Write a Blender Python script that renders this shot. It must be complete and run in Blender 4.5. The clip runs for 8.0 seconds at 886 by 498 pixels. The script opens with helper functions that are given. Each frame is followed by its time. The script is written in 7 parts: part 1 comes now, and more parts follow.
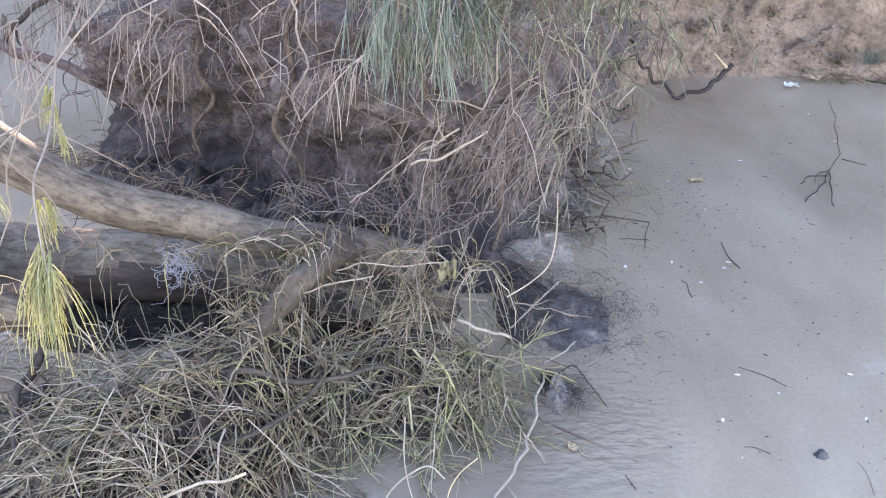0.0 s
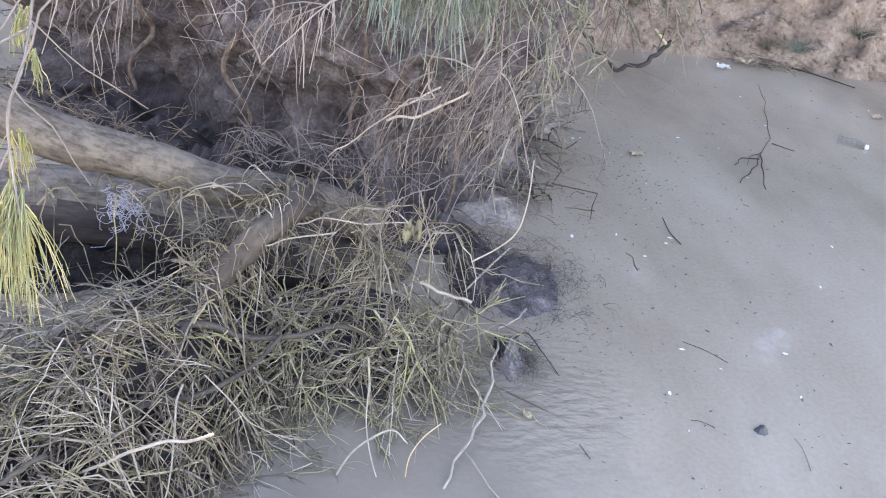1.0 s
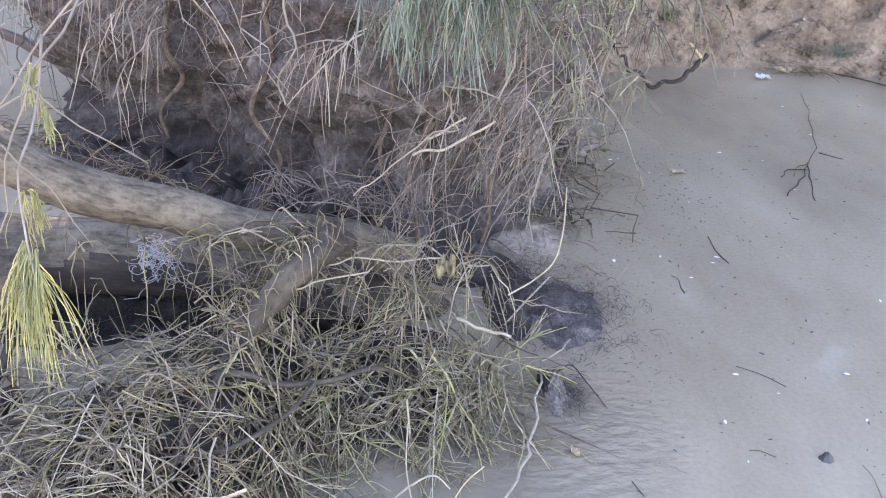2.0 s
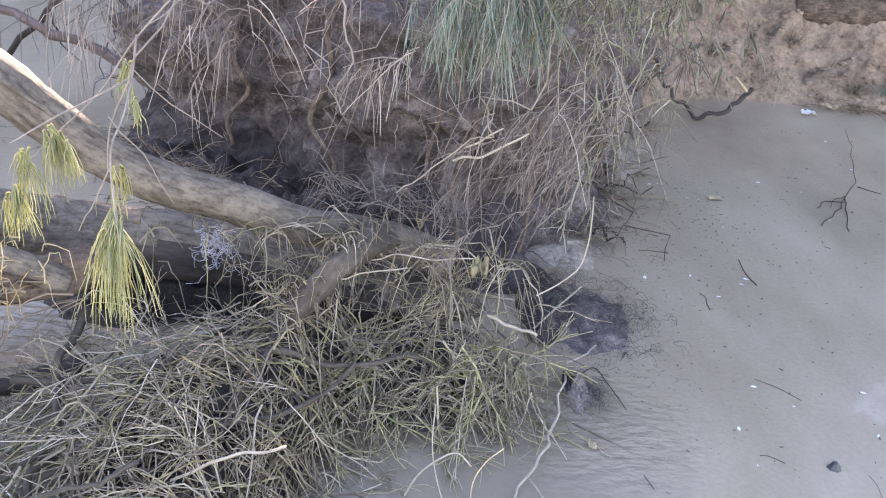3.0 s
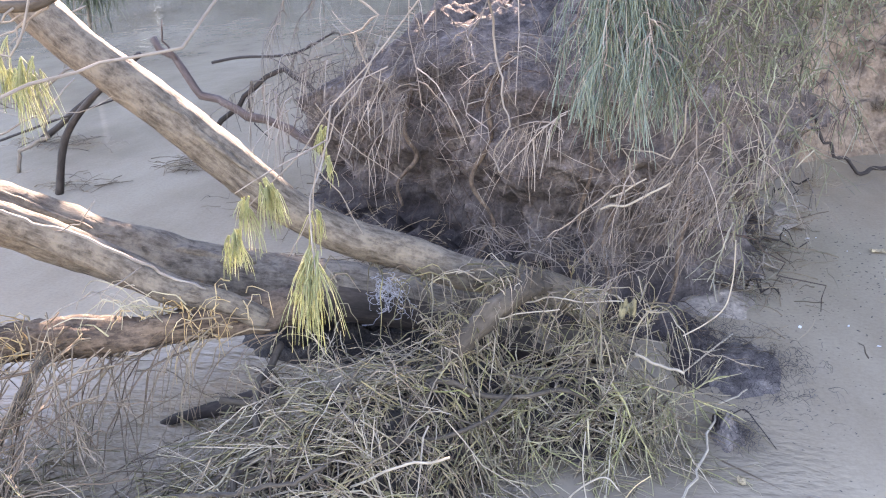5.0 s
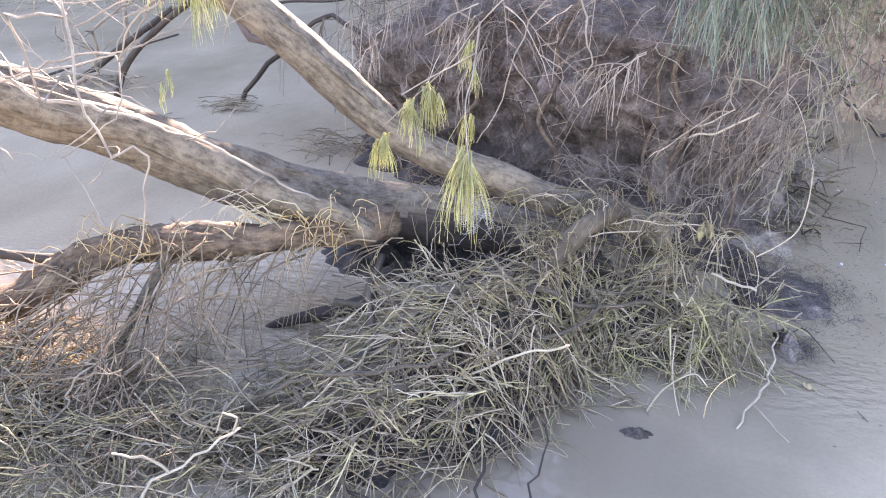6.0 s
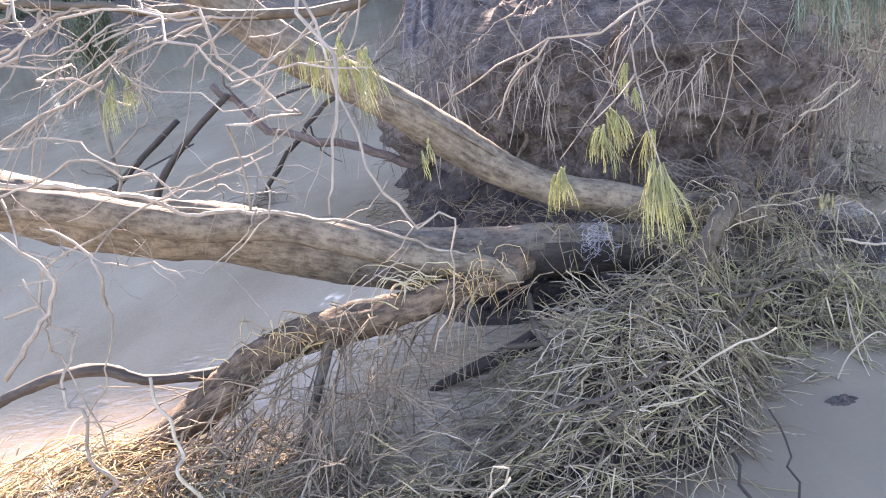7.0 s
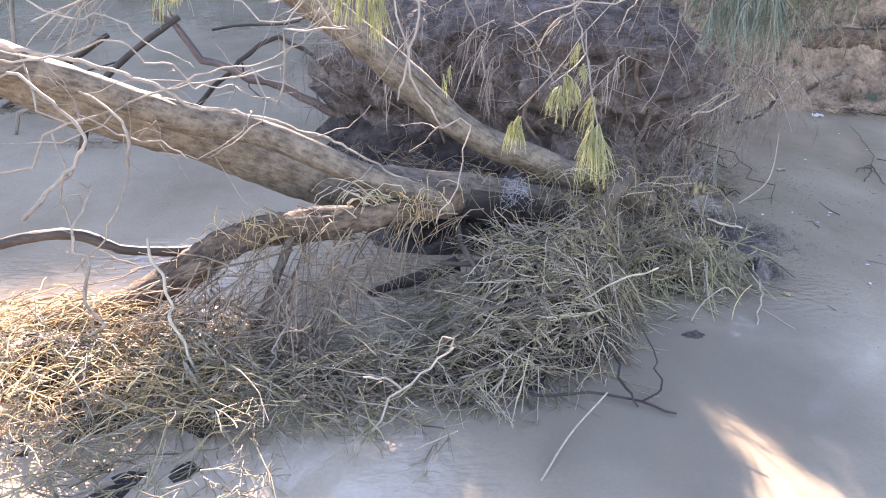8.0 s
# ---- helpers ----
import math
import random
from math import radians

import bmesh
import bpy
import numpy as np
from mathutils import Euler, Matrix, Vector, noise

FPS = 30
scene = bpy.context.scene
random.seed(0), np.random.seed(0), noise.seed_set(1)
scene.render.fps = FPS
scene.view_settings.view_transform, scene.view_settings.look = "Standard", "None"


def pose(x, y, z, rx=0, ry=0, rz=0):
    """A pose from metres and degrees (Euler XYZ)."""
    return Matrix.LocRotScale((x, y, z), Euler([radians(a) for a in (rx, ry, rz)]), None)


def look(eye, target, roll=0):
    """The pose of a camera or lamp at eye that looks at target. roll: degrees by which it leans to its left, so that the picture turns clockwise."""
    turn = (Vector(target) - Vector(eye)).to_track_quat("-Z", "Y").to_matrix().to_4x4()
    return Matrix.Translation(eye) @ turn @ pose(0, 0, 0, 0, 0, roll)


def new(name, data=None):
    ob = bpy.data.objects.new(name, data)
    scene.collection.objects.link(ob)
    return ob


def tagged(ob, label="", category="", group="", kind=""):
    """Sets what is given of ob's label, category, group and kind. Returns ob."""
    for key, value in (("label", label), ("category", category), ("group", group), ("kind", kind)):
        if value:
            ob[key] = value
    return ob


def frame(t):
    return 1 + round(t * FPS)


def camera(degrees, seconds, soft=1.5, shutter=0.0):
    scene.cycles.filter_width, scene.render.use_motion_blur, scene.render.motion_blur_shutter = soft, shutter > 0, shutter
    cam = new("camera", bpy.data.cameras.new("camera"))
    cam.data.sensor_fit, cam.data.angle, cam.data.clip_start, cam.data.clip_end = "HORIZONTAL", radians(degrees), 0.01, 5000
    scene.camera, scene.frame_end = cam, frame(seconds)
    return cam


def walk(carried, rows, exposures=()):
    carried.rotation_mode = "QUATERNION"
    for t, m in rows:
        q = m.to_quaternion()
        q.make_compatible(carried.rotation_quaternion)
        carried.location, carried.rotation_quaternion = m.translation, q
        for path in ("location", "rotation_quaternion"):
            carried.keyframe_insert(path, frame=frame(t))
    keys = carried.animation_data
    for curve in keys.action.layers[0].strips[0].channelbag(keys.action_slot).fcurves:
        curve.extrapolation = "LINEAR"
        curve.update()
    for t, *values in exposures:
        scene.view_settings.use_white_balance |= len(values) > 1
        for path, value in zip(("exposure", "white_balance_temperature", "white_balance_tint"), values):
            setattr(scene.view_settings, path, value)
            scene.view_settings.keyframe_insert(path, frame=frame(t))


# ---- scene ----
cam = camera(55.3, 8.0, soft=1.1)

PATH = [
    (0, (-0.357, -2.14, 1.733), (-0.353, -0.367, 0.806), 0.8),
    (0.5, (-0.522, -2.096, 1.73), (-0.255, -0.347, 0.796), 6.5),
    (1, (-0.556, -2.074, 1.709), (-0.313, -0.361, 0.706), 8.2),
    (1.5, (-0.549, -2.012, 1.702), (-0.369, -0.284, 0.712), 5.4),
    (1.7, (-0.51, -1.997, 1.695), (-0.364, -0.246, 0.74), 3.2),
    (2.8, (-0.52, -2.144, 1.695), (-0.463, -0.393, 0.73), 5.3),
    (3, (-0.472, -2.227, 1.716), (-0.463, -0.443, 0.813), 4.3),
    (3.5, (-0.342, -2.385, 1.693), (-0.387, -0.589, 0.814), 2.6),
    (4, (-0.315, -2.438, 1.742), (-0.52, -0.626, 0.92), -3.5),
    (4.5, (-0.35, -2.475, 1.75), (-0.625, -0.658, 0.963), -2.3),
    (5, (-0.42, -2.51, 1.75), (-0.8, -0.699, 0.991), -1.0),
    (5.2, (-0.447, -2.533, 1.725), (-0.884, -0.742, 0.951), 0.4),
    (6.3, (-1.0, -2.96, 1.657), (-1.174, -1.145, 0.834), 2.3),
    (6.5, (-1.154, -2.95, 1.636), (-1.163, -1.097, 0.883), 0.1),
    (6.7, (-1.344, -3.002, 1.584), (-1.386, -1.149, 0.832), -2.7),
    (6.8, (-1.419, -3.031, 1.618), (-1.533, -1.177, 0.876), -3.0),
    (6.9, (-1.471, -3.026, 1.662), (-1.645, -1.169, 0.94), -6.3),
    (7, (-1.531, -3.06, 1.681), (-1.727, -1.197, 0.981), -9.9),
    (7.5, (-1.819, -3.338, 1.723), (-1.689, -1.488, 0.974), -4.6),
    (8, (-1.928, -3.71, 1.688), (-1.773, -1.864, 0.935), 2.3),
]
walk(cam, [(t, look(eye, target, roll)) for t, eye, target, roll in PATH], [(0, 3.79, 7550, 32), (1.5, 3.79, 7550, 32), (3.0, 3.66, 7550, 32), (3.5, 3.84, 7550, 32), (5.2, 3.76, 7500, 32), (6.5, 3.87, 7550, 32), (7.0, 3.50, 7250, 30), (7.5, 3.20, 7250, 30), (8, 3.44, 7150, 30)])

# ---- world and sun ----
SUN_ELEV, SUN_AZ = 23.0, -10.0          # degrees; azimuth from +y towards +x
world = bpy.data.worlds.new("sky")
scene.world = world
world.use_nodes = True
wn = world.node_tree
sky = wn.nodes.new("ShaderNodeTexSky")
sky.sky_type = "NISHITA"
sky.sun_disc = False
sky.sun_elevation = radians(SUN_ELEV)
sky.sun_rotation = radians(SUN_AZ)
sky.air_density, sky.dust_density, sky.ozone_density = 1.0, 0.06, 1.0
wn.nodes["Background"].inputs[1].default_value = 0.10
wn.links.new(sky.outputs[0], wn.nodes["Background"].inputs[0])
sun_data = bpy.data.lights.new("sun", "SUN")
sun_data.energy, sun_data.angle, sun_data.color = 5.0, radians(0.5), (1.0, 0.90, 0.76)
sun = new("sun", sun_data)
sun_dir = Vector((math.sin(radians(SUN_AZ)) * math.cos(radians(SUN_ELEV)), math.cos(radians(SUN_AZ)) * math.cos(radians(SUN_ELEV)), math.sin(radians(SUN_ELEV))))
sun.matrix_world = look(sun_dir * 30, (0, 0, 0))

rng = np.random.default_rng(7)


# ---- materials ----
def nodes_of(name):
    m = bpy.data.materials.new(name)
    m.use_nodes = True
    nt = m.node_tree
    return m, nt, nt.nodes["Principled BSDF"]


def ramp_node(nt, colors, lo=0.25, hi=0.75):
    r = nt.nodes.new("ShaderNodeValToRGB")
    el = r.color_ramp.elements
    while len(el) < len(colors):
        el.new(0.5)
    for i, c in enumerate(colors):
        el[i].position = lo + (hi - lo) * i / max(1, len(colors) - 1)
        el[i].color = (*c, 1)
    return r


def noise_node(nt, coord, scale, detail=5, rough=0.6, stretch=None):
    n = nt.nodes.new("ShaderNodeTexNoise")
    n.inputs["Scale"].default_value, n.inputs["Detail"].default_value, n.inputs["Roughness"].default_value = scale, detail, rough
    if stretch:
        mp = nt.nodes.new("ShaderNodeMapping")
        mp.inputs["Scale"].default_value = stretch
        nt.links.new(coord, mp.inputs["Vector"])
        coord = mp.outputs[0]
    nt.links.new(coord, n.inputs["Vector"])
    return n


def surface(name, colors, scale, rough=0.8, bump=0.3, depth=0.01, stretch=None, uv=False, fine=9.0, spec=0.3, stain=None):
    """A surface with broad patches, fine grain and relief."""
    m, nt, p = nodes_of(name)
    tc = nt.nodes.new("ShaderNodeTexCoord")
    co = tc.outputs["UV" if uv else "Object"]
    broad = noise_node(nt, co, scale, 6, 0.62, stretch)
    grain = noise_node(nt, co, scale * fine, 5, 0.65, stretch)
    r = ramp_node(nt, colors)
    nt.links.new(broad.outputs[0], r.inputs[0])
    mix = nt.nodes.new("ShaderNodeMix")
    mix.data_type, mix.blend_type = "RGBA", "OVERLAY"
    mix.inputs[0].default_value = 0.55
    nt.links.new(r.outputs[0], mix.inputs[6])
    g = ramp_node(nt, [(0.18, 0.18, 0.18), (0.78, 0.78, 0.78)], 0.3, 0.7)
    nt.links.new(grain.outputs[0], g.inputs[0])
    nt.links.new(g.outputs[0], mix.inputs[7])
    col = mix.outputs[2]
    if stain:
        s = noise_node(nt, tc.outputs["Object"], stain[1], 3, 0.5)
        sr = ramp_node(nt, [(0, 0, 0), (1, 1, 1)], 0.48, 0.6)
        nt.links.new(s.outputs[0], sr.inputs[0])
        m2 = nt.nodes.new("ShaderNodeMix")
        m2.data_type = "RGBA"
        nt.links.new(sr.outputs[0], m2.inputs[0])
        nt.links.new(col, m2.inputs[6])
        m2.inputs[7].default_value = (*stain[0], 1)
        col = m2.outputs[2]
    nt.links.new(col, p.inputs["Base Color"])
    add = nt.nodes.new("ShaderNodeMath")
    add.operation = "MULTIPLY_ADD"
    nt.links.new(grain.outputs[0], add.inputs[0])
    add.inputs[1].default_value = 0.5
    nt.links.new(broad.outputs[0], add.inputs[2])
    b = nt.nodes.new("ShaderNodeBump")
    b.inputs["Strength"].default_value, b.inputs["Distance"].default_value = bump, depth
    nt.links.new(add.outputs[0], b.inputs["Height"])
    nt.links.new(b.outputs[0], p.inputs["Normal"])
    p.inputs["Roughness"].default_value = rough
    p.inputs["Specular IOR Level"].default_value = spec
    return m


def fibre(name, colors, rough=0.75, glow=0.0, spec=0.25):
    """Stalks and needles: each one has its own colour; glow is the share of light that passes through."""
    m, nt, p = nodes_of(name)
    geo = nt.nodes.new("ShaderNodeNewGeometry")
    r = ramp_node(nt, colors, 0.0, 1.0)
    nt.links.new(geo.outputs["Random Per Island"], r.inputs[0])
    tc = nt.nodes.new("ShaderNodeTexCoord")
    n = noise_node(nt, tc.outputs["Object"], 14.0, 4)
    mix = nt.nodes.new("ShaderNodeMix")
    mix.data_type, mix.blend_type = "RGBA", "OVERLAY"
    mix.inputs[0].default_value = 0.5
    nt.links.new(r.outputs[0], mix.inputs[6])
    nt.links.new(n.outputs[0], mix.inputs[7])
    nt.links.new(mix.outputs[2], p.inputs["Base Color"])
    p.inputs["Roughness"].default_value = rough
    p.inputs["Specular IOR Level"].default_value = spec
    if glow:
        t = nt.nodes.new("ShaderNodeBsdfTranslucent")
        nt.links.new(mix.outputs[2], t.inputs[0])
        ms = nt.nodes.new("ShaderNodeMixShader")
        ms.inputs[0].default_value = glow
        out = nt.nodes["Material Output"]
        nt.links.new(p.outputs[0], ms.inputs[1])
        nt.links.new(t.outputs[0], ms.inputs[2])
        nt.links.new(ms.outputs[0], out.inputs[0])
    return m


def bark(name, crack, mid, light):
    """Rough bark: long fibres, dark cracks along the limb, and a dried silt film in patches."""
    m, nt, p = nodes_of(name)
    tc = nt.nodes.new("ShaderNodeTexCoord")
    uv, ob = tc.outputs["UV"], tc.outputs["Object"]
    fibre_n = noise_node(nt, uv, 1.0, 7, 0.72, (60.0, 16.0, 1.0))
    crack_n = noise_node(nt, uv, 1.0, 5, 0.65, (30.0, 10.0, 1.0))
    silt = noise_node(nt, ob, 11.0, 8, 0.75)
    r = ramp_node(nt, [crack, mid, light], 0.32, 0.7)
    nt.links.new(fibre_n.outputs[0], r.inputs[0])
    ck = ramp_node(nt, [(0.62, 0.62, 0.62), (1, 1, 1)], 0.34, 0.44)
    nt.links.new(crack_n.outputs[0], ck.inputs[0])
    mul = nt.nodes.new("ShaderNodeMix")
    mul.data_type, mul.blend_type = "RGBA", "MULTIPLY"
    mul.inputs[0].default_value = 0.85
    nt.links.new(r.outputs[0], mul.inputs[6])
    nt.links.new(ck.outputs[0], mul.inputs[7])
    sr = ramp_node(nt, [(0, 0, 0), (0.75, 0.75, 0.75)], 0.46, 0.62)
    nt.links.new(silt.outputs[0], sr.inputs[0])
    mix = nt.nodes.new("ShaderNodeMix")
    mix.data_type = "RGBA"
    nt.links.new(sr.outputs[0], mix.inputs[0])
    nt.links.new(mul.outputs[2], mix.inputs[6])
    mix.inputs[7].default_value = (light[0] * 1.05, light[1] * 1.03, light[2] * 1.0, 1)
    nt.links.new(mix.outputs[2], p.inputs["Base Color"])
    add = nt.nodes.new("ShaderNodeMath")
    add.operation = "MULTIPLY_ADD"
    nt.links.new(fibre_n.outputs[0], add.inputs[0])
    add.inputs[1].default_value = 0.5
    nt.links.new(ck.outputs[0], add.inputs[2])
    b = nt.nodes.new("ShaderNodeBump")
    b.inputs["Strength"].default_value, b.inputs["Distance"].default_value = 0.9, 0.014
    nt.links.new(add.outputs[0], b.inputs["Height"])
    nt.links.new(b.outputs[0], p.inputs["Normal"])
    p.inputs["Roughness"].default_value = 0.88
    p.inputs["Specular IOR Level"].default_value = 0.2
    return m


def water_material():
    m, nt, p = nodes_of("murky_water")
    tc = nt.nodes.new("ShaderNodeTexCoord")
    co = tc.outputs["Object"]
    silt = noise_node(nt, co, 0.9, 6, 0.6, (1.0, 0.5, 1.0))
    r = ramp_node(nt, [(0.26, 0.21, 0.15), (0.34, 0.283, 0.208), (0.40, 0.34, 0.256)], 0.32, 0.68)
    nt.links.new(silt.outputs[0], r.inputs[0])
    grit = noise_node(nt, co, 55.0, 4, 0.7)
    gr = ramp_node(nt, [(0.36, 0.36, 0.36), (0.5, 0.5, 0.5), (0.6, 0.6, 0.6)], 0.25, 0.8)
    nt.links.new(grit.outputs[0], gr.inputs[0])
    mix = nt.nodes.new("ShaderNodeMix")
    mix.data_type, mix.blend_type = "RGBA", "OVERLAY"
    mix.inputs[0].default_value = 0.5
    nt.links.new(r.outputs[0], mix.inputs[6])
    nt.links.new(gr.outputs[0], mix.inputs[7])
    # murk plus painted shade and dark reflection in the water before the debris
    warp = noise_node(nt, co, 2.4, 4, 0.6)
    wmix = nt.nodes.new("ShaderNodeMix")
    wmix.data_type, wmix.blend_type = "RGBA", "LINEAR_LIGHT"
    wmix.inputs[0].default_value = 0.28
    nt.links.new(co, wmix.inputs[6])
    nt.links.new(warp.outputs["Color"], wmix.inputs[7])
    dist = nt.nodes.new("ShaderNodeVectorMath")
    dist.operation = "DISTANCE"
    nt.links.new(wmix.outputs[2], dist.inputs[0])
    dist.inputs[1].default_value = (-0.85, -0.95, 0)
    dark_zone = nt.nodes.new("ShaderNodeMapRange")
    dark_zone.interpolation_type = "SMOOTHSTEP"
    dark_zone.inputs[1].default_value, dark_zone.inputs[2].default_value = 1.25, 0.45
    dark_zone.inputs[3].default_value, dark_zone.inputs[4].default_value = 0.0, 0.75
    nt.links.new(dist.outputs["Value"], dark_zone.inputs[0])
    # and the same under the end of the debris
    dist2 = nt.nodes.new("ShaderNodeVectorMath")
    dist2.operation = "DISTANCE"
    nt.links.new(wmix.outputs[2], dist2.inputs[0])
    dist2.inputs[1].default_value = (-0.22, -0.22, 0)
    dark_zone2 = nt.nodes.new("ShaderNodeMapRange")
    dark_zone2.interpolation_type = "SMOOTHSTEP"
    dark_zone2.inputs[1].default_value, dark_zone2.inputs[2].default_value = 0.72, 0.2
    dark_zone2.inputs[3].default_value, dark_zone2.inputs[4].default_value = 0.0, 0.6
    nt.links.new(dist2.outputs["Value"], dark_zone2.inputs[0])
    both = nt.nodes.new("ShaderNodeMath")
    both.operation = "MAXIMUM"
    nt.links.new(dark_zone.outputs[0], both.inputs[0])
    nt.links.new(dark_zone2.outputs[0], both.inputs[1])
    murk_shade = nt.nodes.new("ShaderNodeMix")
    murk_shade.data_type = "RGBA"
    nt.links.new(both.outputs[0], murk_shade.inputs[0])
    nt.links.new(mix.outputs[2], murk_shade.inputs[6])
    murk_shade.inputs[7].default_value = (0.15, 0.128, 0.10, 1)
    nt.links.new(murk_shade.outputs[2], p.inputs["Base Color"])
    p.inputs["Roughness"].default_value = 0.06
    p.inputs["IOR"].default_value = 1.33
    # ripples: faint everywhere, livelier where the current breaks round the debris
    calm = noise_node(nt, co, 3.5, 3, 0.5, (1.0, 0.6, 1.0))
    quick = noise_node(nt, co, 21.0, 2.5, 0.5, (0.75, 1.35, 1.0))
    def near(x, y, radius, height=1.0):
        d = nt.nodes.new("ShaderNodeVectorMath")
        d.operation = "DISTANCE"
        nt.links.new(co, d.inputs[0])
        d.inputs[1].default_value = (x, y, 0)
        q = nt.nodes.new("ShaderNodeMapRange")
        q.inputs[1].default_value, q.inputs[2].default_value = radius, radius * 0.3
        q.inputs[4].default_value = height
        nt.links.new(d.outputs["Value"], q.inputs[0])
        return q.outputs[0]
    total = None
    for spot in ((0.06, -0.02, 0.45, 2.5), (-1.92, -0.25, 0.95, 4.0), (-3.0, -0.1, 0.8, 1.6), (-3.6, -0.25, 0.7), (-1.75, -1.45, 0.3)):
        o = near(*spot)
        if total is None:
            total = o
        else:
            a = nt.nodes.new("ShaderNodeMath")
            a.operation = "MAXIMUM"
            nt.links.new(total, a.inputs[0])
            nt.links.new(o, a.inputs[1])
            total = a.outputs[0]
    mul = nt.nodes.new("ShaderNodeMath")
    mul.operation = "MULTIPLY"
    nt.links.new(quick.outputs[0], mul.inputs[0])
    nt.links.new(total, mul.inputs[1])
    b1 = nt.nodes.new("ShaderNodeBump")
    b1.inputs["Strength"].default_value, b1.inputs["Distance"].default_value = 0.35, 0.02
    nt.links.new(calm.outputs[0], b1.inputs["Height"])
    b2 = nt.nodes.new("ShaderNodeBump")
    b2.inputs["Strength"].default_value, b2.inputs["Distance"].default_value = 1.0, 0.006
    nt.links.new(mul.outputs[0], b2.inputs["Height"])
    nt.links.new(b1.outputs[0], b2.inputs["Normal"])
    nt.links.new(b2.outputs[0], p.inputs["Normal"])
    return m


M_WATER = water_material()
M_EARTH = surface("bank_earth", [(0.10, 0.07, 0.053), (0.255, 0.188, 0.138), (0.37, 0.285, 0.217)], 4.5, 0.95, 1.0, 0.05, fine=7, spec=0.1)
M_BARK = bark("silty_bark", (0.044, 0.036, 0.029), (0.117, 0.099, 0.079), (0.205, 0.178, 0.144))
M_ROOTBARK = bark("fibrous_root_bark", (0.03, 0.022, 0.018), (0.085, 0.062, 0.047), (0.19, 0.142, 0.105))
M_WOOD = surface("grey_deadwood", [(0.12, 0.10, 0.08), (0.22, 0.185, 0.15), (0.32, 0.28, 0.23)], 9.0, 0.8, 0.5, 0.004, (1.0, 0.2, 1.0), True, 6.0)
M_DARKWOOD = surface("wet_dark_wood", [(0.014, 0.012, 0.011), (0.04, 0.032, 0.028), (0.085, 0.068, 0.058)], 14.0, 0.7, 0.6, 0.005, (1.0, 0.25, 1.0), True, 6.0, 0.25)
M_REDWOOD = surface("reddish_wood", [(0.06, 0.044, 0.038), (0.11, 0.08, 0.07), (0.17, 0.13, 0.11)], 8.0, 0.75, 0.5, 0.005, (1.0, 0.25, 1.0), True, 6.0)
M_PALE = surface("pale_twig_bark", [(0.10, 0.085, 0.072), (0.22, 0.192, 0.163), (0.36, 0.325, 0.283)], 14.0, 0.75, 0.4, 0.002, (1.0, 0.3, 1.0), True, 5.0)
M_PEELED = surface("peeled_pale_wood", [(0.22, 0.185, 0.14), (0.34, 0.295, 0.23), (0.46, 0.41, 0.33)], 12.0, 0.7, 0.4, 0.002, (1.0, 0.3, 1.0), True, 5.0)
M_TANMUD = surface("wet_tan_mud", [(0.17, 0.143, 0.12), (0.31, 0.262, 0.215), (0.42, 0.36, 0.295)], 8.0, 0.85, 0.6, 0.008, fine=7, spec=0.15)
# dark silt of the mounds; also carries painted shade at the bank foot
M_MUDSHADE = surface("dark_silt_and_shade", [(0.024, 0.02, 0.02), (0.052, 0.044, 0.042), (0.105, 0.09, 0.084)], 9.0, 0.8, 0.4, 0.008, fine=9, spec=0.12)
M_GRIT = surface("grey_grit_silt", [(0.06, 0.052, 0.05), (0.15, 0.128, 0.118), (0.27, 0.235, 0.205)], 16.0, 0.6, 0.8, 0.01, fine=8, spec=0.3)
# darker than bank_earth: brown soil with the bank's shade in its colour
M_SOIL = surface("root_soil_with_shade", [(0.04, 0.034, 0.032), (0.125, 0.105, 0.097), (0.275, 0.235, 0.218)], 7.0, 0.9, 1.0, 0.04, fine=9, spec=0.1)
M_MUDWOOD = surface("mud_caked_bark", [(0.042, 0.035, 0.028), (0.08, 0.066, 0.052), (0.13, 0.11, 0.085)], 9.0, 0.8, 1.0, 0.012, (1.0, 0.5, 1.0), True, 6.0, 0.2)
# silt blackened so that gaps and hollows read as shade
M_SILTSHADE = surface("black_silt_shade", [(0.014, 0.012, 0.012), (0.034, 0.03, 0.028), (0.075, 0.064, 0.056)], 14.0, 0.6, 0.9, 0.02, fine=7, spec=0.25)
M_STONE = surface("wet_stone", [(0.02, 0.022, 0.025), (0.05, 0.05, 0.055)], 18.0, 0.4, 0.5, 0.005, spec=0.5)
M_DEBRIS = fibre("tangled_stalks", [(0.065, 0.048, 0.037), (0.20, 0.16, 0.12), (0.15, 0.135, 0.068), (0.28, 0.225, 0.165), (0.10, 0.078, 0.06), (0.25, 0.22, 0.11), (0.36, 0.30, 0.222), (0.17, 0.125, 0.09), (0.31, 0.265, 0.145), (0.11, 0.10, 0.052), (0.44, 0.375, 0.29), (0.085, 0.065, 0.05)], 0.6, 0.05)
M_MOSSY = fibre("olive_green_branchlets", [(0.24, 0.245, 0.10), (0.33, 0.305, 0.15), (0.39, 0.345, 0.23), (0.15, 0.135, 0.075), (0.30, 0.25, 0.17), (0.10, 0.08, 0.06)], 0.6, 0.08)
M_TAN = fibre("pale_tan_branchlets", [(0.28, 0.225, 0.165), (0.42, 0.355, 0.27), (0.33, 0.30, 0.17), (0.48, 0.42, 0.34)], 0.6)
M_RUSSET = fibre("russet_branchlets", [(0.11, 0.075, 0.052), (0.20, 0.145, 0.10), (0.30, 0.235, 0.165), (0.16, 0.12, 0.085)], 0.75)
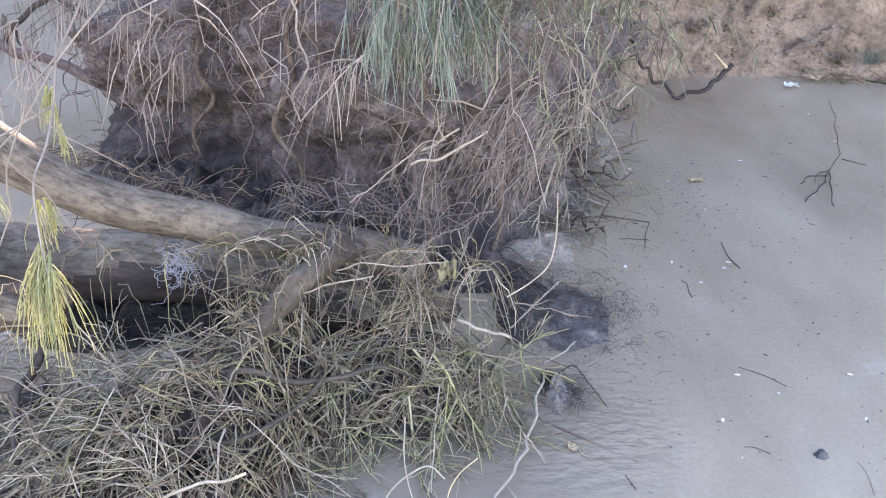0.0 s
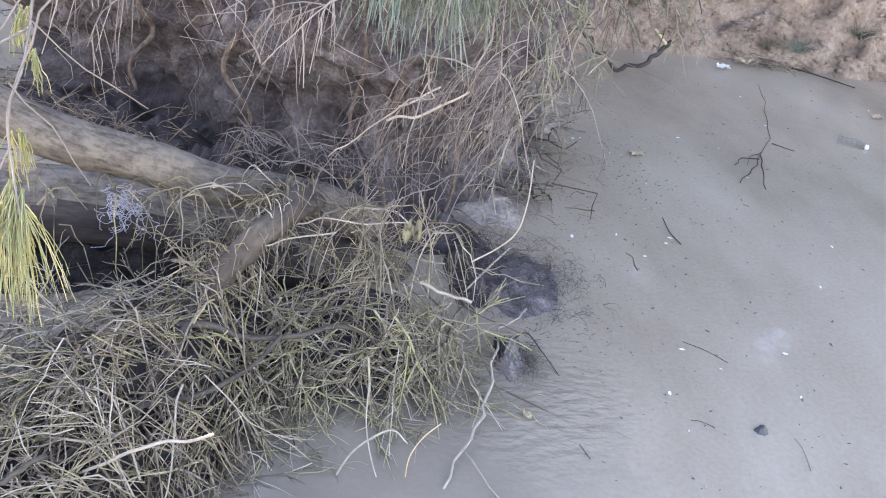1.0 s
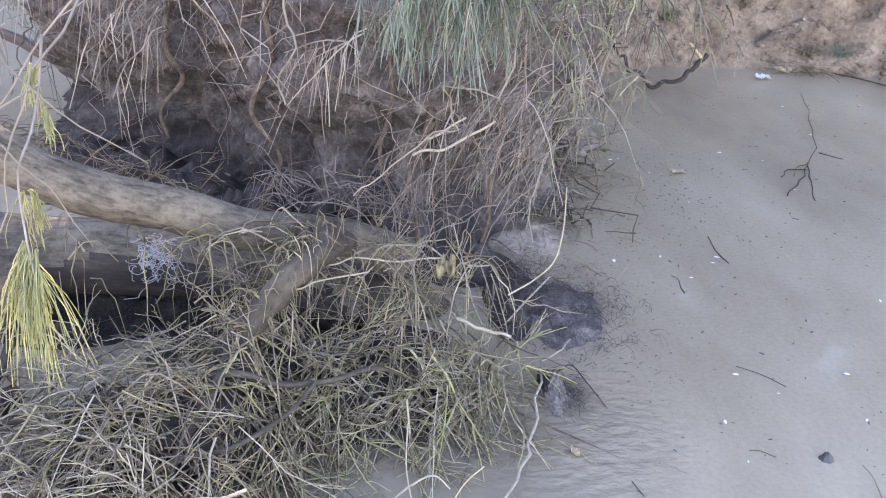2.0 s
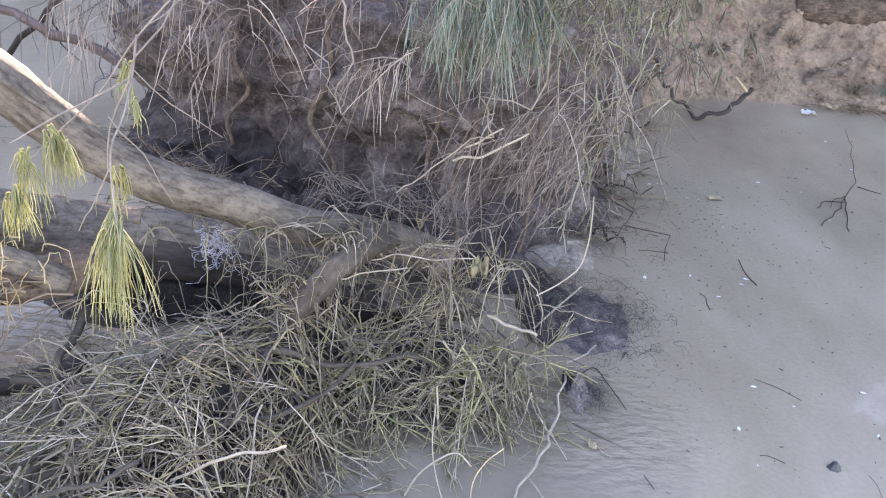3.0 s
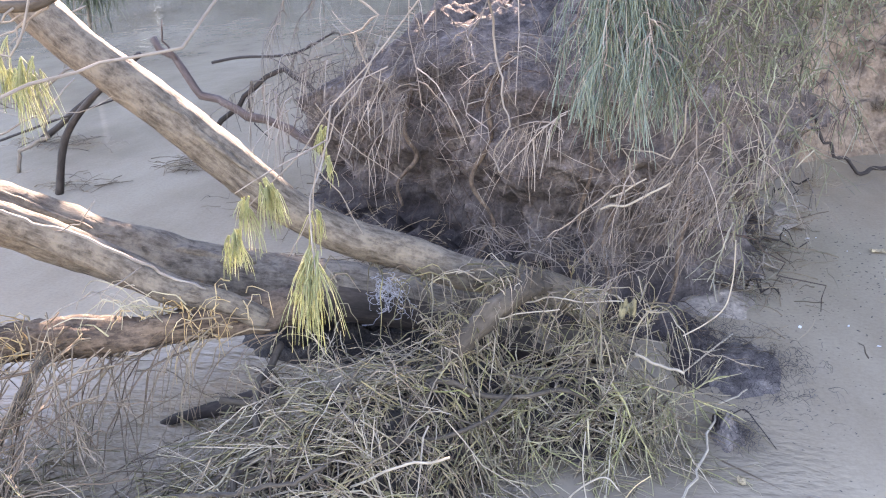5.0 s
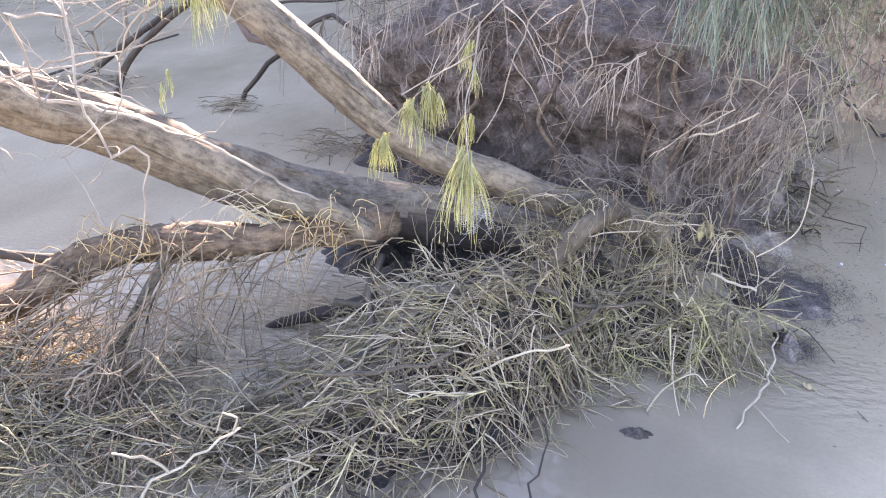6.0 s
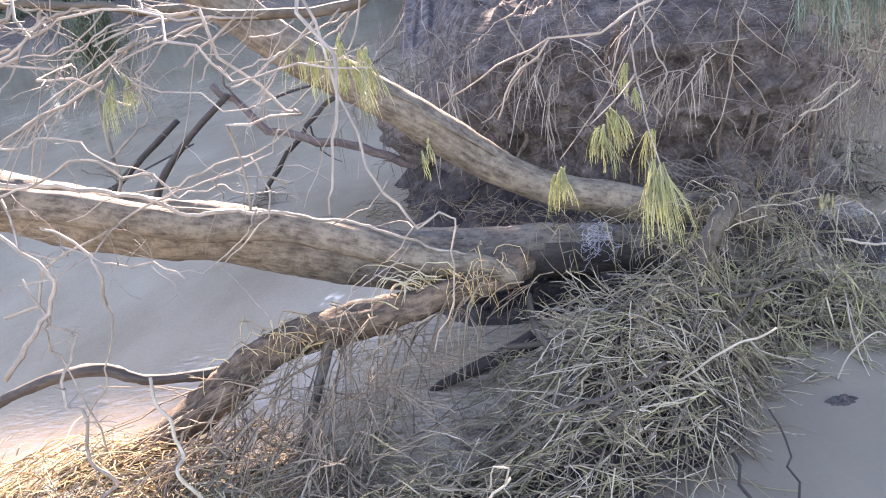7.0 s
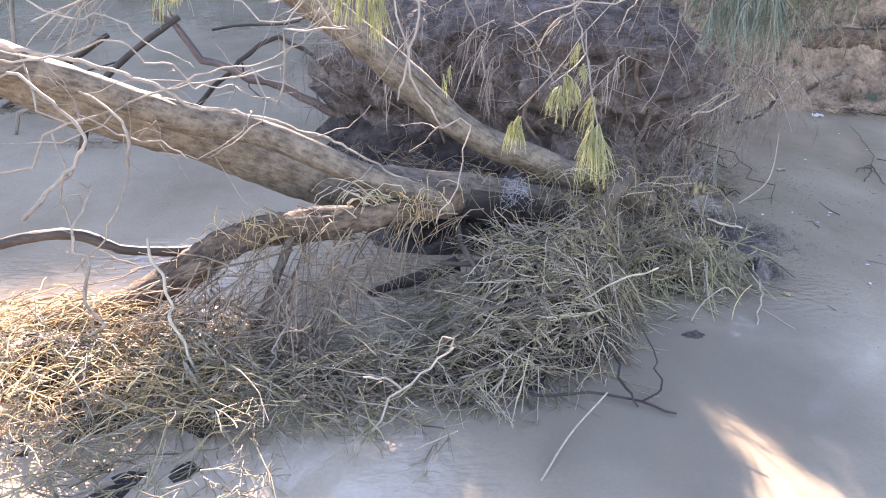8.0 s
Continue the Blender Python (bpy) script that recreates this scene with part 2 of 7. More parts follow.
M_STRAW = fibre("dry_straw", [(0.30, 0.20, 0.09), (0.52, 0.38, 0.19), (0.62, 0.49, 0.29), (0.38, 0.26, 0.12), (0.22, 0.15, 0.08)], 0.7, 0.15)
M_BROWN = fibre("brown_straw", [(0.075, 0.055, 0.04), (0.15, 0.11, 0.075), (0.24, 0.185, 0.125), (0.32, 0.26, 0.18)], 0.8, 0.08)
M_NEEDLE = fibre("sea_green_needles", [(0.09, 0.125, 0.095), (0.14, 0.185, 0.145), (0.20, 0.245, 0.20), (0.13, 0.16, 0.10), (0.30, 0.31, 0.24)], 0.55, 0.15, 0.3)
M_YELLOW = fibre("yellow_green_needles", [(0.20, 0.235, 0.11), (0.37, 0.375, 0.19), (0.28, 0.31, 0.14), (0.52, 0.50, 0.32)], 0.5, 0.35, 0.4)
M_OLIVE = fibre("olive_needles", [(0.044, 0.0431, 0.0314), (0.132, 0.132, 0.0804), (0.0968, 0.113, 0.0608), (0.211, 0.211, 0.137), (0.088, 0.0706, 0.051), (0.176, 0.201, 0.113), (0.29, 0.304, 0.211)], 0.7, 0.08)
M_STALK = fibre("olive_tan_stalks", [(0.11, 0.097, 0.07), (0.23, 0.209, 0.15), (0.331, 0.306, 0.235), (0.175, 0.175, 0.1), (0.267, 0.233, 0.18)], 0.7, 0.05)
M_DRY = fibre("dry_brown_needles", [(0.085, 0.07, 0.06), (0.14, 0.117, 0.10), (0.22, 0.19, 0.165), (0.11, 0.09, 0.075)], 0.8, 0.15)
M_ROOT = fibre("hanging_roots", [(0.06, 0.042, 0.036), (0.10, 0.07, 0.06), (0.19, 0.15, 0.13), (0.08, 0.056, 0.05)], 0.85, 0.05)
M_WOODF = fibre("wiry_grey_twigs", [(0.15, 0.12, 0.10), (0.26, 0.215, 0.18), (0.38, 0.33, 0.28)], 0.8)
M_CROWN = fibre("crown_leaves", [(0.075, 0.10, 0.06), (0.11, 0.14, 0.085), (0.15, 0.17, 0.11)], 0.6, 0.4)
# paler than crown_leaves: distance haze and backlight put into the colour
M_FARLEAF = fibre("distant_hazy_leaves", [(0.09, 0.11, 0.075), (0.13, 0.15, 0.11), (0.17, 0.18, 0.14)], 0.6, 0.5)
M_FLECK = surface("dark_fleck", [(0.05, 0.045, 0.04), (0.14, 0.12, 0.10)], 40.0, 0.7, 0.2, 0.002)
M_WHITE = surface("white_plastic", [(0.62, 0.63, 0.66), (0.74, 0.75, 0.78)], 20.0, 0.4, 0.2, 0.002, spec=0.5)
M_STRING = surface("grubby_white_string", [(0.28, 0.28, 0.31), (0.46, 0.46, 0.50)], 20.0, 0.6, 0.2, 0.002)
M_CARD = surface("tan_scrap", [(0.36, 0.28, 0.17), (0.46, 0.37, 0.24)], 20.0, 0.85, 0.2, 0.002)
M_YFRUIT = surface("yellow_husk", [(0.17, 0.145, 0.08), (0.27, 0.23, 0.125)], 30.0, 0.6, 0.3, 0.003)


def plastic_film():
    m, nt, p = nodes_of("clear_plastic")
    p.inputs["Base Color"].default_value = (0.85, 0.88, 0.9, 1)
    p.inputs["Roughness"].default_value = 0.18
    p.inputs["Transmission Weight"].default_value = 1.0
    p.inputs["IOR"].default_value = 1.08
    return m


M_CLEAR = plastic_film()


# ---- mesh helpers ----
def mesh_of(name, V, F, material, uv=None, smooth=True):
    """A mesh from vertex and quad arrays."""
    V, F = np.asarray(V, np.float32), np.asarray(F, np.int32)
    me = bpy.data.meshes.new(name)
    me.vertices.add(len(V))
    me.vertices.foreach_set("co", V.ravel())
    me.loops.add(F.size)
    me.loops.foreach_set("vertex_index", F.ravel())
    me.polygons.add(len(F))
    me.polygons.foreach_set("loop_start", np.arange(0, F.size, F.shape[1], dtype=np.int32))
    if smooth:
        me.polygons.foreach_set("use_smooth", np.ones(len(F), bool))
    if uv is not None:
        layer = me.uv_layers.new(name="uv")
        layer.data.foreach_set("uv", np.asarray(uv, np.float32)[F.ravel()].ravel())
    me.update(calc_edges=True)
    me.materials.append(material)
    return me


def thing(name, me, label, category, group="", kind=""):
    return tagged(new(name, me), label, category, group, kind)


def child(name, me, parent, label="", kind=""):
    ob = new(name, me)
    ob.parent = parent
    return tagged(ob, label, kind=kind)


def smooth_line(pts, n):
    """n points along a smooth curve through pts."""
    p = np.asarray(pts, float)
    if len(p) < 3:
        u = np.linspace(0, 1, n)[:, None]
        return p[0] * (1 - u) + p[-1] * u
    q = np.vstack([2 * p[0] - p[1], p, 2 * p[-1] - p[-2]])
    seg = np.linalg.norm(np.diff(p, axis=0), axis=1)
    at = np.concatenate([[0], np.cumsum(seg)]) / seg.sum()
    out = []
    for u in np.linspace(0, 1, n):
        i = min(np.searchsorted(at, u, side="right") - 1, len(p) - 2)
        f = (u - at[i]) / (at[i + 1] - at[i])
        a, b, c, d = q[i:i + 4]
        out.append(0.5 * (2 * b + (c - a) * f + (2 * a - 5 * b + 4 * c - d) * f ** 2 + (3 * b - a - 3 * c + d) * f ** 3))
    return np.array(out)


def tube(pts, radii, sides=10, n=None, lumps=0.0, grain=9.0, seed=0.0):
    """A tapered, capped tube along a smooth line; lumps: uneven girth as a share of the radius."""
    n = n or max(6, len(pts) * 5)
    P = smooth_line(pts, n) if n > 0 else np.asarray(pts, float)
    n = len(P)
    at = np.linspace(0, 1, n)
    R = np.interp(at, np.linspace(0, 1, len(radii)), radii)
    T = np.gradient(P, axis=0)
    T /= np.linalg.norm(T, axis=1)[:, None]
    ref = np.array([0.0, 0.0, 1.0]) if abs(T[0][2]) < 0.8 else np.array([1.0, 0.0, 0.0])
    run = np.concatenate([[0], np.cumsum(np.linalg.norm(np.diff(P, axis=0), axis=1))])
    V, UV, a = [], [], None
    for i in range(n):
        a = ref - T[i] * (ref @ T[i])
        a /= np.linalg.norm(a)
        ref = a
        b = np.cross(T[i], a)
        for k in range(sides + 1):
            w = 2 * math.pi * (k % sides) / sides
            d = a * math.cos(w) + b * math.sin(w)
            r = R[i]
            if lumps:
                s = Vector(P[i] * grain * 0.45 + d * 1.1 + seed)
                r *= 1 + lumps * (noise.noise(s) + 0.45 * noise.noise(s * 3.1) + 0.3 * noise.noise(s * 7.7))
            V.append(P[i] + d * r)
            UV.append((R.mean() * 2 * math.pi * k / sides, run[i]))
    F = []
    row = sides + 1
    for i in range(n - 1):
        for k in range(sides):
            F.append((i * row + k, i * row + k + 1, (i + 1) * row + k + 1, (i + 1) * row + k))
    for end, back in ((0, True), (n - 1, False)):
        c = len(V)
        V.append(P[end] + T[end] * R[end] * (-0.35 if back else 0.35))
        UV.append((0, run[end]))
        for k in range(sides):
            q = (end * row + k, end * row + k + 1)
            F.append((q[1], q[0], c, c) if back else (q[0], q[1], c, c))
    return np.array(V), F, np.array(UV)


def tube_mesh(name, pts, radii, material, sides=10, n=None, lumps=0.0, seed=0.0):
    V, F, UV = tube(pts, radii, sides, n, lumps, seed=seed)
    bm = bmesh.new()
    vs = [bm.verts.new(v) for v in V]
    lay = bm.loops.layers.uv.new("uv")
    for f in F:
        idx = list(dict.fromkeys(f))
        face = bm.faces.new([vs[i] for i in idx])
        face.smooth = True
        for lp, i in zip(face.loops, idx):
            lp[lay].uv = UV[i]
    me = bpy.data.meshes.new(name)
    bmesh.ops.remove_doubles(bm, verts=bm.verts, dist=1e-6)
    bm.to_mesh(me)
    bm.free()
    me.materials.append(material)
    return me


def strands(name, P, R, material, sides=3):
    """Many thin stalks in one mesh. P: stalks x points x 3; R: stalks x points."""
    N, K, _ = P.shape
    T = np.gradient(P, axis=1)
    T /= np.linalg.norm(T, axis=2, keepdims=True) + 1e-9
    ref = rng.normal(size=(N, 1, 3))
    A = np.cross(T, ref)
    A /= np.linalg.norm(A, axis=2, keepdims=True) + 1e-9
    B = np.cross(T, A)
    w = 2 * math.pi * np.arange(sides) / sides
    V = P[:, :, None, :] + R[:, :, None, None] * (A[:, :, None, :] * np.cos(w)[:, None] + B[:, :, None, :] * np.sin(w)[:, None])
    base = (np.arange(N) * K * sides)[:, None, None]
    i = (np.arange(K - 1) * sides)[None, :, None]
    k = np.arange(sides)[None, None, :]
    k2 = (k + 1) % sides
    F = np.stack([base + i + k, base + i + k2, base + i + sides + k2, base + i + sides + k], -1)
    return mesh_of(name, V.reshape(-1, 3), F.reshape(-1, 4), material)


def taper(N, K, lo, hi, end=0.35):
    """Radii for strands: each its own girth, thinner to the tip."""
    return rng.uniform(lo, hi, N)[:, None] * np.linspace(1, end, K)[None, :]


# ---- water and bank ----
S = 400.0
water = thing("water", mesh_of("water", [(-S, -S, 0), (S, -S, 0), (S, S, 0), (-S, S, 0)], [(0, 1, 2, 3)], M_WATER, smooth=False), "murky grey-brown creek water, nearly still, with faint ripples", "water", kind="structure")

SHORE = np.array([(-2.9, 9.0), (-2.5, 4.5), (-2.4, 3.1), (-2.2, 2.3), (-1.75, 2.0), (-1.3, 1.75), (-0.9, 1.3), (-0.45, 1.12), (-0.1, 1.2), (0.2, 1.5), (0.36, 2.1), (0.50, 3.0), (0.80, 3.62), (1.5, 3.95), (2.4, 3.95), (3.4, 3.75), (5.0, 4.1), (9.0, 4.3)])
shore = smooth_line(SHORE, 140)


def inland(X, Y):
    """Distance behind the shore line, negative over the water."""
    a, b = shore[:-1], shore[1:]
    d2 = np.full(X.shape, 1e9)
    for (ax, ay), (bx, by) in zip(a, b):
        ux, uy = bx - ax, by - ay
        f = np.clip(((X - ax) * ux + (Y - ay) * uy) / (ux * ux + uy * uy), 0, 1)
        d2 = np.minimum(d2, (X - ax - f * ux) ** 2 + (Y - ay - f * uy) ** 2)
    poly = np.vstack([shore, [(40, 5), (40, 60), (-6, 60)]])
    inside = np.zeros(X.shape, bool)
    for (ax, ay), (bx, by) in zip(poly, np.roll(poly, -1, 0)):
        cross = ((ay > Y) != (by > Y))
        with np.errstate(divide="ignore", invalid="ignore"):
            inside ^= cross & (X < (bx - ax) * (Y - ay) / (by - ay) + ax)
    return np.where(inside, 1, -1) * np.sqrt(d2)


def fbm(X, Y, scale, seed, octaves=4):
    out = np.empty(X.size)
    for i, (x, y) in enumerate(zip(X.ravel(), Y.ravel())):
        out[i] = noise.fractal(Vector((x * scale, y * scale, seed)), 1.0, 2.1, octaves)
    return out.reshape(X.shape)


def bank_height(X, Y):
    d = inland(X, Y)
    d = d - 0.32 * np.clip((0.55 - X) / 0.3, 0, 1)
    d = d + 0.10 * fbm(X, Y, 1.6, 3.0, 3) + 0.05 * fbm(X, Y, 5.0, 9.0, 2)
    gentle = np.clip((X - 0.15) / 0.6, 0, 1) * np.clip((Y - 1.6) / 1.0, 0, 1)
    gentle = gentle * gentle * (3 - 2 * gentle)
    low = np.interp(X, [-2.5, -2.2, -1.7, -1.2, 0.0, 2.0, 6.0], [0.5, 0.85, 1.12, 1.18, 1.2, 1.5, 1.7])
    width = 0.13 * (1 - gentle) + 0.95 * gentle
    up = low * (1 - np.exp(-np.maximum(d, 0) / width)) + 0.05 * np.clip(d - 1, 0, 30)
    z = np.where(d > 0, up - 0.02, np.maximum(-0.35, d * 0.9 - 0.02))
    rough = 0.10 * fbm(X, Y, 3.6, 5.0, 5) + 0.06 * fbm(X, Y, 8.5, 15.0, 3) + 0.035 * fbm(X, Y, 17.0, 2.0, 2)
    return z + rough * np.clip(d / 0.15, 0, 1)


def grid_mesh(name, xs, ys, fn, material):
    X, Y = np.meshgrid(xs, ys)
    Z = fn(X, Y)
    nx, ny = len(xs), len(ys)
    i = (np.arange(ny - 1)[:, None] * nx + np.arange(nx - 1)[None, :]).ravel()
    return mesh_of(name, np.stack([X, Y, Z], -1).reshape(-1, 3), np.stack([i, i + 1, i + nx + 1, i + nx], -1), material)


bank_x = np.concatenate([np.arange(-3.6, 3.6, 0.03), np.arange(3.6, 8.0, 0.12), np.array([9, 12, 18, 30, 60.0])])
bank_y = np.concatenate([np.arange(0.85, 2.3, 0.014), np.arange(2.3, 5.0, 0.03), np.arange(5.0, 8.0, 0.2), np.array([9, 12, 18, 30, 59.0])])
bank = thing("ground", grid_mesh("ground", bank_x, bank_y, bank_height, M_EARTH), "eroded sandy earth bank with a steep root-covered face", "bank", kind="structure")
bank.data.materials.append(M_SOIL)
# lumps and hollows pushed into the steep face
co_b = np.empty(len(bank.data.vertices) * 3, np.float32)
bank.data.vertices.foreach_get("co", co_b)
co_b = co_b.reshape(-1, 3)
face = (co_b[:, 0] > -2.7) & (co_b[:, 0] < 0.9) & (co_b[:, 1] < 2.8) & (co_b[:, 2] > 0.0)
fx, fz = co_b[face, 0], co_b[face, 2]
co_b[face, 1] += np.clip(fz / 0.1, 0, 1) * (0.13 * fbm(fx, fz * 1.4, 4.5, 21.0, 2) + 0.06 * fbm(fx, fz, 12.0, 33.0, 3))
bank.data.vertices.foreach_set("co", co_b.ravel())
bank.data.update()
# shade painted as darker soil over the face and under the boughs
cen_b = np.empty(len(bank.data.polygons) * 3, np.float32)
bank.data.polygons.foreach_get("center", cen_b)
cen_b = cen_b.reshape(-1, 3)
shade_soil = cen_b[:, 0] + 0.12 * np.sin(cen_b[:, 1] * 9) + 0.1 * np.sin(cen_b[:, 2] * 17) < 0.98
bank.data.polygons.foreach_set("material_index", shade_soil.astype(np.int32))

# lumpy, undercut earth face where the creek has cut the bank away
def bank_face():
    line = shore[(shore[:, 0] > -2.6) & (shore[:, 1] < 2.9) & (shore[:, 0] < 0.6)]
    line = smooth_line(line[::4], 230)
    tan = np.gradient(line, axis=0)
    tan /= np.linalg.norm(tan, axis=1)[:, None]
    out_dir = np.column_stack([tan[:, 1], -tan[:, 0]])
    rows, cols = 96, len(line)
    V = np.empty((rows, cols, 3))
    top = np.interp(line[:, 0], [-2.5, -2.2, -1.7, -1.2, 0.0, 0.6], [0.5, 0.82, 1.08, 1.14, 1.14, 0.7])
    for r in range(rows):
        h = -0.06 + 1.06 * r / (rows - 1)
        for c in range(cols):
            z = h * top[c]
            q = Vector((line[c, 0], line[c, 1], z * 0.9))
            belly = np.interp(h, [-0.06, 0.08, 0.28, 0.55, 0.85, 1.0], [0.10, -0.05, -0.14, 0.05, 0.03, -0.30])
            lumpy = 0.15 * noise.noise(q * 3.1) + 0.09 * noise.noise(q * 7.3 + Vector((5, 0, 0))) + 0.045 * noise.noise(q * 16.0) + 0.02 * noise.noise(q * 37.0)
            o = belly + lumpy
            V[r, c] = (line[c, 0] + out_dir[c, 0] * o, line[c, 1] + out_dir[c, 1] * o, z + 0.05 * noise.noise(q * 5.0 + Vector((0, 9, 0))))
    i = (np.arange(rows - 1)[:, None] * cols + np.arange(cols - 1)[None, :]).ravel()
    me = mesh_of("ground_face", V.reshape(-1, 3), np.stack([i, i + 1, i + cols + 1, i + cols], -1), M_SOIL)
    # foot of the face painted dark for the shade under the overhang
    me.materials.append(M_MUDSHADE)
    shade_line = 0.20 + 0.10 * np.array([noise.noise(Vector((x * 4.0, y * 4.0, 2.0))) for x, y in line])
    wet = (V[:-1, :-1, 2] < shade_line[None, :-1]) & (V[:-1, :-1, 0] < -0.12)
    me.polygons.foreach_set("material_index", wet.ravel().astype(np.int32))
    return me


thing("ground_face", bank_face(), "lumpy undercut face of brown earth below the bank top, shade in its colour", "bank", kind="structure")

# far shore on the open side and the shore behind the camera, low and plain
def ridge(name, x0, x1, y0, y1, h, label):
    xs, ys = np.linspace(x0, x1, 60), np.linspace(y0, y1, 24)
    def fn(X, Y):
        u = (Y - y0) / (y1 - y0)
        return h * np.sin(u * math.pi) + 0.15 * h * fbm(X, Y, 0.15, 4.0, 3) - 0.3 * (1 - np.sin(u * math.pi))
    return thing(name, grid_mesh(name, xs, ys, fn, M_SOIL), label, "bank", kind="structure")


ridge("ground_far", -120, 60, 33, 60, 2.0, "low earth shore across the water")
ridge("ground_near", -14, 14, -14.0, -4.4, 0.5, "low earth shore behind the viewer")


# ---- fallen tree ----
def kinked(pts, amount=0.10):
    """The same line with uneven bends between its points."""
    p = [np.asarray(q, float) for q in pts]
    out = [p[0]]
    for a, b in zip(p, p[1:]):
        s = np.linalg.norm(b - a)
        for f in (0.35, 0.7):
            out.append(a + (b - a) * f + rng.normal(0, amount * s, 3) * (1, 1, 0 if max(a[2], b[2]) < 0.06 else 1))
        out.append(b)
    return [tuple(q) for q in out]


fallen = thing("fallen_tree", None, "fallen silt-covered tree lying across the creek water", "tree")
child("trunk", tube_mesh("trunk", [(-0.62, 0.495, 0.07), (-1.0, 0.51, 0.20), (-1.45, 0.485, 0.275), (-1.9, 0.445, 0.305), (-2.35, 0.315, 0.46), (-2.75, 0.16, 0.67), (-3.15, 0.015, 0.835), (-4.1, -0.155, 1.25), (-5.6, -0.4, 1.887)], [0.10, 0.115, 0.14, 0.12, 0.122, 0.118, 0.12, 0.11, 0.09], M_BARK, 28, 150, 0.16, 3.0), fallen)
def shade_underside(ob, line, share, material):
    """Wet wood and painted shade along the lower side of a limb, up to a share of its girth."""
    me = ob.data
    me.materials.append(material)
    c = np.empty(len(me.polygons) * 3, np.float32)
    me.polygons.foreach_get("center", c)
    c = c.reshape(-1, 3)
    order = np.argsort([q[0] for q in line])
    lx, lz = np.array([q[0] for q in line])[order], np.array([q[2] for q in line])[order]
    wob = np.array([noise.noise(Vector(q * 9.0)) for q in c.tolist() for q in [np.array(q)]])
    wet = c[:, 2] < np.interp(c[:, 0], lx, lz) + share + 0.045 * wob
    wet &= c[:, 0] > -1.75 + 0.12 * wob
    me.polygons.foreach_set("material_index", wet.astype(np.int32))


# trunk underside blackened: its shade painted along with the wet wood
shade_underside(fallen.children[0], [(-1.9, 0.4, 0.28), (-1.6, 0.4, 0.29), (-1.4, 0.4, 0.345), (-1.0, 0.5, 0.275), (-0.62, 0.5, 0.14)], 0.0, M_DARKWOOD)
child("limb", tube_mesh("limb", [(-0.45, 0.62, 0.22), (-0.68, 0.525, 0.352), (-0.95, 0.405, 0.437), (-1.18, 0.333, 0.537), (-1.37, 0.26, 0.62), (-1.6, 0.21, 0.765), (-1.96, 0.165, 1.083), (-2.35, 0.16, 1.387), (-3.0, 0.11, 2.06), (-3.9, 0.06, 2.83)], [0.075, 0.068, 0.07, 0.073, 0.075, 0.08, 0.093, 0.09, 0.08, 0.06], M_BARK, 26, 140, 0.15, 11.0), fallen)
child("branch", tube_mesh("branch", [(-1.60, 0.0, 0.38), (-1.72, -0.053, 0.465), (-1.88, -0.105, 0.525), (-2.1, -0.09, 0.61), (-2.45, -0.138, 0.765), (-2.75, -0.213, 0.838), (-3.2, -0.30, 1.01), (-3.9, -0.44, 1.19), (-5.0, -0.617, 1.634)], [0.04, 0.058, 0.056, 0.062, 0.056, 0.064, 0.066, 0.06, 0.05], M_BARK, 20, 110, 0.15, 21.0), fallen)
child("root", tube_mesh("root", [(-1.55, 0.175, 0.358), (-1.75, -0.077, 0.395), (-2.0, -0.223, 0.404), (-2.3, -0.215, 0.362), (-2.5, -0.285, 0.335), (-2.72, -0.374, 0.235), (-3.0, -0.42, 0.075), (-3.35, -0.475, -0.015)], [0.06, 0.066, 0.055, 0.068, 0.066, 0.076, 0.058, 0.05], M_ROOTBARK, 20, 110, 0.42, 33.0), fallen)
child("stub", tube_mesh("stub", [(-0.66, 0.40, 0.42), (-0.72, 0.18, 0.47), (-0.82, 0.05, 0.41), (-0.92, -0.02, 0.31), (-1.0, -0.06, 0.15)], [0.045, 0.042, 0.04, 0.036, 0.03], M_MUDWOOD, 16, 60, 0.5, 41.0), fallen, "mud-caked broken side limb")
# dark wood on the side root stands in for the shade over it
child("side_root", tube_mesh("side_root", [(-2.45, -0.30, 0.34), (-2.7, -0.32, 0.29), (-2.96, -0.32, 0.285), (-3.05, -0.33, 0.31), (-3.17, -0.29, 0.337), (-3.35, -0.27, 0.33), (-3.6, -0.21, 0.25), (-4.0, -0.1, 0.06)], [0.026, 0.024, 0.021, 0.024, 0.022, 0.022, 0.02, 0.016], M_DARKWOOD, 12, 70, 0.35, 51.0), fallen, "curved root, coloured dark for the shade it lies in")
child("fork", tube_mesh("fork", [(-0.62, 0.5, 0.07), (-0.5, 0.55, 0.09), (-0.38, 0.62, 0.03), (-0.28, 0.72, -0.06)], [0.1, 0.08, 0.065, 0.045], M_MUDWOOD, 16, 40, 0.25, 61.0), fallen)
for line, r in (([(-3.1, 0.0, 0.925), (-2.9, 0.06, 0.85), (-2.65, 0.15, 0.73), (-2.42, 0.23, 0.605), (-2.28, 0.28, 0.54)], 0.02), ([(-2.2, 0.31, 0.52), (-2.0, 0.37, 0.46), (-1.8, 0.40, 0.42)], 0.014), ([(-2.9, -0.25, 0.945), (-2.6, -0.18, 0.85), (-2.35, -0.13, 0.775)], 0.012), ([(-1.95, 0.10, 1.14), (-1.75, 0.12, 0.965), (-1.6, 0.14, 0.83)], 0.013)):
    child("bark_ridge", tube_mesh("bark_ridge", kinked(line, 0.03), [r * 0.4, r, r * 0.9, r * 0.3], M_BARK, 10, 40, 0.6, r * 900), fallen, "loose ridge of dry bark")
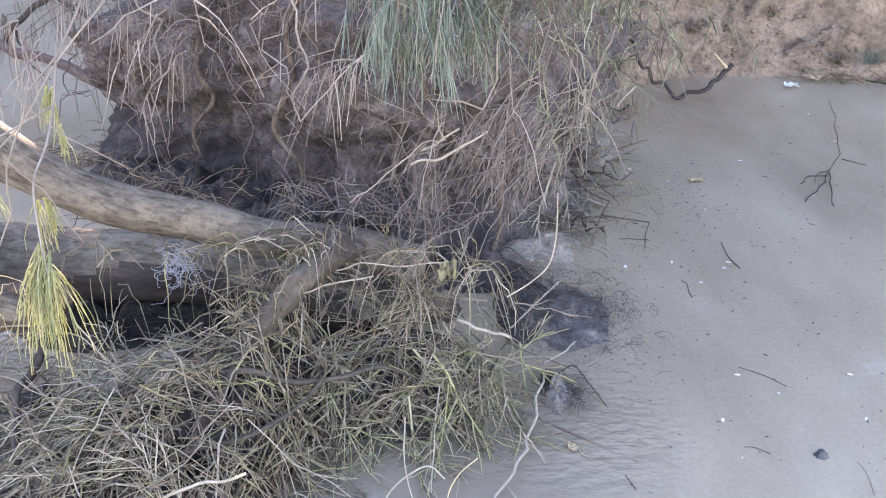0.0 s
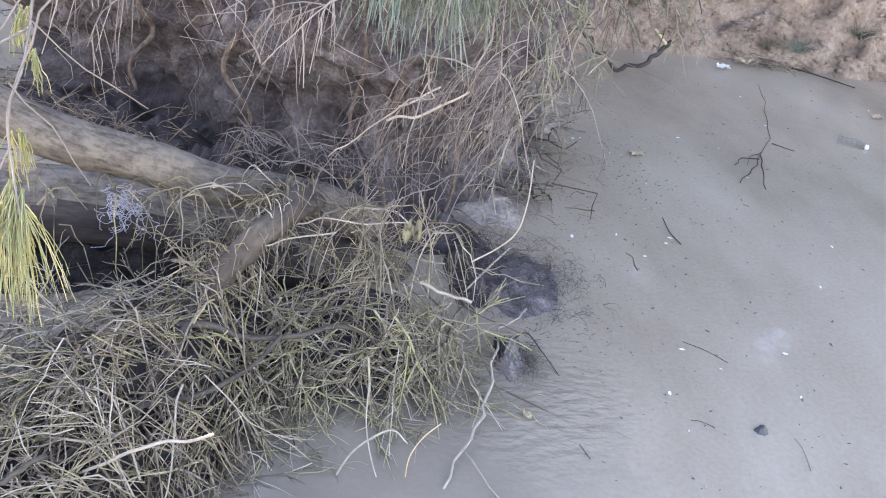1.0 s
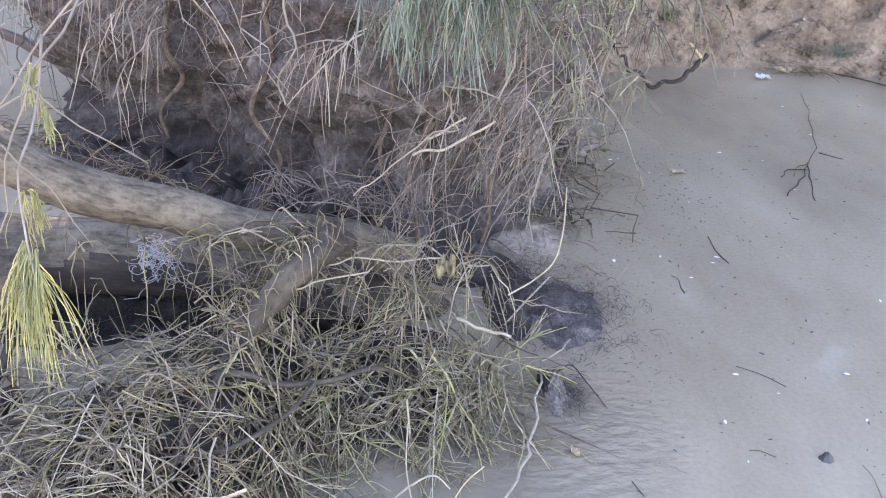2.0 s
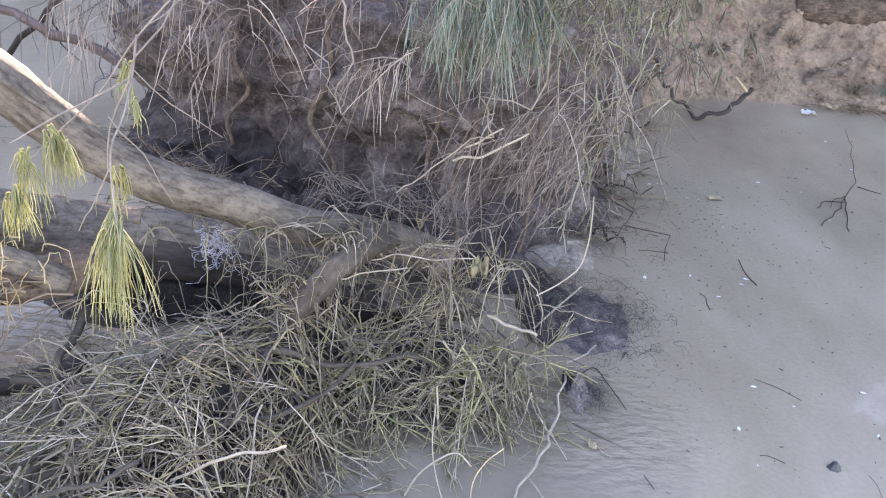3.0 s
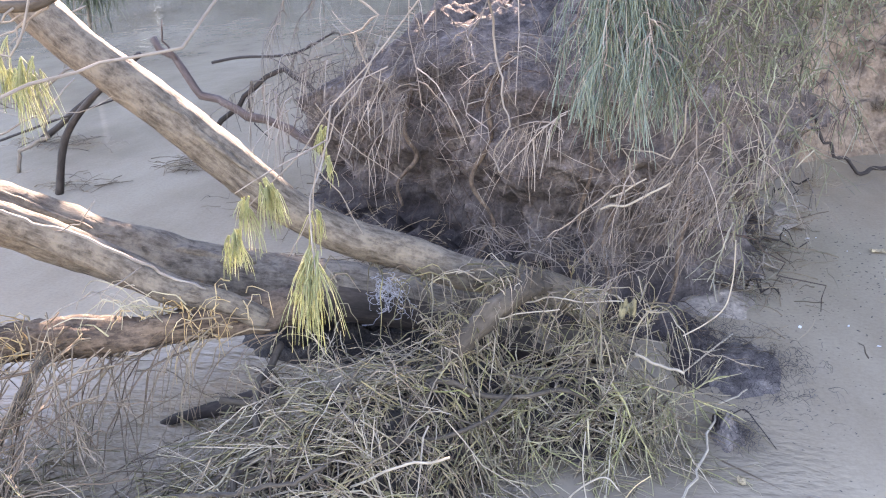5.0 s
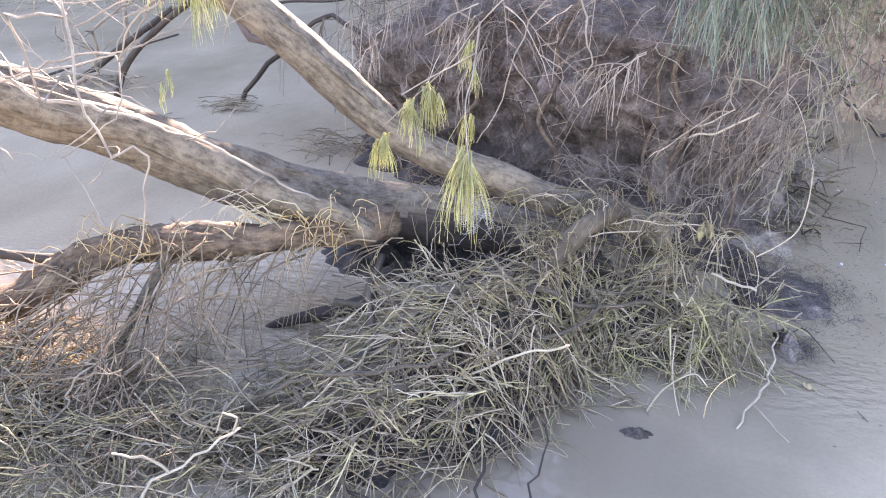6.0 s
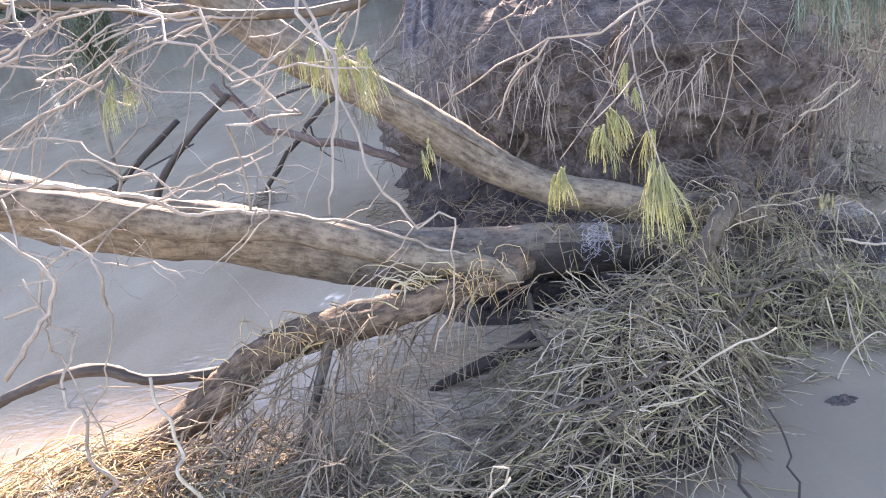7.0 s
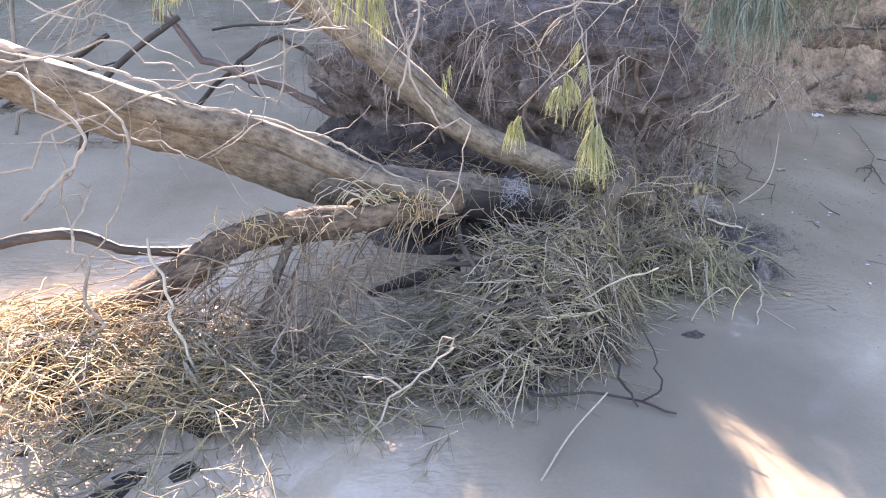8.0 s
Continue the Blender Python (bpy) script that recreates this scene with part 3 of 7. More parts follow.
child("prop", tube_mesh("prop", [(-2.3, -0.25, 0.34), (-2.36, -0.40, 0.18), (-2.46, -0.52, -0.05)], [0.02, 0.018, 0.015], M_BARK, 12, 24, 0.25, 66.0), fallen)


# ---- tangled debris ----
FRONT_X = [-2.5, -1.9, -1.3, -1.05, -0.86, -0.76, -0.45, -0.25, -0.05]
FRONT_Y = [-1.15, -1.12, -1.02, -0.90, -0.62, -0.22, -0.16, -0.10, 0.10]


def mat_height(x, y):
    lumps = 0.05 * np.sin(x * 11 + 3 * np.sin(y * 7)) * np.sin(y * 13 + 2) + 0.03 * np.sin(x * 23 + 1) * np.sin(y * 19)
    f = np.clip((y - np.interp(x, FRONT_X, FRONT_Y)) / 0.62, -0.2, 1)
    h = 0.02 + 0.27 * np.sign(f) * np.abs(f) ** 0.75
    h *= np.interp(x, [-1.75, -1.5, -0.5, -0.2, 0.0], [0.55, 1, 1, 0.75, 0.25])
    return h + lumps * np.clip(h / 0.2, 0, 1)


def matted(name, N, material, label, pick, height, heading, spread, length, girth, lift, K=7, floor=-0.02):
    """A tangle of bent stalks that lie over a height field."""
    start = np.empty((0, 2))
    while len(start) < N:
        c = pick(N)
        start = np.vstack([start, c])
    start = start[:N]
    L = rng.uniform(*length, N)
    az = np.radians(heading + rng.normal(0, spread, N))
    u = np.linspace(0, 1, K)
    bend = rng.normal(0, 0.07, N)
    ang = az[:, None] + bend[:, None] * u[None, :] * 2.0
    step = L[:, None] / (K - 1)
    x = start[:, :1] + np.cumsum(np.cos(ang) * step, 1) - np.cos(ang[:, :1]) * step
    y = start[:, 1:] + np.cumsum(np.sin(ang) * step, 1) - np.sin(ang[:, :1]) * step
    off = rng.normal(0.0, 0.035, N)
    tilt = rng.normal(0.0, 0.05, N)
    hump = 0.6 * np.abs(rng.normal(0, lift, N))
    z = height(x, y) + off[:, None] + tilt[:, None] * (u - 0.5)[None, :] + hump[:, None] * np.sin(u * math.pi)[None, :]
    # stalks are stiff: blend towards their own chord
    chord = z[:, :1] * (1 - u) + z[:, -1:] * u
    z = np.maximum(0.5 * z + 0.5 * (chord + hump[:, None] * np.sin(u * math.pi)), floor + rng.uniform(0, 0.02, (N, 1)))
    P = np.stack([x, y, z], -1) + rng.normal(0, 0.0025, (N, K, 3))
    me = strands(name, P, taper(N, K, *girth), material)
    return thing(name, me, label, "debris", kind="stuff")


def box_pick(x0, x1, y0, y1, keep=None):
    def pick(n):
        c = np.column_stack([rng.uniform(x0, x1, n), rng.uniform(y0, y1, n)])
        return c if keep is None else c[keep(c[:, 0], c[:, 1])]
    return pick


def brushwood(name, branches, per, material, label, pick, height, heading, spread, length, girth, shoot, scatter=0.035, lift=0.05, back=0.12, open_angle=0.62):
    """Dead branchlets washed together: stiff kinked stems whose side shoots fork off at sharp angles."""
    K = 6
    base = np.empty((0, 2))
    while len(base) < branches:
        base = np.vstack([base, pick(branches)])
    base = base[:branches]
    az = np.radians(heading + rng.normal(0, spread, branches) + 180 * (rng.uniform(0, 1, branches) < back))
    L = rng.uniform(*length, branches)
    turn = rng.normal(0, 0.05, (branches, K))
    turn[np.arange(branches), rng.integers(1, K, branches)] += rng.normal(0, 0.22, branches)
    ang = az[:, None] + np.cumsum(turn, 1)
    step = L[:, None] / (K - 1)
    x = base[:, :1] + np.cumsum(np.cos(ang) * step, 1)
    y = base[:, 1:] + np.cumsum(np.sin(ang) * step, 1)
    u = np.linspace(0, 1, K)[None, :]
    z = height(x, y)
    z = 0.35 * z + 0.65 * (z[:, :1] * (1 - u) + z[:, -1:] * u)
    z = z + rng.normal(0, scatter, (branches, 1)) + rng.normal(0, lift, (branches, 1)) * (u - 0.4) + rng.normal(0, 0.006, (branches, K))
    stem = np.stack([x, y, np.maximum(z, rng.uniform(-0.02, 0.012, (branches, 1)))], -1)
    R0 = rng.uniform(*girth, branches)
    def fork(line, radius, n_each, size, wide):
        n = len(line) * n_each
        i = np.repeat(np.arange(len(line)), n_each)
        g = rng.uniform(0.08, 0.98, n) * (K - 1.001)
        k = g.astype(int)
        p = line[i, k] + (line[i, k + 1] - line[i, k]) * (g - k)[:, None]
        d = line[i, k + 1] - line[i, k]
        d = d / (np.linalg.norm(d, axis=1)[:, None] + 1e-9)
        side = np.cross(d, (0, 0, 1.0)) * (np.where(rng.uniform(0, 1, n) < 0.5, 1, -1) * rng.uniform(0.3, 1.3, n) * wide)[:, None]
        d = d + side + np.column_stack([np.zeros(n), np.zeros(n), rng.normal(0.02, 0.22, n)])
        d /= np.linalg.norm(d, axis=1)[:, None]
        T = (rng.uniform(*size, n) * (1.15 - 0.5 * g / K))[:, None, None]
        v = np.linspace(0, 1, K)[None, :, None]
        bend = rng.normal(0, 0.16, (n, 1, 3)) * (1, 1, 0.5) - np.array([0, 0, 0.10])
        q = p[:, None, :] + T * (d[:, None, :] * v + bend * v * v) + np.cumsum(rng.normal(0, 0.0022, (n, K, 3)), 1)
        q[:, :, 2] = np.maximum(q[:, :, 2], rng.uniform(-0.02, 0.008, (n, 1)))
        return q, radius[i] * rng.uniform(0.5, 0.85, n)
    s1, r1 = fork(stem, R0, per, shoot, open_angle)
    s2, r2 = fork(s1[::2], r1[::2], 1, (shoot[0] * 0.5, shoot[1] * 0.6), 0.7)
    P = np.concatenate([stem, s1, s2])
    R = np.concatenate([R0, r1, r2])[:, None] * np.linspace(1, 0.55, K)[None, :]
    return thing(name, strands(name, P, R, material, 4), label, "debris", kind="stuff")


REAR_X, REAR_Y = [-1.75, -1.2, -0.85, -0.6, -0.2, 0.0], [-0.12, -0.05, 0.05, 0.18, 0.26, 0.33]
on_mat = lambda x, y: (y > np.interp(x, FRONT_X, FRONT_Y) + 0.02) & ((x > -1.42) | (y < -0.86)) & (y < np.interp(x, REAR_X, REAR_Y))
def silt_shade_height(x, y):
    """Silt sheet with painted shade under the stalks: it follows the mat, and drops away over the pool and past the
    edges.
    """
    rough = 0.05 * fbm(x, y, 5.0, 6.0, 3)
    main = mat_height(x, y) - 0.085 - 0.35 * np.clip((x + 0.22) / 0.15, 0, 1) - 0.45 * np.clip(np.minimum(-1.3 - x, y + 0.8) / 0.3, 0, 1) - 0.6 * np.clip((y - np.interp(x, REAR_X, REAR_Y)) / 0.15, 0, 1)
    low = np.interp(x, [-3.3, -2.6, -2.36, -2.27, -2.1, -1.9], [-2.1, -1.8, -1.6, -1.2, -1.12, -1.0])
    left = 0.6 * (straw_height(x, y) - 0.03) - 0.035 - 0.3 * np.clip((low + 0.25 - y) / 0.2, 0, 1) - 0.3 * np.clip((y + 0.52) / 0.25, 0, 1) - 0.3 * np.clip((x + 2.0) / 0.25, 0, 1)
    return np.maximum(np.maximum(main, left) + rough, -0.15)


def straw_height(x, y):
    return 0.03 + 0.13 * np.exp(-((x + 3.12) ** 2 / 0.16 + (y + 0.72) ** 2 / 0.12)) + 0.06 * np.exp(-((x + 2.6) ** 2 / 0.3 + (y + 1.35) ** 2 / 0.3))


# dark sheet added so the gaps between stalks look shaded
thing("silt_bed", grid_mesh("silt_bed", np.arange(-3.9, 0.1, 0.03), np.arange(-2.2, 0.6, 0.03), silt_shade_height, M_SILTSHADE), "silt sheet beneath the matted stalks, near-black for the shade between them", "silt", kind="structure")
left_mat = lambda x, y: on_mat(x, y) & (x < -0.62) & ((x > -1.3) | (y < -0.86))
right_mat = lambda x, y: on_mat(x, y) & (x > -0.85)
brushwood("debris_mat", 330, 5, M_DEBRIS, "matted tan and olive branchlets draped over the fallen tree", box_pick(-1.95, -0.45, -1.0, 0.4, left_mat), mat_height, 205, 52, (0.10, 0.30), (0.0019, 0.0036), (0.05, 0.15), 0.04, 0.09, 0.2)
brushwood("debris_mat", 75, 6, M_MOSSY, "olive and yellow branchlets hanging off the end of the matted debris", box_pick(-0.9, -0.08, -0.8, 0.4, right_mat), lambda x, y: mat_height(x, y) + 0.02, -100, 62, (0.10, 0.28), (0.0022, 0.004), (0.06, 0.17), 0.045, 0.1, 0.2)
brushwood("debris_mat", 75, 5, M_DEBRIS, "brown branchlets hanging off the end of the matted debris", box_pick(-0.9, -0.08, -0.8, 0.4, right_mat), mat_height, -100, 62, (0.08, 0.24), (0.0018, 0.0034), (0.05, 0.14), 0.04, 0.09, 0.2)
brushwood("debris_mat", 80, 5, M_DEBRIS, "brown and olive branchlets spread over the shallow edge of the pool", box_pick(-2.55, -1.65, -1.25, -0.78), lambda x, y: 0.05 + 0.06 * np.sin(x * 9) * np.sin(y * 7), 195, 55, (0.12, 0.34), (0.0018, 0.0036), (0.05, 0.16), 0.035, 0.08)
brushwood("debris_mat", 95, 5, M_DEBRIS, "grey-brown branchlets heaped over the base of the trunk", box_pick(-0.95, -0.12, 0.02, 0.55), lambda x, y: mat_height(x, y) + 0.05, -110, 70, (0.1, 0.26), (0.0016, 0.0032), (0.05, 0.15), 0.05, 0.1)
brushwood("debris_mat", 50, 4, M_TAN, "pale barkless branchlets lying on top of the debris", box_pick(-1.95, -0.1, -1.0, 0.35, on_mat), lambda x, y: mat_height(x, y) + 0.025, 205, 55, (0.16, 0.4), (0.0016, 0.0032), (0.05, 0.16))
matted("debris_mat", 200, M_DEBRIS, "single grey and tan stalks lying over the matted debris", box_pick(-2.1, -0.05, -1.1, 0.4, on_mat), lambda x, y: mat_height(x, y) + 0.015, 10, 60, (0.1, 0.34), (0.002, 0.004), 0.05)
matted("debris_mat", 380, M_BROWN, "dark brown stalks packed beneath the matted debris", box_pick(-2.1, -0.08, -1.1, 0.3, on_mat), lambda x, y: mat_height(x, y) * 0.8 - 0.03, -60, 90, (0.15, 0.4), (0.0025, 0.005), 0.02)
for pts, r in (([(-1.65, -0.3, 0.30), (-1.25, -0.25, 0.34), (-0.8, -0.12, 0.30), (-0.4, 0.0, 0.22)], 0.012), ([(-0.95, 0.2, 0.42), (-0.95, -0.15, 0.36), (-1.05, -0.5, 0.22), (-1.15, -0.85, 0.05)], 0.014), ([(-1.9, -1.05, 0.05), (-1.45, -0.8, 0.22), (-1.05, -0.45, 0.30), (-0.7, -0.1, 0.30)], 0.010), ([(-1.55, 0.0, 0.36), (-1.5, -0.35, 0.30), (-1.4, -0.75, 0.16), (-1.36, -1.0, 0.02)], 0.013), ([(-2.2, -1.1, 0.04), (-1.8, -0.85, 0.14), (-1.45, -0.55, 0.27), (-1.2, -0.2, 0.36)], 0.009)):
    thing("buried_branch", tube_mesh("buried_branch", kinked([(x, y, z - 0.07) for x, y, z in pts], 0.07), [r, r * 0.9, r * 0.6], M_MUDWOOD, 10, 48, 0.3, rng.uniform(0, 90)), "mud-coated branch buried in the matted stalks", "branch", "buried branches")


matted("straw_heap", 1300, M_STRAW, "pale dry straw heaped on the muddy shallows", box_pick(-3.7, -2.45, -1.3, -0.42), straw_height, -25, 90, (0.1, 0.32), (0.0016, 0.0034), 0.03)
brushwood("debris_mat", 270, 6, M_DEBRIS, "grey-green and brown branchlets matted in the shallow water", box_pick(-3.3, -1.95, -2.0, -0.75, lambda x, y: y > np.interp(x, [-3.3, -2.6, -2.36, -2.27, -2.1, -1.9], [-2.1, -1.8, -1.6, -1.2, -1.12, -1.0])), straw_height, -20, 65, (0.12, 0.34), (0.0018, 0.0036), (0.05, 0.16), 0.03, 0.05)


def drooping(name, N, line, material, label, length, girth, heading, spread, drop, K=7):
    """Stalks that hang from a limb and sag towards the water."""
    P0 = smooth_line(line, 80)[rng.integers(0, 80, N)] + rng.normal(0, 0.03, (N, 3))
    L = rng.uniform(*length, N)
    az = np.radians(heading + rng.normal(0, spread, N))
    u = np.linspace(0, 1, K)[None, :]
    fall = rng.uniform(*drop, N)[:, None]
    out = L[:, None] * u * (1 - 0.35 * u)
    x = P0[:, :1] + np.cos(az)[:, None] * out
    y = P0[:, 1:2] + np.sin(az)[:, None] * out
    z = np.maximum(P0[:, 2:] + 0.06 * np.sin(u * math.pi) - fall * u ** 1.7 * L[:, None], -0.02)
    P = np.stack([x, y, z], -1) + rng.normal(0, 0.005, (N, K, 3))
    return thing(name, strands(name, P, taper(N, K, *girth), material), label, "debris", kind="stuff")


drooping("root_straw", 30, [(-2.15, -0.24, 0.43), (-2.3, -0.26, 0.42), (-2.6, -0.33, 0.3), (-2.9, -0.42, 0.14)], M_BROWN, "brown straw caught on the root and hanging to the water", (0.2, 0.7), (0.002, 0.004), -60, 55, (0.35, 1.0))
brushwood("debris_mat", 75, 6, M_RUSSET, "brown and tan branchlets sagging from the root into the pool", box_pick(-2.85, -2.1, -1.0, -0.3), lambda x, y: 0.03 + 0.28 * np.clip((y + 1.05) / 0.7, 0, 1) * np.interp(x, [-2.8, -2.4, -2.0], [0.4, 1.0, 1.0]), -80, 35, (0.2, 0.5), (0.002, 0.004), (0.06, 0.2))
drooping("root_straw", 60, [(-0.68, 0.36, 0.45), (-0.74, 0.16, 0.5), (-0.84, 0.04, 0.43), (-0.95, -0.03, 0.28)], M_DEBRIS, "tan stalks draped over the broken side limb", (0.08, 0.26), (0.0015, 0.003), 190, 70, (0.3, 1.0))
drooping("root_straw", 55, [(-1.66, -0.04, 0.44), (-1.78, -0.12, 0.46), (-1.92, -0.2, 0.44)], M_STRAW, "sunlit yellow straw caught in the fork of the root", (0.1, 0.3), (0.0018, 0.0036), 200, 70, (0.2, 0.8))
drooping("root_straw", 40, [(-2.35, -0.28, 0.38), (-2.6, -0.34, 0.32)], M_STRAW, "pale straw wrapped round the root", (0.1, 0.34), (0.0016, 0.003), 180, 80, (0.0, 0.7))
drooping("trunk_straw", 75, [(-1.5, 0.2, 0.5), (-1.1, 0.28, 0.46), (-0.6, 0.3, 0.44), (-0.25, 0.35, 0.38)], M_DEBRIS, "tan and olive stalks looped over the trunk", (0.15, 0.42), (0.002, 0.004), -40, 80, (0.2, 0.9))
drooping("trunk_straw", 90, [(-0.9, 0.45, 0.56), (-0.6, 0.5, 0.5), (-0.3, 0.6, 0.42)], M_DRY, "greyish dry twigs piled on the trunk base", (0.15, 0.5), (0.0014, 0.003), 150, 80, (-0.3, 0.6))
matted("pool_stalks", 14, M_BROWN, "thin brown stalks lying across the pool", box_pick(-2.6, -1.55, -0.6, 0.4), lambda x, y: 0.01 + 0 * x, 20, 30, (0.12, 0.45), (0.0012, 0.0026), 0.02)
drooping("trunk_straw", 22, [(-1.75, -0.10, 0.47), (-1.95, -0.2, 0.47), (-2.05, -0.22, 0.47)], M_TAN, "pale bare twigs pointing out of the fork", (0.15, 0.4), (0.0022, 0.0045), 195, 22, (-0.15, 0.35))
drooping("root_straw", 26, [(-1.55, -0.05, 0.38), (-1.85, -0.17, 0.38), (-2.1, -0.24, 0.38)], M_RUSSET, "brown branchlets trailing in a fan from the root into the pool", (0.3, 0.6), (0.002, 0.0045), -138, 16, (0.65, 1.0))
drooping("root_straw", 16, [(-1.6, -0.07, 0.38), (-1.9, -0.2, 0.38), (-2.3, -0.27, 0.34)], M_BROWN, "dark brown branchlets trailing in a fan from the root into the pool", (0.35, 0.65), (0.003, 0.006), -145, 14, (0.6, 0.95))
brushwood("debris_mat", 110, 5, M_DEBRIS, "brown and olive branchlets heaped along the edge of the pool", box_pick(-2.6, -1.45, -1.12, -0.55, lambda x, y: (y < -0.78) | (x < -2.08)), lambda x, y: 0.08 + 0.05 * np.sin(x * 8 + 1) * np.sin(y * 9), 200, 55, (0.14, 0.36), (0.002, 0.0042), (0.06, 0.17), 0.035, 0.08)
brushwood("debris_mat", 65, 5, M_DEBRIS, "brown and grey branchlets sunk along the edge of the pool", box_pick(-2.1, -1.3, -0.98, -0.68), lambda x, y: 0.05 + 0.03 * np.sin(x * 12), 195, 50, (0.14, 0.36), (0.002, 0.004), (0.06, 0.17), 0.02, 0.05)
brushwood("debris_mat", 95, 5, M_DEBRIS, "brown and olive branchlets sloping from the heap to the pool", box_pick(-1.74, -1.3, -0.82, -0.12, lambda x, y: x > -1.55 - 0.3 * (y + 0.82) * 0.6 - 0.12 * (y < -0.5)), lambda x, y: 0.06 + 0.22 * np.clip((x + 1.75) / 0.45, 0, 1), 205, 50, (0.12, 0.3), (0.002, 0.0042), (0.05, 0.16), 0.035, 0.08)
brushwood("debris_mat", 80, 4, M_RUSSET, "loose brown branchlets leaning from the root over the shallows", box_pick(-2.75, -2.12, -0.85, -0.32), lambda x, y: 0.06 + 0.26 * np.clip((y + 1.0) / 0.7, 0, 1), -125, 28, (0.2, 0.42), (0.0025, 0.005), (0.06, 0.18))


# ---- bank face: hanging roots ----
def face_points(N, x0, x1):
    """Places and outward directions on the steep bank face between two x."""
    s = shore[(shore[:, 0] > x0) & (shore[:, 0] < x1) & (shore[:, 1] < 2.6)]
    f = rng.uniform(0, len(s) - 1.001, N)
    i = f.astype(int)
    p = s[i] + (s[i + 1] - s[i]) * (f - i)[:, None]
    t = s[i + 1] - s[i]
    t /= np.linalg.norm(t, axis=1)[:, None]
    return p, np.column_stack([t[:, 1], -t[:, 0]])


def root_curtain(name, N, x0, x1, z, length, girth, out, wiggle, material, label, K=9, share=1.0):
    p, n = face_points(N, x0, x1)
    top = rng.uniform(*z, N) * np.interp(p[:, 0], [-2.3, -1.9, -1.4, 0.5], [0.6, 0.9, 1, 1])
    L = np.minimum(rng.uniform(*length, N), top - 0.01)
    u = np.linspace(0, 1, K)[None, :]
    d = rng.uniform(*out, N)[:, None] * (0.35 + 0.65 * np.sin(np.minimum(u * 2.2, math.pi / 2)))
    side = rng.normal(0, wiggle, N)[:, None] * u + 0.6 * wiggle * np.cumsum(rng.normal(0, 0.5, (N, K)), 1)
    x = p[:, :1] + n[:, :1] * d - n[:, 1:] * side
    y = p[:, 1:] + n[:, 1:] * d + n[:, :1] * side
    zz = top[:, None] - L[:, None] * u + 0.05 * np.sin(u * 3.0)
    c = int(N * share)
    return thing(name, strands(name, np.stack([x, y, zz], -1)[:c], taper(N, K, *girth)[:c], material), label, "roots", kind="stuff")


root_curtain("hanging_roots", 44, -2.35, 0.1, (0.5, 1.12), (0.2, 0.7), (0.002, 0.0065), (0.0, 0.22), 0.26, M_ROOT, "reddish brown roots hanging down the eroded bank face", 12, 0.5)
root_curtain("hanging_roots", 60, -2.35, 0.1, (0.5, 1.15), (0.12, 0.4), (0.001, 0.002), (0.0, 0.24), 0.18, M_ROOT, "fine brown rootlets over the bank face", share=0.5)
root_curtain("hanging_roots", 28, -1.9, 0.0, (0.7, 1.2), (0.2, 0.7), (0.0018, 0.004), (0.1, 0.42), 0.22, M_WOODF, "grey wiry roots and dead twigs hanging in front of the bank", 12, 0.6)
root_curtain("bank_thatch", 220, -2.4, 0.0, (0.95, 1.22), (0.08, 0.35), (0.001, 0.002), (-0.3, 0.12), 0.35, M_DRY, "dry grey thatch spilling over the bank top", share=1.0)


def face_tangle(name, N, x0, x1, z, length, girth, out, material, label, K=6):
    """Short wiry twigs at all angles over the bank face."""
    p, n = face_points(N, x0, x1)
    o = rng.uniform(*out, N)
    c = np.column_stack([p[:, 0] + n[:, 0] * o, p[:, 1] + n[:, 1] * o, rng.uniform(*z, N) * np.interp(p[:, 0], [-2.3, -1.9, -1.4, 0.5], [0.6, 0.9, 1, 1])])
    d = rng.normal(size=(N, 3)) * (1, 0.6, 1.1) + (0, 0, -0.5)
    d /= np.linalg.norm(d, axis=1)[:, None]
    L = rng.uniform(*length, N)
    v = np.linspace(-0.5, 0.5, K)[None, :, None]
    P = c[:, None, :] + d[:, None, :] * L[:, None, None] * v + np.cumsum(rng.normal(0, 0.008, (N, K, 3)), 1)
    return thing(name, strands(name, P, taper(N, K, *girth), material), label, "roots", kind="stuff")


face_tangle("wiry_twigs", 95, -2.3, 0.2, (0.55, 1.2), (0.08, 0.3), (0.0012, 0.0032), (-0.05, 0.3), M_WOODF, "tangled wiry grey twigs over the bank face")
face_tangle("wiry_twigs", 110, -2.3, 0.2, (0.15, 1.1), (0.06, 0.25), (0.0012, 0.004), (-0.05, 0.2), M_ROOT, "tangled reddish rootlets over the bank face")


# ---- overhanging tree ----
def clumps(name, centers, sizes, per, leaf, material):
    """A crown of small drooping leaf sprays round many centres."""
    N = len(centers) * per
    c = np.repeat(centers, per, 0)
    s = np.repeat(sizes, per, 0)
    d = rng.normal(size=(N, 3))
    d /= np.linalg.norm(d, axis=1)[:, None]
    p = c + d * (s * rng.uniform(0.3, 1.0, N) ** 0.5)[:, None]
    a = rng.normal(size=(N, 3)) * (1, 1, 0.4) + (0, 0, -0.9)
    a = a / np.linalg.norm(a, axis=1)[:, None] * rng.uniform(*leaf, N)[:, None]
    b = np.cross(a, rng.normal(size=(N, 3)))
    b = b / np.linalg.norm(b, axis=1)[:, None] * (np.linalg.norm(a, axis=1) * 0.16)[:, None]
    V = np.stack([p, p + a * 0.5 + b, p + a, p + a * 0.5 - b], 1).reshape(-1, 3)
    return mesh_of(name, V, np.arange(N * 4).reshape(-1, 4), material, smooth=False)


rng = np.random.default_rng(21)
tree = thing("casuarina_tree", None, "leaning casuarina tree whose long drooping boughs overhang the water", "tree")
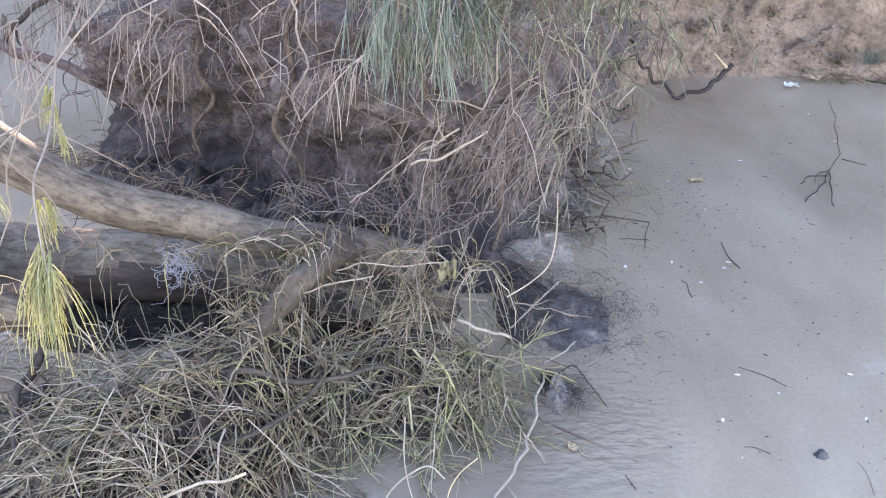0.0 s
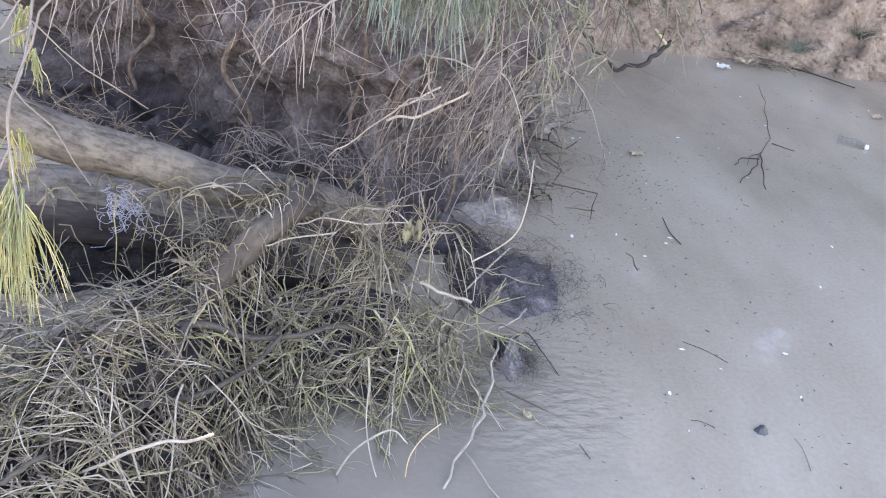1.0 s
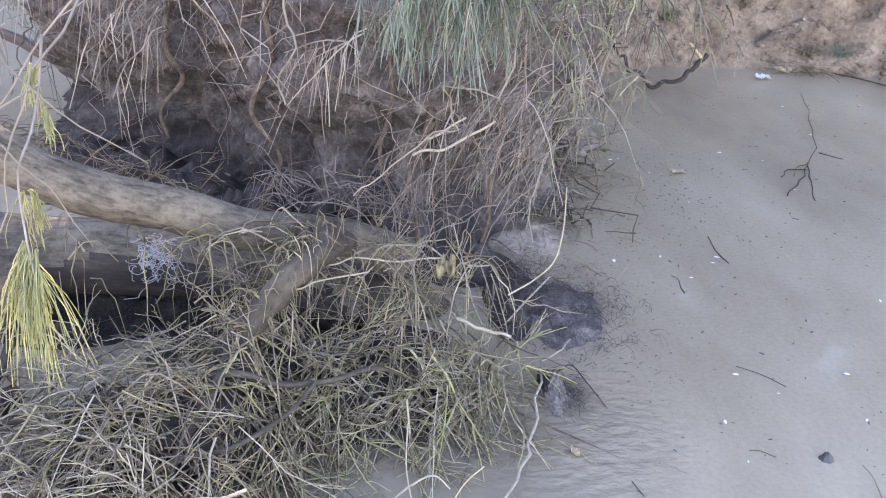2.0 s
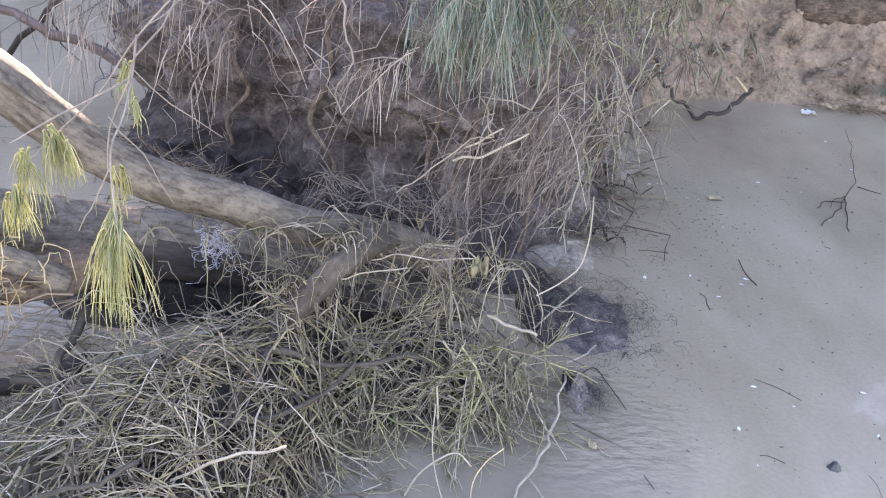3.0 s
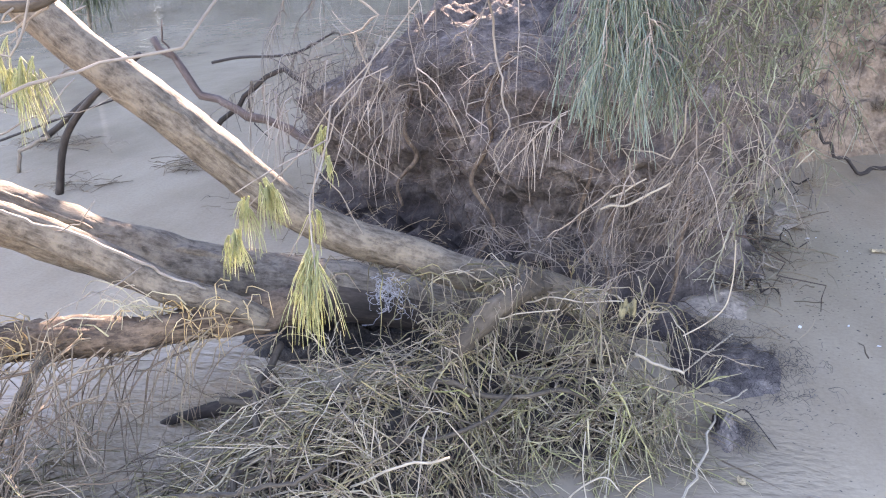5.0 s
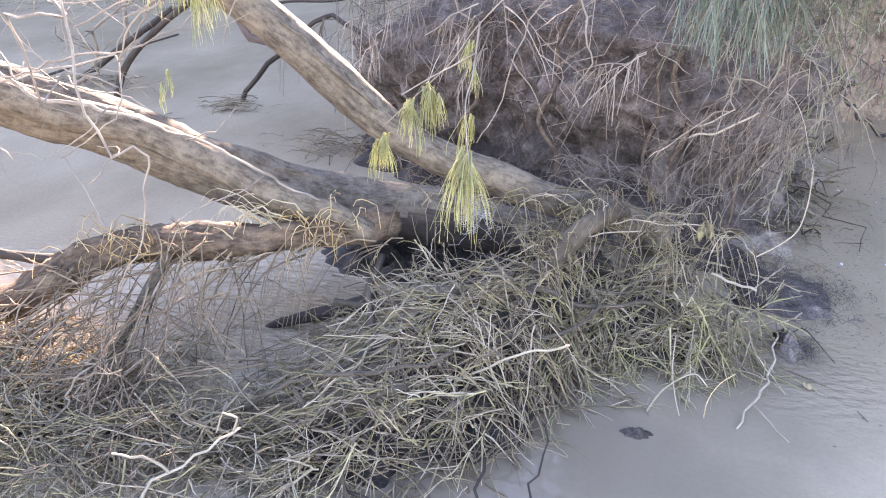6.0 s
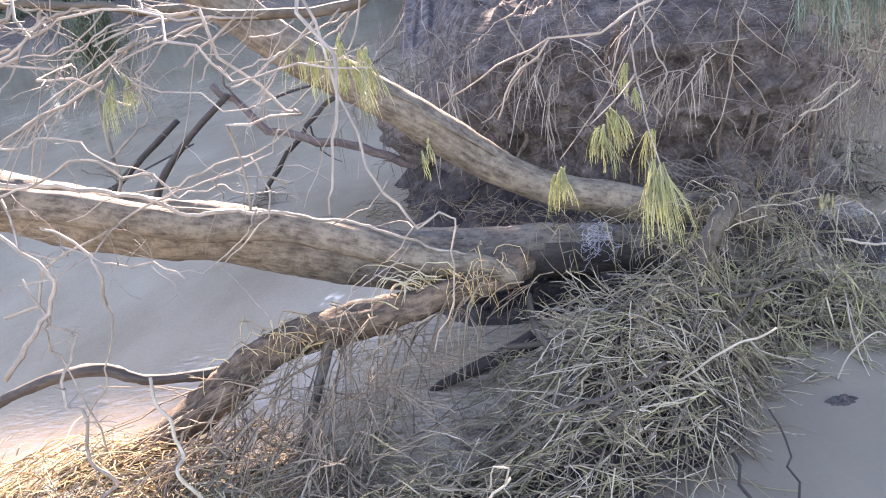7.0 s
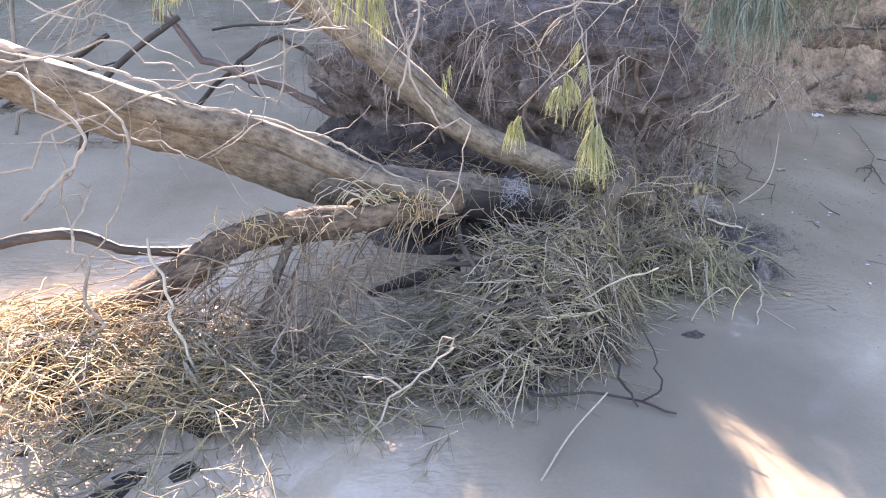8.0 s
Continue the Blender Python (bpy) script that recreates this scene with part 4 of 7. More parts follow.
child("trunk", tube_mesh("trunk", [(1.3, 5.6, 1.3), (1.1, 5.2, 2.6), (0.8, 4.7, 4.0), (0.6, 4.3, 6.0), (0.5, 4.2, 8.0)], [0.24, 0.19, 0.16, 0.11, 0.05], M_BARK, 18, 60, 0.15, 71.0), tree)
child("bough", tube_mesh("bough", [(1.0, 5.0, 3.2), (0.5, 3.4, 3.5), (0.0, 1.6, 3.1), (-0.3, 0.2, 2.5), (-0.45, -0.6, 2.05)], [0.09, 0.07, 0.05, 0.03, 0.012], M_BARK, 12, 50, 0.1, 73.0), tree)
child("bough", tube_mesh("bough", [(0.95, 4.9, 3.5), (0.9, 3.2, 3.6), (0.7, 1.8, 3.0), (0.45, 0.7, 2.4), (0.3, 0.2, 2.0)], [0.08, 0.06, 0.045, 0.028, 0.012], M_BARK, 12, 50, 0.1, 75.0), tree)
child("bough", tube_mesh("bough", [(0.9, 4.8, 3.8), (-0.3, 3.2, 3.9), (-0.9, 1.6, 3.2), (-0.95, 0.5, 2.5), (-0.7, -0.1, 2.1), (-0.6, -0.3, 2.0)], [0.08, 0.06, 0.045, 0.03, 0.02, 0.008], M_BARK, 12, 60, 0.1, 77.0), tree)
# unseen crown implied by the boughs; low clumps added to close sun gaps
n_cl = 470
cen = np.column_stack([rng.uniform(-1.2, 6.5, n_cl), rng.uniform(3.2, 7.5, n_cl), rng.uniform(2.3, 7.0, n_cl)])
low_c = np.column_stack([rng.uniform(-0.9, 7.0, 220), rng.uniform(5.2, 7.0, 220), rng.uniform(1.3, 2.8, 220)])
cen = np.vstack([cen, low_c])
cen = cen[cen[:, 0] > np.interp(cen[:, 2], [1.2, 3.0, 6.5], [-1.0, -1.0, -0.9])]
child("crown", clumps("crown", cen, rng.uniform(0.25, 0.6, len(cen)), 110, (0.10, 0.26), M_CROWN), tree, "hanging dull green crown", kind="stuff")


def far_top(x, y):
    """Height of the added far tree line; it dips to let shafts of sun through."""
    return np.interp(x * 43 / y, [-30, -20, -14, -11.2, -10.9, -10.5, -10.2, -9.9, -8.8, -8.72, -8.1, -7.9, 25], [28.0, 25.0, 18.9, 18.75, 18.7, 18.85, 18.92, 18.85, 18.85, 18.45, 18.45, 20.4, 20.4]) * y / 43


# unseen trees added to block the sun and the sky mirrored in the water
far = np.column_stack([rng.uniform(-60, 25, 4400), rng.uniform(38, 48, 4400), rng.uniform(0.5, 26.5, 4400)])
far_r = rng.uniform(0.9, 1.7, len(far))
keep = far[:, 2] < np.min([far_top(far[:, 0] + f * (far_r + 0.4), far[:, 1]) for f in np.linspace(-1, 1, 9)], 0) - far_r - 0.1
far, far_r = far[keep], far_r[keep]
rim = np.column_stack([rng.uniform(-24, 4, 3400), rng.uniform(41, 45, 3400), np.zeros(3400)])
rim_r = rng.uniform(0.12, 0.3, 3400)
rim[:, 2] = np.min([far_top(rim[:, 0] + f * rim_r, rim[:, 1]) for f in (-1, -0.5, 0, 0.5, 1)], 0) - rim_r - 2.2 * rng.uniform(0, 1, 3400) ** 1.5
# leaves added above the dip to keep sun off the hanging needles
over = np.column_stack([rng.uniform(-8.66, -7.7, 300), rng.uniform(42, 44, 300), rng.uniform(20.15, 21.4, 300)])
rim, rim_r = np.vstack([rim, over]), np.concatenate([rim_r, rng.uniform(0.15, 0.3, 300)])
tree_line = thing("tree_line", None, "unseen dense line of tall trees added on the far shore to block the sun", "trees")
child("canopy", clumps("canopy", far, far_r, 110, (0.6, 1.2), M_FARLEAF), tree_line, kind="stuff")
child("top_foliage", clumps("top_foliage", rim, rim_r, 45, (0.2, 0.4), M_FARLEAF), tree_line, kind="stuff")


# unseen leafy bough added to screen the low sun but for a wedge-shaped gap
child("bough", tube_mesh("bough", [(0.85, 4.75, 4.4), (-0.4, 4.9, 3.9), (-1.5, 5.0, 3.4), (-2.3, 5.0, 2.9), (-2.8, 5.0, 2.5)], [0.07, 0.055, 0.04, 0.025, 0.01], M_BARK, 12, 50, 0.1, 79.0), tree)
scr = np.column_stack([rng.uniform(-2.3, -1.1, 1500), rng.uniform(4.9, 5.1, 1500), rng.uniform(2.25, 2.95, 1500)])
scr_r = rng.uniform(0.03, 0.07, len(scr))
gap_mid = -1.735
gap_half = np.where(scr[:, 2] > 2.665, 0.47 * (scr[:, 2] - 2.665), 0.0)
in_gap = (np.abs(scr[:, 0] - gap_mid) < gap_half + scr_r + 0.02) & (scr[:, 2] > 2.62) & (scr[:, 2] < 3.05)
scr, scr_r = scr[~in_gap], scr_r[~in_gap]
# more of the added screen, with a slit that lights the root
low_scr = np.vstack([np.column_stack([rng.uniform(x0, x1, n), rng.uniform(4.9, 5.1, n), rng.uniform(z0, z1, n)]) for x0, x1, z0, z1, n in ((-3.4, -2.85, 2.30, 2.61, 560), (-3.4, -2.85, 2.78, 2.86, 200), (-2.9, -2.25, 2.42, 2.86, 800))])
scr, scr_r = np.vstack([scr, low_scr]), np.concatenate([scr_r, rng.uniform(0.03, 0.06, len(low_scr))])
child("screen_foliage", clumps("screen_foliage", scr, scr_r, 14, (0.03, 0.07), M_CROWN), tree, "unseen dull green foliage added to screen the low sun", kind="stuff")


rng = np.random.default_rng(22)


def hanging_spray(stems, xr, yr, top, tip, twigs, needles, needle, girth, material, label, twig_len=(0.08, 0.26), lean=(0.0, 0.0), stem_r=0.002, loose=0.35, low=0.45, slope=0.0, fall=0.75, wood=None):
    """Drooping stems from a bough overhead, with side twigs that end in tufts of long hanging needles."""
    K = 10
    u = np.linspace(0, 1, K)[None, :]
    sx, sy = rng.uniform(*xr, stems)[:, None], rng.uniform(*yr, stems)[:, None]
    end = rng.uniform(*tip, stems)[:, None] + slope * (sx - xr[0])
    wob = np.cumsum(rng.normal(0, 0.018, (stems, K, 2)), 1)
    stem = np.stack([sx + lean[0] * u + wob[:, :, 0], sy + lean[1] * u + wob[:, :, 1], top + (end - top) * u], -1)
    n = stems * twigs
    i = np.repeat(np.arange(stems), twigs)
    f = rng.uniform(low, 1.0, n) * (K - 1.001)
    k = f.astype(int)
    p = stem[i, k] + (stem[i, k + 1] - stem[i, k]) * (f - k)[:, None]
    az = rng.uniform(0, 2 * math.pi, n)
    L = rng.uniform(*twig_len, n)
    v = np.linspace(0, 1, 6)[None, :]
    rise = rng.uniform(-0.5, 0.35, n)[:, None]
    o = L[:, None] * v
    twig = np.stack([p[:, :1] + np.cos(az)[:, None] * o * 0.8, p[:, 1:2] + np.sin(az)[:, None] * o * 0.8, p[:, 2:] + rise * o - 0.9 * o * v], -1) + rng.normal(0, 0.003, (n, 6, 3))
    m = n * needles
    j = np.repeat(np.arange(n), needles)
    g = rng.uniform(0.25, 1.0, m) * 4.99
    q = g.astype(int)
    p = twig[j, q] + (twig[j, q + 1] - twig[j, q]) * (g - q)[:, None]
    along = twig[j, q + 1] - twig[j, q]
    along /= np.linalg.norm(along, axis=1)[:, None] + 1e-9
    d = along * rng.uniform(0.4, 1.0, m)[:, None] + rng.normal(0, 0.2, (n, 3))[j] + rng.normal(0, loose, (m, 3)) - np.array([0, 0, fall])
    d /= np.linalg.norm(d, axis=1)[:, None]
    L = rng.uniform(*needle, m)[:, None, None]
    v = np.linspace(0, 1, 6)[None, :, None]
    P = p[:, None, :] + L * (d[:, None, :] * (v - 0.15 * v * v) + np.array([0, 0, -0.22]) * v * v) + rng.normal(0, 0.001, (m, 6, 3))
    made = child("needle_spray", strands("needle_spray", P, taper(m, 6, *girth, end=0.5), material), tree, label, kind="stuff")
    child("stemwork", strands("stemwork", stem, taper(stems, K, stem_r, stem_r * 2), wood or M_WOODF, 5), tree, "bare drooping stems", kind="stuff")
    child("twigwork", strands("twigwork", twig, taper(n, 6, stem_r * 0.6, stem_r * 1.2), wood or M_WOODF, 4), tree, "thin side twigs", kind="stuff")
    return made


hanging_spray(8, (-0.56, -0.30), (-0.34, -0.08), 2.1, (1.14, 1.45), 20, 9, (0.05, 0.14), (0.0012, 0.0023), M_NEEDLE, "sea-green hanging needles", (0.05, 0.2), loose=0.3, slope=0.4)
hanging_spray(7, (-0.28, 0.22), (-0.4, 0.1), 2.1, (1.15, 1.45), 18, 6, (0.03, 0.09), (0.0016, 0.0028), M_OLIVE, "olive hanging needles", (0.06, 0.22), loose=0.65, slope=0.3, fall=0.15, wood=M_DRY)
hanging_spray(13, (-0.15, 0.3), (0.2, 1.1), 2.2, (0.9, 1.25), 17, 5, (0.03, 0.09), (0.0018, 0.0032), M_OLIVE, "olive-brown hanging needles", (0.06, 0.24), loose=0.7, slope=0.6, fall=0.12, wood=M_DRY)
hanging_spray(22, (0.1, 0.85), (0.9, 2.1), 2.4, (1.1, 1.5), 20, 6, (0.03, 0.10), (0.002, 0.0036), M_OLIVE, "olive hanging needles", (0.06, 0.26), loose=0.7, slope=0.4, fall=0.12, wood=M_DRY)
hanging_spray(4, (-0.45, 0.05), (-0.1, 0.35), 2.2, (0.85, 1.1), 12, 6, (0.05, 0.14), (0.001, 0.0018), M_DRY, "dry brown hanging needles", (0.08, 0.3), low=0.6, loose=0.45, fall=0.4)
hanging_spray(4, (-1.5, -0.3), (0.7, 1.2), 2.3, (0.6, 1.1), 9, 4, (0.05, 0.16), (0.001, 0.0018), M_DRY, "dry grey hanging twigs", (0.1, 0.35), stem_r=0.003, low=0.5, fall=0.5)
hanging_spray(3, (-2.1, -0.9), (1.2, 1.9), 2.3, (0.8, 1.25), 9, 5, (0.05, 0.16), (0.0012, 0.002), M_DRY, "dry grey hanging twigs", (0.1, 0.3), low=0.6, fall=0.5)


def dead_spray(stems, box, heading, spread, length, drop, per, twig, hang, girth, material, label, stem_r=0.0025, share=1.0):
    """Bare drooping branchlets: near-level stems, each with a row of short hanging twiglets."""
    K = 7
    lo, hi = np.array(box[0]), np.array(box[1])
    p = rng.uniform(lo, hi, (stems, 3))
    az = np.radians(heading + rng.normal(0, spread, stems))
    L = rng.uniform(*length, stems)
    fall = rng.uniform(*drop, stems)
    u = np.linspace(0, 1, K)[None, :]
    turn = az[:, None] + np.cumsum(rng.normal(0, 0.16, (stems, K)), 1)
    step = L[:, None] / (K - 1)
    stem = np.stack([p[:, :1] + np.cumsum(np.cos(turn) * step, 1), p[:, 1:2] + np.cumsum(np.sin(turn) * step, 1), p[:, 2:] - fall[:, None] * L[:, None] * u ** 1.3], -1) + rng.normal(0, 0.006, (stems, K, 3))
    n = stems * per
    i = np.repeat(np.arange(stems), per)
    f = rng.uniform(0.1, 1.0, n) * (K - 1.001)
    k = f.astype(int)
    q = stem[i, k] + (stem[i, k + 1] - stem[i, k]) * (f - k)[:, None]
    d = stem[i, k + 1] - stem[i, k]
    d = d / np.linalg.norm(d, axis=1)[:, None] * rng.uniform(0.0, 0.9, n)[:, None] + np.array(hang) + rng.normal(0, 0.28, (n, 3))
    d /= np.linalg.norm(d, axis=1)[:, None]
    v = np.linspace(0, 1, 5)[None, :, None]
    T = rng.uniform(*twig, n)[:, None, None]
    P = q[:, None, :] + T * (d[:, None, :] * v + np.array([0, 0, -0.25]) * v * v) + np.cumsum(rng.normal(0, 0.003, (n, 5, 3)), 1)
    child("dead_stem", strands("dead_stem", stem[:int(stems * share)], taper(stems, K, stem_r * 0.7, stem_r * 1.3, 0.5)[:int(stems * share)], material, 5), tree, label, kind="stuff")
    child("twiglet", strands("twiglet", P[:int(stems * share) * per], taper(n, 5, *girth, end=0.6)[:int(stems * share) * per], material, 4), tree, label, kind="stuff")


dead_spray(13, ((-0.3, 0.15, 0.62), (0.12, 0.6, 1.0)), 185, 25, (0.2, 0.42), (0.1, 0.5), 12, (0.05, 0.15), (-0.2, -0.1, -0.9), (0.0012, 0.0022), M_DRY, "grey-tan bare branchlets with hanging twiglets")
dead_spray(9, ((-0.1, 0.7, 0.6), (0.2, 1.2, 1.0)), 200, 30, (0.2, 0.4), (0.2, 0.7), 12, (0.05, 0.16), (-0.1, -0.1, -0.9), (0.0013, 0.0024), M_DRY, "brown bare branchlets with hanging twiglets")
dead_spray(16, ((0.08, 1.3, 0.35), (0.45, 2.5, 0.85)), 200, 80, (0.12, 0.35), (0.2, 1.0), 9, (0.04, 0.14), (-0.1, -0.1, -0.8), (0.0016, 0.003), M_DRY, "tangled brown twigs at the bank foot", 0.004)
dead_spray(12, ((0.1, 1.4, 0.5), (0.6, 2.8, 1.0)), 230, 80, (0.15, 0.4), (0.2, 0.9), 12, (0.05, 0.16), (-0.1, -0.1, -0.8), (0.0012, 0.0024), M_OLIVE, "olive-brown twigs trailing over the bank", 0.003)
dead_spray(44, ((-2.25, 1.4, 0.8), (-1.2, 2.1, 1.3)), 200, 60, (0.15, 0.4), (0.2, 1.0), 9, (0.06, 0.2), (-0.05, -0.05, -1.5), (0.0012, 0.0024), M_DRY, "grey dead twigs trailing over the bank top", 0.003, 0.5)
dead_spray(10, ((-1.2, 1.1, 0.95), (-0.3, 1.6, 1.2)), 200, 60, (0.15, 0.4), (0.2, 1.0), 9, (0.06, 0.2), (-0.05, -0.05, -1.5), (0.0012, 0.0024), M_DRY, "grey dead twigs trailing over the bank top", 0.003, 0.6)
dead_spray(15, ((0.0, 0.9, 0.4), (0.35, 1.8, 1.0)), 215, 55, (0.16, 0.42), (0.2, 1.0), 8, (0.06, 0.18), (-0.2, -0.12, -0.35), (0.0018, 0.0036), M_STALK, "pale olive stalks hanging down the bank", 0.0042)
dead_spray(18, ((0.2, 1.7, 0.3), (0.65, 2.8, 0.95)), 215, 60, (0.16, 0.42), (0.2, 1.0), 9, (0.06, 0.2), (-0.15, -0.12, -0.35), (0.002, 0.004), M_STALK, "pale olive stalks hanging down the bank", 0.0048)
dead_spray(16, ((0.2, 1.5, 0.5), (0.8, 3.0, 1.0)), 210, 60, (0.12, 0.35), (0.3, 1.2), 10, (0.06, 0.16), (-0.05, -0.1, -0.9), (0.0014, 0.0028), M_ROOT, "reddish brown rootlets hanging down the bank", 0.003, 0.7)
dead_spray(12, ((0.55, 2.5, 0.6), (1.05, 3.5, 1.1)), 215, 60, (0.16, 0.42), (0.2, 1.0), 9, (0.06, 0.2), (-0.15, -0.12, -0.35), (0.0022, 0.0045), M_STALK, "pale olive stalks hanging down the bank", 0.005)
dead_spray(16, ((-1.4, 1.3, 1.05), (-0.3, 2.0, 1.28)), 200, 60, (0.15, 0.4), (0.2, 0.8), 9, (0.06, 0.2), (-0.05, -0.05, -1.5), (0.0012, 0.0024), M_DRY, "grey dead twigs trailing over the bank top", 0.003, 0.6)
dead_spray(9, ((-2.0, 0.8, 0.75), (-1.1, 1.2, 1.15)), 200, 60, (0.12, 0.3), (0.2, 1.0), 7, (0.07, 0.24), (-0.05, -0.05, -1.5), (0.0013, 0.0024), M_WOODF, "pale bare twigs hanging before the bank", 0.003)
dead_spray(5, ((-1.0, 0.7, 0.8), (-0.5, 1.0, 1.1)), 200, 60, (0.12, 0.3), (0.2, 1.0), 8, (0.06, 0.2), (-0.05, -0.05, -1.5), (0.0013, 0.0024), M_WOODF, "pale bare twigs hanging before the bank", 0.003)
dead_spray(7, ((-3.1, -0.7, 1.4), (-2.5, -0.3, 1.62)), 215, 30, (0.25, 0.5), (0.1, 0.6), 6, (0.06, 0.2), (-0.7, -0.1, -0.5), (0.002, 0.0038), M_PALE, "pale sunlit bare branchlets over the fallen limb", 0.005)


def needle_tuft(name, base, spread, n, length, label, tilt=(0, 0)):
    """A bunch of long needles that fan and droop from one twig end."""
    n = int(n * 0.9)
    sub = max(3, n // 12)
    k = rng.integers(0, sub, n)
    az = rng.uniform(0, 2 * math.pi, sub)[k] + rng.normal(0, 0.5, n)
    L = rng.uniform(*length, n) * rng.uniform(0.6, 1.1, sub)[k]
    v = np.linspace(0, 1, 7)[None, :]
    node = rng.normal(0, spread * 0.45, (sub, 3)) * (1, 0.7, 1) - np.array([0, 0, 0.03])
    fan = (rng.uniform(0.05, 0.62, n) * L)[:, None] * v * (1 - 0.35 * v)
    x = base[0] + node[k, :1] + np.cos(az)[:, None] * fan + tilt[0] * v * L[:, None]
    y = base[1] + node[k, 1:2] + np.sin(az)[:, None] * fan + tilt[1] * v * L[:, None]
    z = base[2] + node[k, 2:] + 0.0 * v - rng.uniform(0.75, 1.0, n)[:, None] * L[:, None] * (0.7 * v + 0.3 * v * v)
    P = np.stack([x, y, z], -1) + rng.normal(0, 0.0015, (n, 7, 3))
    return child(name, strands(name, P, taper(n, 7, 0.001, 0.0017, 0.5), M_YELLOW), tree, label, kind="stuff")


child("twig", tube_mesh("twig", [(-0.6, -0.3, 2.0), (-0.85, -0.36, 1.62), (-1.0, -0.42, 1.42), (-1.10, -0.45, 1.31), (-1.16, -0.457, 1.24), (-1.22, -0.48, 1.15), (-1.30, -0.52, 1.07), (-1.36, -0.545, 1.01), (-1.395, -0.55, 0.975)], [0.003, 0.0028, 0.0024, 0.0022, 0.002, 0.0019, 0.0018, 0.0016], M_WOOD, 7, 44), tree)
child("twig", tube_mesh("twig", [(-1.14, -0.455, 1.27), (-1.142, -0.50, 1.19), (-1.14, -0.57, 1.13), (-1.145, -0.64, 1.08), (-1.13, -0.69, 0.99), (-1.11, -0.73, 0.90)], [0.003, 0.0026, 0.0022, 0.0018], M_PALE, 6, 24), tree)
child("twig", tube_mesh("twig", [(-1.142, -0.50, 1.19), (-1.19, -0.6, 1.17), (-1.235, -0.67, 1.152), (-1.31, -0.71, 1.107)], [0.0026, 0.0024, 0.002, 0.0016], M_PALE, 6, 18), tree)
needle_tuft("needle_tuft", (-1.16, -0.46, 1.24), 0.022, 34, (0.06, 0.11), "yellow-green sunlit needle tuft")
needle_tuft("needle_tuft", (-1.14, -0.49, 1.17), 0.02, 30, (0.05, 0.09), "yellow-green sunlit needle tuft")
needle_tuft("needle_tuft", (-1.235, -0.67, 1.155), 0.034, 95, (0.09, 0.17), "yellow-green sunlit needle tuft")
needle_tuft("needle_tuft", (-1.29, -0.70, 1.12), 0.028, 65, (0.07, 0.15), "yellow-green sunlit needle tuft", (-0.1, 0))
needle_tuft("needle_tuft", (-1.145, -0.65, 1.07), 0.018, 30, (0.10, 0.18), "yellow-green sunlit needle tuft")
needle_tuft("needle_tuft", (-1.13, -0.70, 0.98), 0.026, 90, (0.16, 0.30), "yellow-green sunlit needle tuft", (0.10, -0.25))
needle_tuft("needle_tuft", (-1.135, -0.70, 0.97), 0.018, 40, (0.10, 0.2), "yellow-green sunlit needle tuft", (-0.12, -0.2))
needle_tuft("needle_tuft", (-1.397, -0.551, 0.975), 0.03, 90, (0.09, 0.17), "yellow-green sunlit needle tuft")


needle_tuft("needle_tuft", (-1.95, -0.55, 1.42), 0.07, 150, (0.08, 0.19), "yellow-green sunlit needle tuft")
needle_tuft("needle_tuft", (-2.04, -0.60, 1.44), 0.07, 110, (0.08, 0.18), "yellow-green sunlit needle tuft", (-0.2, 0))
needle_tuft("needle_tuft", (-1.72, -1.20, 1.26), 0.03, 26, (0.03, 0.07), "yellow-green sunlit needle tuft")
needle_tuft("needle_tuft", (-2.64, -0.62, 1.46), 0.05, 60, (0.08, 0.2), "yellow-green sunlit needle tuft")
child("twig", tube_mesh("twig", [(-1.5, 0.1, 2.45), (-1.8, -0.4, 1.9), (-1.95, -0.55, 1.42), (-2.05, -0.6, 1.45)], [0.008, 0.006, 0.004, 0.003], M_PALE, 7, 30), tree)


# thick roots in the bank face
for k, (x, y, top, foot) in enumerate(((-1.55, 1.7, 0.85, 0.3), (-0.95, 1.2, 1.1, 0.2), (-0.5, 0.95, 1.1, 0.05), (-0.42, 0.93, 1.05, 0.0), (-0.1, 1.0, 1.0, 0.0))):
    side, r = rng.normal(0, 0.12), rng.uniform(0.008, 0.02)
    pts = [(x + rng.normal(0, 0.04) + side * f, y + 0.22 * (1 - f) - 0.1 * f + rng.normal(0, 0.03), top + (foot - 0.04 - top) * f) for f in (0, 0.2, 0.4, 0.6, 0.8, 1.0)]
    thing("bank_root", tube_mesh("bank_root", pts, [r, r * 0.9, r * 0.5], M_ROOTBARK, 10, 36, 0.3, k * 7.0), "thick reddish brown root running down the bank face", "root", "bank roots")


# ---- loose sticks ----
def stick(name, pts, r0, r1, material, label, group="", sides=8, lumps=0.25):
    me = tube_mesh(name, pts, [r0, (r0 + r1) / 2, r1], material, sides, max(8, len(pts) * 6), lumps, rng.uniform(0, 90))
    return thing(name, me, label, "stick", group)


def branched(name, main, r0, r1, twigs, material, label, stem=None):
    """A branch with its side twigs; twigs: (points, thick end, thin end)."""
    top = thing(name, None, label, "branch")
    if name == "dead_branch":
        r0, r1, twigs = r0 * 0.66, r1 * 0.7, [(p, a * 0.66, b * 0.7) for p, a, b in twigs]
    main = kinked(main, 0.045)
    child("stem", tube_mesh("stem", main, [r0, (r0 + r1) / 2, r1], stem or material, 8, -1, 0.3, rng.uniform(0, 90)), top)
    for pts, a, b in twigs:
        child("twig", tube_mesh("twig", kinked(pts, 0.05), [a, (a + b) / 2, b], material, 6, -1, 0.3, rng.uniform(0, 90)), top)
    return top


